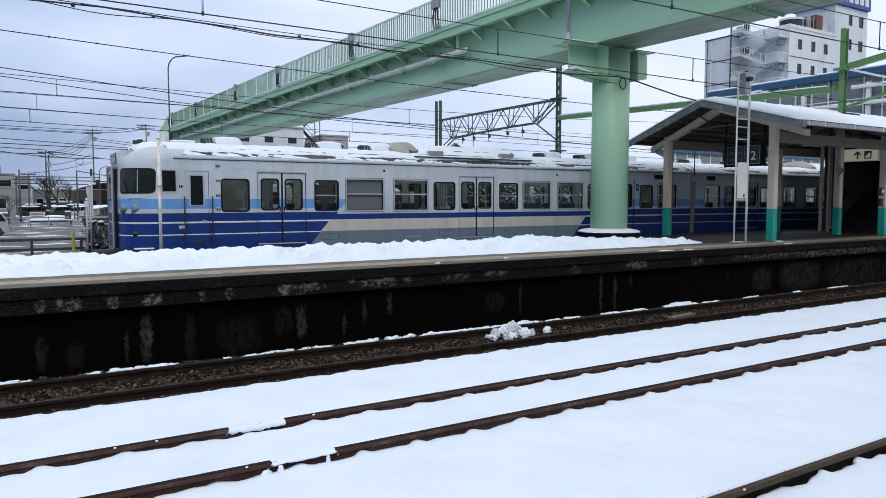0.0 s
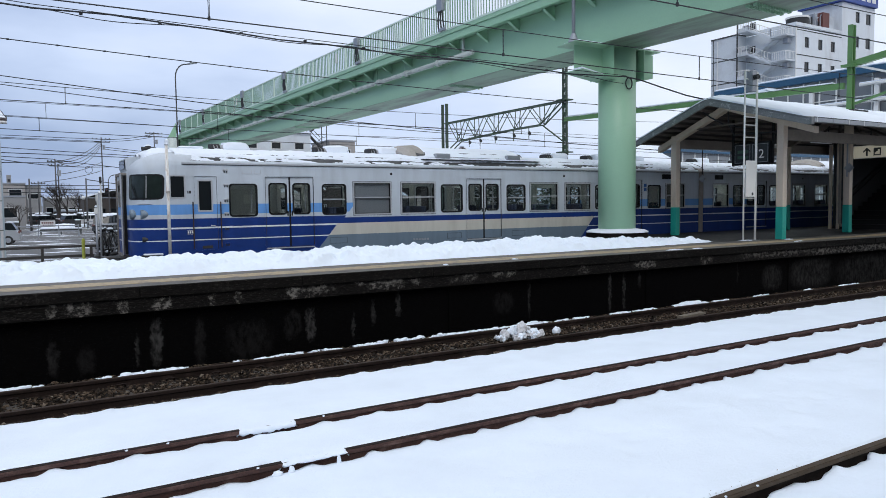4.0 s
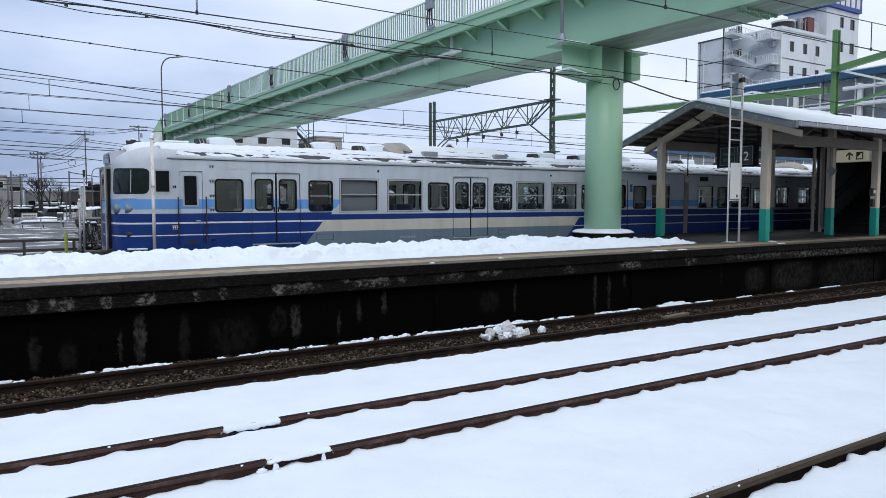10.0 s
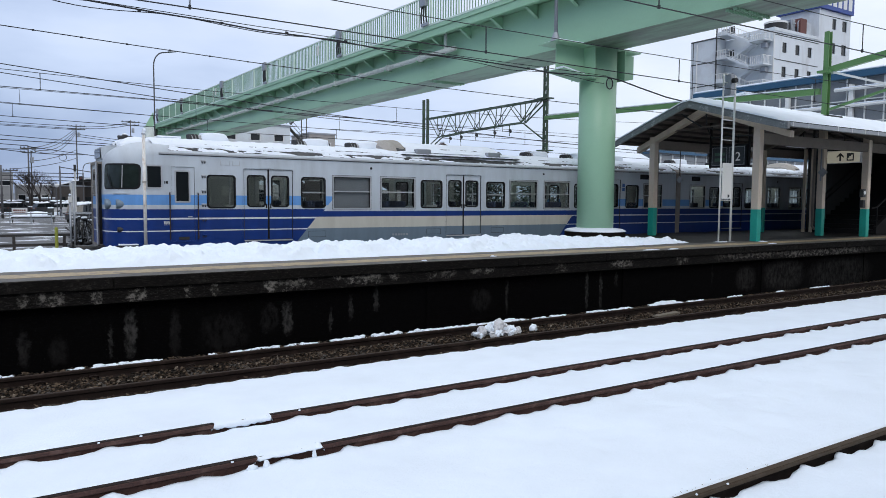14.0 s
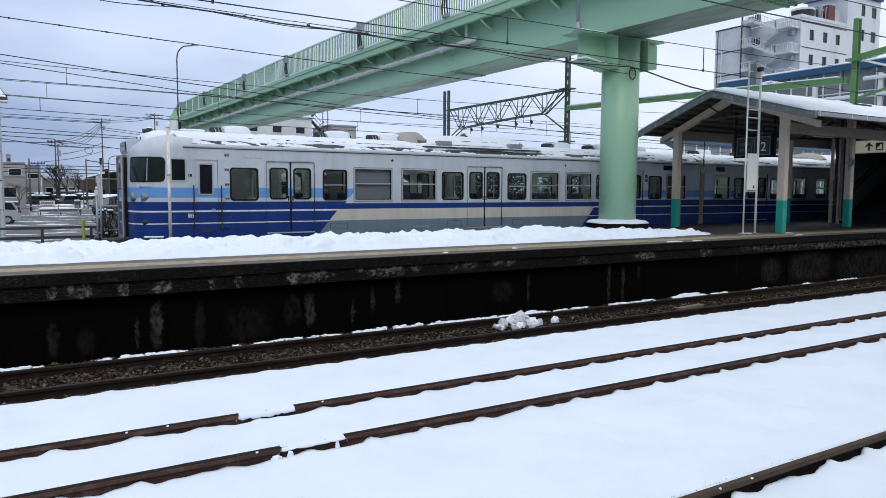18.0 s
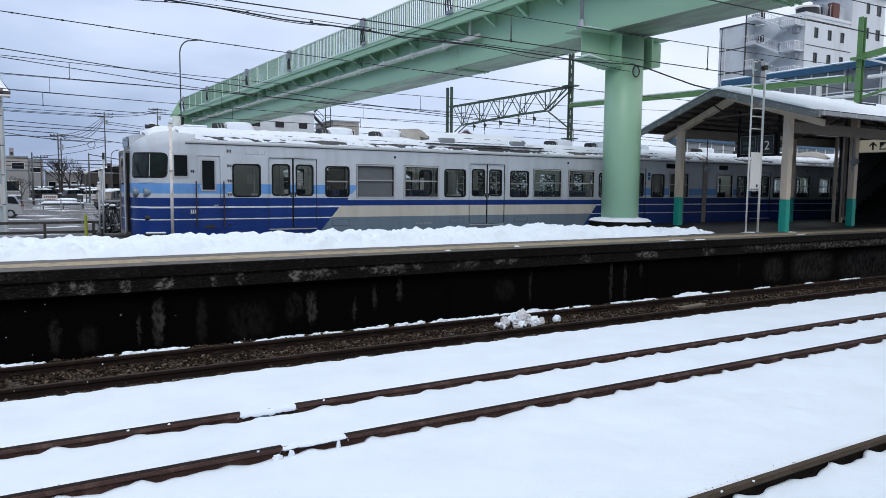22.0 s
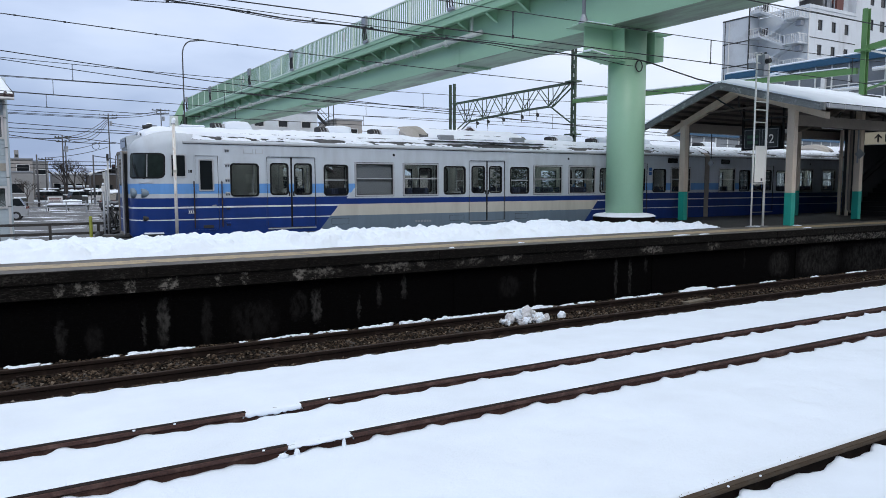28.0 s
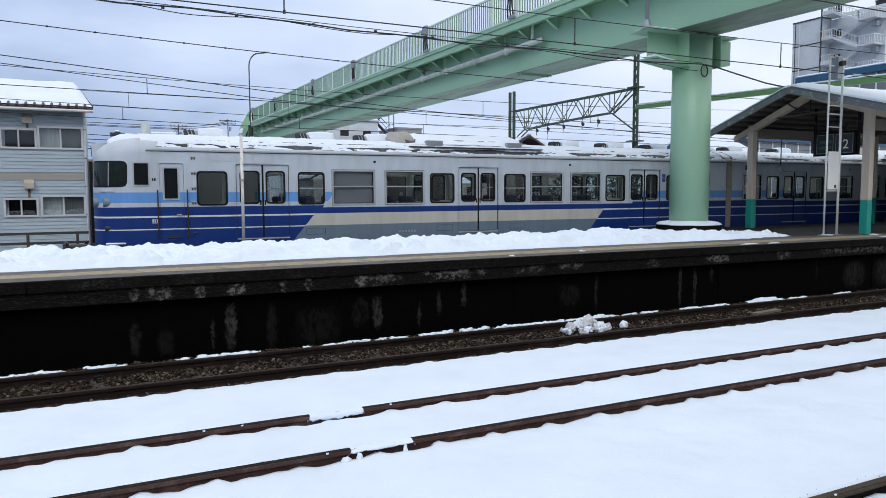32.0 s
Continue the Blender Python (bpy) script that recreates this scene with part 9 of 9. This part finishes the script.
def far_hills():
    xs = steps(-900, 1500, 120)
    bm = bmesh.new()
    lo = [bm.verts.new((x, 900, -5)) for x in xs]
    hi = [bm.verts.new((x, 905, 3 + 7 * max(0, fbm(x * 0.012, 0, 3)) + 4 * abs(fbm(x * 0.06, 0, 5)))) for x in xs]
    bk = [bm.verts.new((x, 960, -5)) for x in xs]
    for r0, r1 in ((lo, hi), (hi, bk)):
        for k in range(len(xs) - 1):
            bm.faces.new((r0[k], r0[k + 1], r1[k + 1], r1[k]))
    tagged(part("backdrop", bm, surface("hazy_far_woods", (0.26, 0.30, 0.36), 0.9, 0, 0.2, 0.2)), "low hazy line of distant woods and roofs", "backdrop", kind="structure")


far_hills()


def snowy_shrub(x, y, h, seed):
    """Evergreen shrub: short stems and a crown of many small leaves, some under snow."""
    rnd = random.Random(seed)
    z0 = -0.12
    t = thing("shrub", (x, y, z0), "dark evergreen shrub with snow among its leaves", "shrub", "shrubs behind the railcar")
    for k in range(4):
        a = 1.6 * k + rnd.random()
        part("stem", tube([(0.08 * math.cos(a), 0.08 * math.sin(a), 0), (0.2 * math.cos(a), 0.2 * math.sin(a), h * 0.35), (0.45 * math.cos(a), 0.45 * math.sin(a), h * 0.75)], [0.045, 0.03, 0.012], 6), SHRUB_BARK, t)
    for name, mat, n, size in (("crown", SHRUB_LEAF, 1500, 0.10), ("snow_clump", SNOW_ROOF, 330, 0.085)):
        verts, faces = [], []
        for i in range(n):
            a, u = rnd.uniform(0, 6.283), rnd.random()
            zz = h * (0.12 + 0.88 * u)
            r = 0.95 * math.sin(math.pi * (0.15 + 0.85 * u)) ** 0.6 * rnd.random() ** 0.45 * (1 + 0.35 * noise.noise(Vector((a, zz, seed))))
            c = Vector((r * math.cos(a), r * math.sin(a), zz))
            m = Euler((rnd.uniform(-0.8, 0.8), rnd.uniform(-0.8, 0.8), a)).to_matrix()
            q = len(verts)
            s1 = size * rnd.uniform(0.6, 1.4)
            for p in ((s1, 0, -0.2 * s1), (0, 0.5 * s1, 0.1 * s1), (-0.8 * s1, 0, -0.1 * s1), (0, -0.5 * s1, 0.1 * s1), (0, 0, 0.35 * s1)):
                verts.append(c + m @ Vector(p))
            faces += [(q, q + 1, q + 4), (q + 1, q + 2, q + 4), (q + 2, q + 3, q + 4), (q + 3, q, q + 4), (q + 3, q + 2, q + 1, q)]
        me = bpy.data.meshes.new(name)
        me.from_pydata(verts, [], faces)
        me.materials.append(mat)
        ob = new(name, me)
        ob.parent = t


SHRUB_LEAF = surface("evergreen_leaf", (0.045, 0.06, 0.04), 0.6, 0, 12, 0.35)
SHRUB_BARK = surface("shrub_bark", (0.06, 0.05, 0.04), 0.9, 0, 30, 0.3)
for i, (x, y, h) in enumerate(((17.9, 27.3, 3.2), (19.4, 27.0, 3.6), (21.0, 27.6, 3.9), (22.6, 27.1, 3.5), (24.3, 27.5, 3.8), (26.1, 27.2, 3.4), (28.2, 27.6, 3.7))):
    snowy_shrub(x, y, h, 31 + i)

# ---- fittings of the shelter ----
def letters(text, size, mat, parent, m, name="lettering", label=""):
    cu = bpy.data.curves.new(name, "FONT")
    cu.body, cu.size, cu.extrude = text, size, 0.004
    tmp = bpy.data.objects.new(name, cu)
    scene.collection.objects.link(tmp)
    bpy.context.view_layer.update()
    me = bpy.data.meshes.new_from_object(tmp)
    bpy.data.objects.remove(tmp)
    me.materials.clear()
    me.materials.append(mat)
    ob = new(name, me)
    ob.parent = parent
    ob.matrix_basis = m
    return tagged(ob, label)


FACE_WEST = Matrix(((0, 0, -1, 0), (-1, 0, 0, 0), (0, 1, 0, 0), (0, 0, 0, 1)))


MAST_WHITE = surface("bright_white_tube", (0.84, 0.82, 0.77), 0.45, 0, 30, 0.04, (0.6, 0.52, 0.42), 3.0, (0.62, 0.8))


def ladder_mast():
    l = thing("ladder_mast", (17.7, 12.61, ZP), "white twin-tube ladder mast with a blank white board", "mast")
    for x, r in ((-0.27, 0.024), (0.26, 0.032)):
        part("tube", tube([(x, 0, 0), (x, 0, 4.72)], r, 12), MAST_WHITE, l, "", True)
        part("foot_plate", box(x - 0.1, x + 0.1, -0.1, 0.1, 0, 0.02), GALV, l)
    for z in (1.2, 2.9, 3.24, 3.46, 4.5, 4.72):
        part("rung", tube([(-0.27, 0, z), (0.26, 0, z)], 0.016, 8), MAST_WHITE, l)
    b = part("board", box(-0.25, 0.17, -0.06, -0.035, 1.24, 2.25, 0.004), MAST_WHITE, l, "blank white notice board")
    part("board_mark", box(0.0, 0.07, -0.066, -0.0605, 1.28, 1.36), SIGN_BLACK, b)
    part("lamp_box", box(-0.1, 0.12, -0.1, 0.1, 4.15, 4.75, 0.02), GALV, l, "grey signal housing")
    part("hood", tube([(0.0, -0.1, 4.55), (0.0, -0.22, 4.55)], 0.07, 10), LOUVRE, l)
    part("snow_foot", box(-0.34, 0.0, -0.1, 0.06, 0.0, 0.03, 0.01), SNOW_ROOF, l)


ladder_mast()


SIGN_GREEN = surface("dull_green_emblem", (0.05, 0.12, 0.075), 0.5)


def platform_sign():
    # Faint glow added to lift the figure out of the shelter's shade.
    glow_white, n, l, b = node_mat("glowing_white_figure")
    b.inputs["Base Color"].default_value = (0.55, 0.56, 0.56, 1)
    b.inputs["Emission Color"].default_value, b.inputs["Emission Strength"].default_value = (0.95, 1.0, 1.0, 1), 0.12
    s = thing("platform_number_sign", (20.5, 14.52, 3.35), "black hanging sign with a white number two", "sign")
    part("frame", box(-0.07, 0.07, -0.68, 0.68, -0.05, 0.68, 0.01), BLACK, s)
    part("face", box(-0.078, -0.0705, -0.62, 0.62, 0.0, 0.62), SIGN_BLACK, s)
    letters("2", 0.40, glow_white, s, Matrix.Translation((-0.083, -0.27, 0.15)) @ FACE_WEST, "number", "white number two")
    for z in (0.38, 0.2):
        part("text_bar", box(-0.083, -0.079, 0.1, 0.5, z - 0.05, z + 0.05), SIGN_GREEN, s, "dull green emblem on the sign")
    for y0, y1 in ((-0.60, -0.04), (0.04, 0.60)):
        for z in (0.02, 0.59):
            part("panel_edge", box(-0.083, -0.079, y0, y1, z, z + 0.012), GALV, s)
        for y in (y0, y1 - 0.012):
            part("panel_edge", box(-0.083, -0.079, y, y + 0.012, 0.034, 0.588), GALV, s)
    for y in (-0.72, 0.72):
        part("hanger", bar((0, y, -0.05), (0, y, 1.5), 0.06, 0.06), BLACK, s)


platform_sign()


def exit_sign():
    lit, n, l, b = node_mat("backlit_cream_panel")
    b.inputs["Base Color"].default_value = (0.42, 0.40, 0.32, 1)
    b.inputs["Emission Color"].default_value, b.inputs["Emission Strength"].default_value = (1.0, 0.95, 0.76, 1), 0.17
    s = thing("stair_direction_sign", (24.9, 13.13, 3.54), "cream lit sign with an arrow and a stair symbol", "sign")
    part("case", box(-0.06, 0.08, -0.57, 0.57, -0.02, 0.42, 0.015), WHITE_PAINT, s)
    part("lit_face", box(-0.068, -0.0605, -0.55, 0.55, 0.0, 0.40), lit, s)
    arrow = prism([(0.13, 0.06), (0.13, 0.24), (0.22, 0.17), (0.22, 0.23), (0.1, 0.34), (-0.02, 0.23), (-0.02, 0.17), (0.07, 0.24), (0.07, 0.06)], "x", -0.074, -0.069)
    part("arrow", arrow, SIGN_BLACK, s, "black upward arrow")
    sq = part("stair_symbol", box(-0.074, -0.069, -0.36, -0.12, 0.06, 0.32), SIGN_BLACK, s, "black stair symbol")
    part("steps", prism([(-0.32, 0.10), (-0.16, 0.10), (-0.16, 0.16), (-0.21, 0.16), (-0.21, 0.21), (-0.26, 0.21), (-0.26, 0.26), (-0.32, 0.26)], "x", -0.078, -0.0745), lit, sq)
    for y in (-0.5, 0.5):
        part("hanger", bar((0, y, 0.42), (0, y, 0.8), 0.03, 0.03), LOUVRE, s)


exit_sign()


def shelter_fittings():
    for x, y in ((22.6, 13.5), (28.4, 13.0), (22.6, 15.4), (34.0, 13.3)):
        f = thing("strip_light", (x, y, 4.02), "white fluorescent strip light, unlit", "light", "shelter lights")
        part("housing", box(-0.62, 0.62, -0.09, 0.09, 0, 0.09, 0.01), WHITE_PAINT, f)
        part("tube_lamp", tube([(-0.58, 0, -0.03), (0.58, 0, -0.03)], 0.02, 8), ALU, f)
        part("stem", bar((-0.4, 0, 0.09), (-0.4, 0, 0.5), 0.02, 0.02), LOUVRE, f)
        part("stem", bar((0.4, 0, 0.09), (0.4, 0, 0.5), 0.02, 0.02), LOUVRE, f)
    d = thing("diamond_sign", (24.12, 13.42, 3.2), "pale diamond-shaped plate fixed to the post", "sign")
    part("plate", prism([(-0.17, 0), (0, -0.17), (0.17, 0), (0, 0.17)], "x", -0.012, 0.0), VENT_GREY, d)
    part("strap", box(0.0, 0.03, 0.06, 0.1, -0.3, 0.9), GALV, d)
    h = thing("hanging_marker", (20.4, 16.4, 2.92), "small diamond marker hanging on a rod", "sign")
    part("rod", tube([(0, 0, 0.15), (0, 0, 1.3)], 0.018, 6), LOUVRE, h)
    part("plate", prism([(-0.13, 0), (0, -0.13), (0.13, 0), (0, 0.13)], "x", -0.01, 0.01), VENT_GREY, h)
    sp = thing("loudspeaker", (25.2, 13.3, 4.12), "small black loudspeaker under the roof", "speaker")
    part("box", box(-0.12, 0.12, -0.2, 0.2, 0, 0.2, 0.02), BLACK, sp)
    part("bracket", bar((0, 0, 0.2), (0, 0, 0.5), 0.03, 0.03), LOUVRE, sp)
    ph = thing("post_telephone_box", (24.62, 12.29, 2.0), "small grey equipment boxes strapped to the post", "equipment")
    part("upper_box", box(-0.09, 0.09, -0.03, 0.09, 0.35, 0.62, 0.01), STEEL_DARK, ph)
    part("lower_box", box(-0.08, 0.08, -0.03, 0.08, 0.0, 0.26, 0.01), LOUVRE, ph)
    part("dial", tube([(0, -0.031, 0.5), (0, -0.045, 0.5)], 0.06, 12), WHITE_PAINT, ph)
    y = thing("yellow_tag", (26.3, 11.6, 4.18), "yellow plastic tag under the eave", "tag")
    part("plate", box(-0.25, 0.25, -0.03, 0.03, 0, 0.1, 0.01), surface("yellow_plastic", (0.55, 0.42, 0.03), 0.5), y)
    # slats and bins on the platform
    for x, yy in ((26.0, 12.05), (18.95, 12.2)):
        snow_lump((x, yy, ZP), (0.18, 0.1, 0.03), x, "snow_patch", "thin leftover snow on the platform", 2, SNOW, 0.5)
    for x, yy, l in ((13.2, 11.35, 0.28), (13.9, 11.3, 0.2), (18.3, 11.5, 0.22), (6.9, 11.35, 0.06), (8.7, 11.6, 0.08)):
        snow_lump((x, yy, ZP), (l, 0.05, 0.025), x, "snow_patch", "thin leftover snow on the platform edge", 2, SNOW, 0.5)


shelter_fittings()


# ---- what moves: the train pulls out to the left at the end, and a van drives by ----
def motions():
    rolled = [(0.0, 0.0), (26.6, 0.0), (27.0, -0.008), (27.5, -0.045), (28.0, -0.135), (28.5, -0.265), (29.0, -0.452), (29.5, -0.675), (30.0, -0.94), (30.5, -1.275), (31.0, -1.635), (31.5, -2.035), (32.0, -2.465)]
    for car, x in ((car_1, 2.2), (car_2, 21.98)):
        walk(car, [(t, pose(x + d, 19.075, 0)) for t, d in rolled])

    # a gust of roof snow: the clots fall first, the fine flakes drift after them into the snow below
    walk(fast_flakes, [(0.0, pose(0.35, 0, 7.0)), (19.0, pose(0.35, 0, 7.0)), (20.2, pose(0.3, 0, 2.9)), (20.6, pose(0.12, 0, 1.75)), (21.0, pose(0.0, 0, 0.85)), (21.6, pose(-0.3, 0, -0.75)), (22.2, pose(-0.5, 0, -2.6)), (32.0, pose(-0.5, 0, -2.6))])
    walk(slow_flakes, [(0.0, pose(0.9, 0, 7.0)), (18.6, pose(0.9, 0, 7.0)), (20.6, pose(0.3, 0, 2.1)), (21.0, pose(0.0, 0, 1.5)), (22.0, pose(-0.8, 0, 0.2)), (23.0, pose(-1.5, 0, -1.2)), (24.0, pose(-1.9, 0, -3.0)), (32.0, pose(-1.9, 0, -3.0))])

    drive = [(0.0, -42.0), (23.0, -42.0), (24.0, -40.0), (25.0, -34.2), (29.0, -3.08), (29.2, -1.52), (29.4, 0.04), (29.6, 1.6), (29.8, 3.16), (30.0, 4.72), (30.5, 8.3), (31.0, 11.0), (31.5, 12.6), (32.0, 13.2)]
    walk(van, [(t, pose(x, 79.5, GZ)) for t, x in drive])


motions()
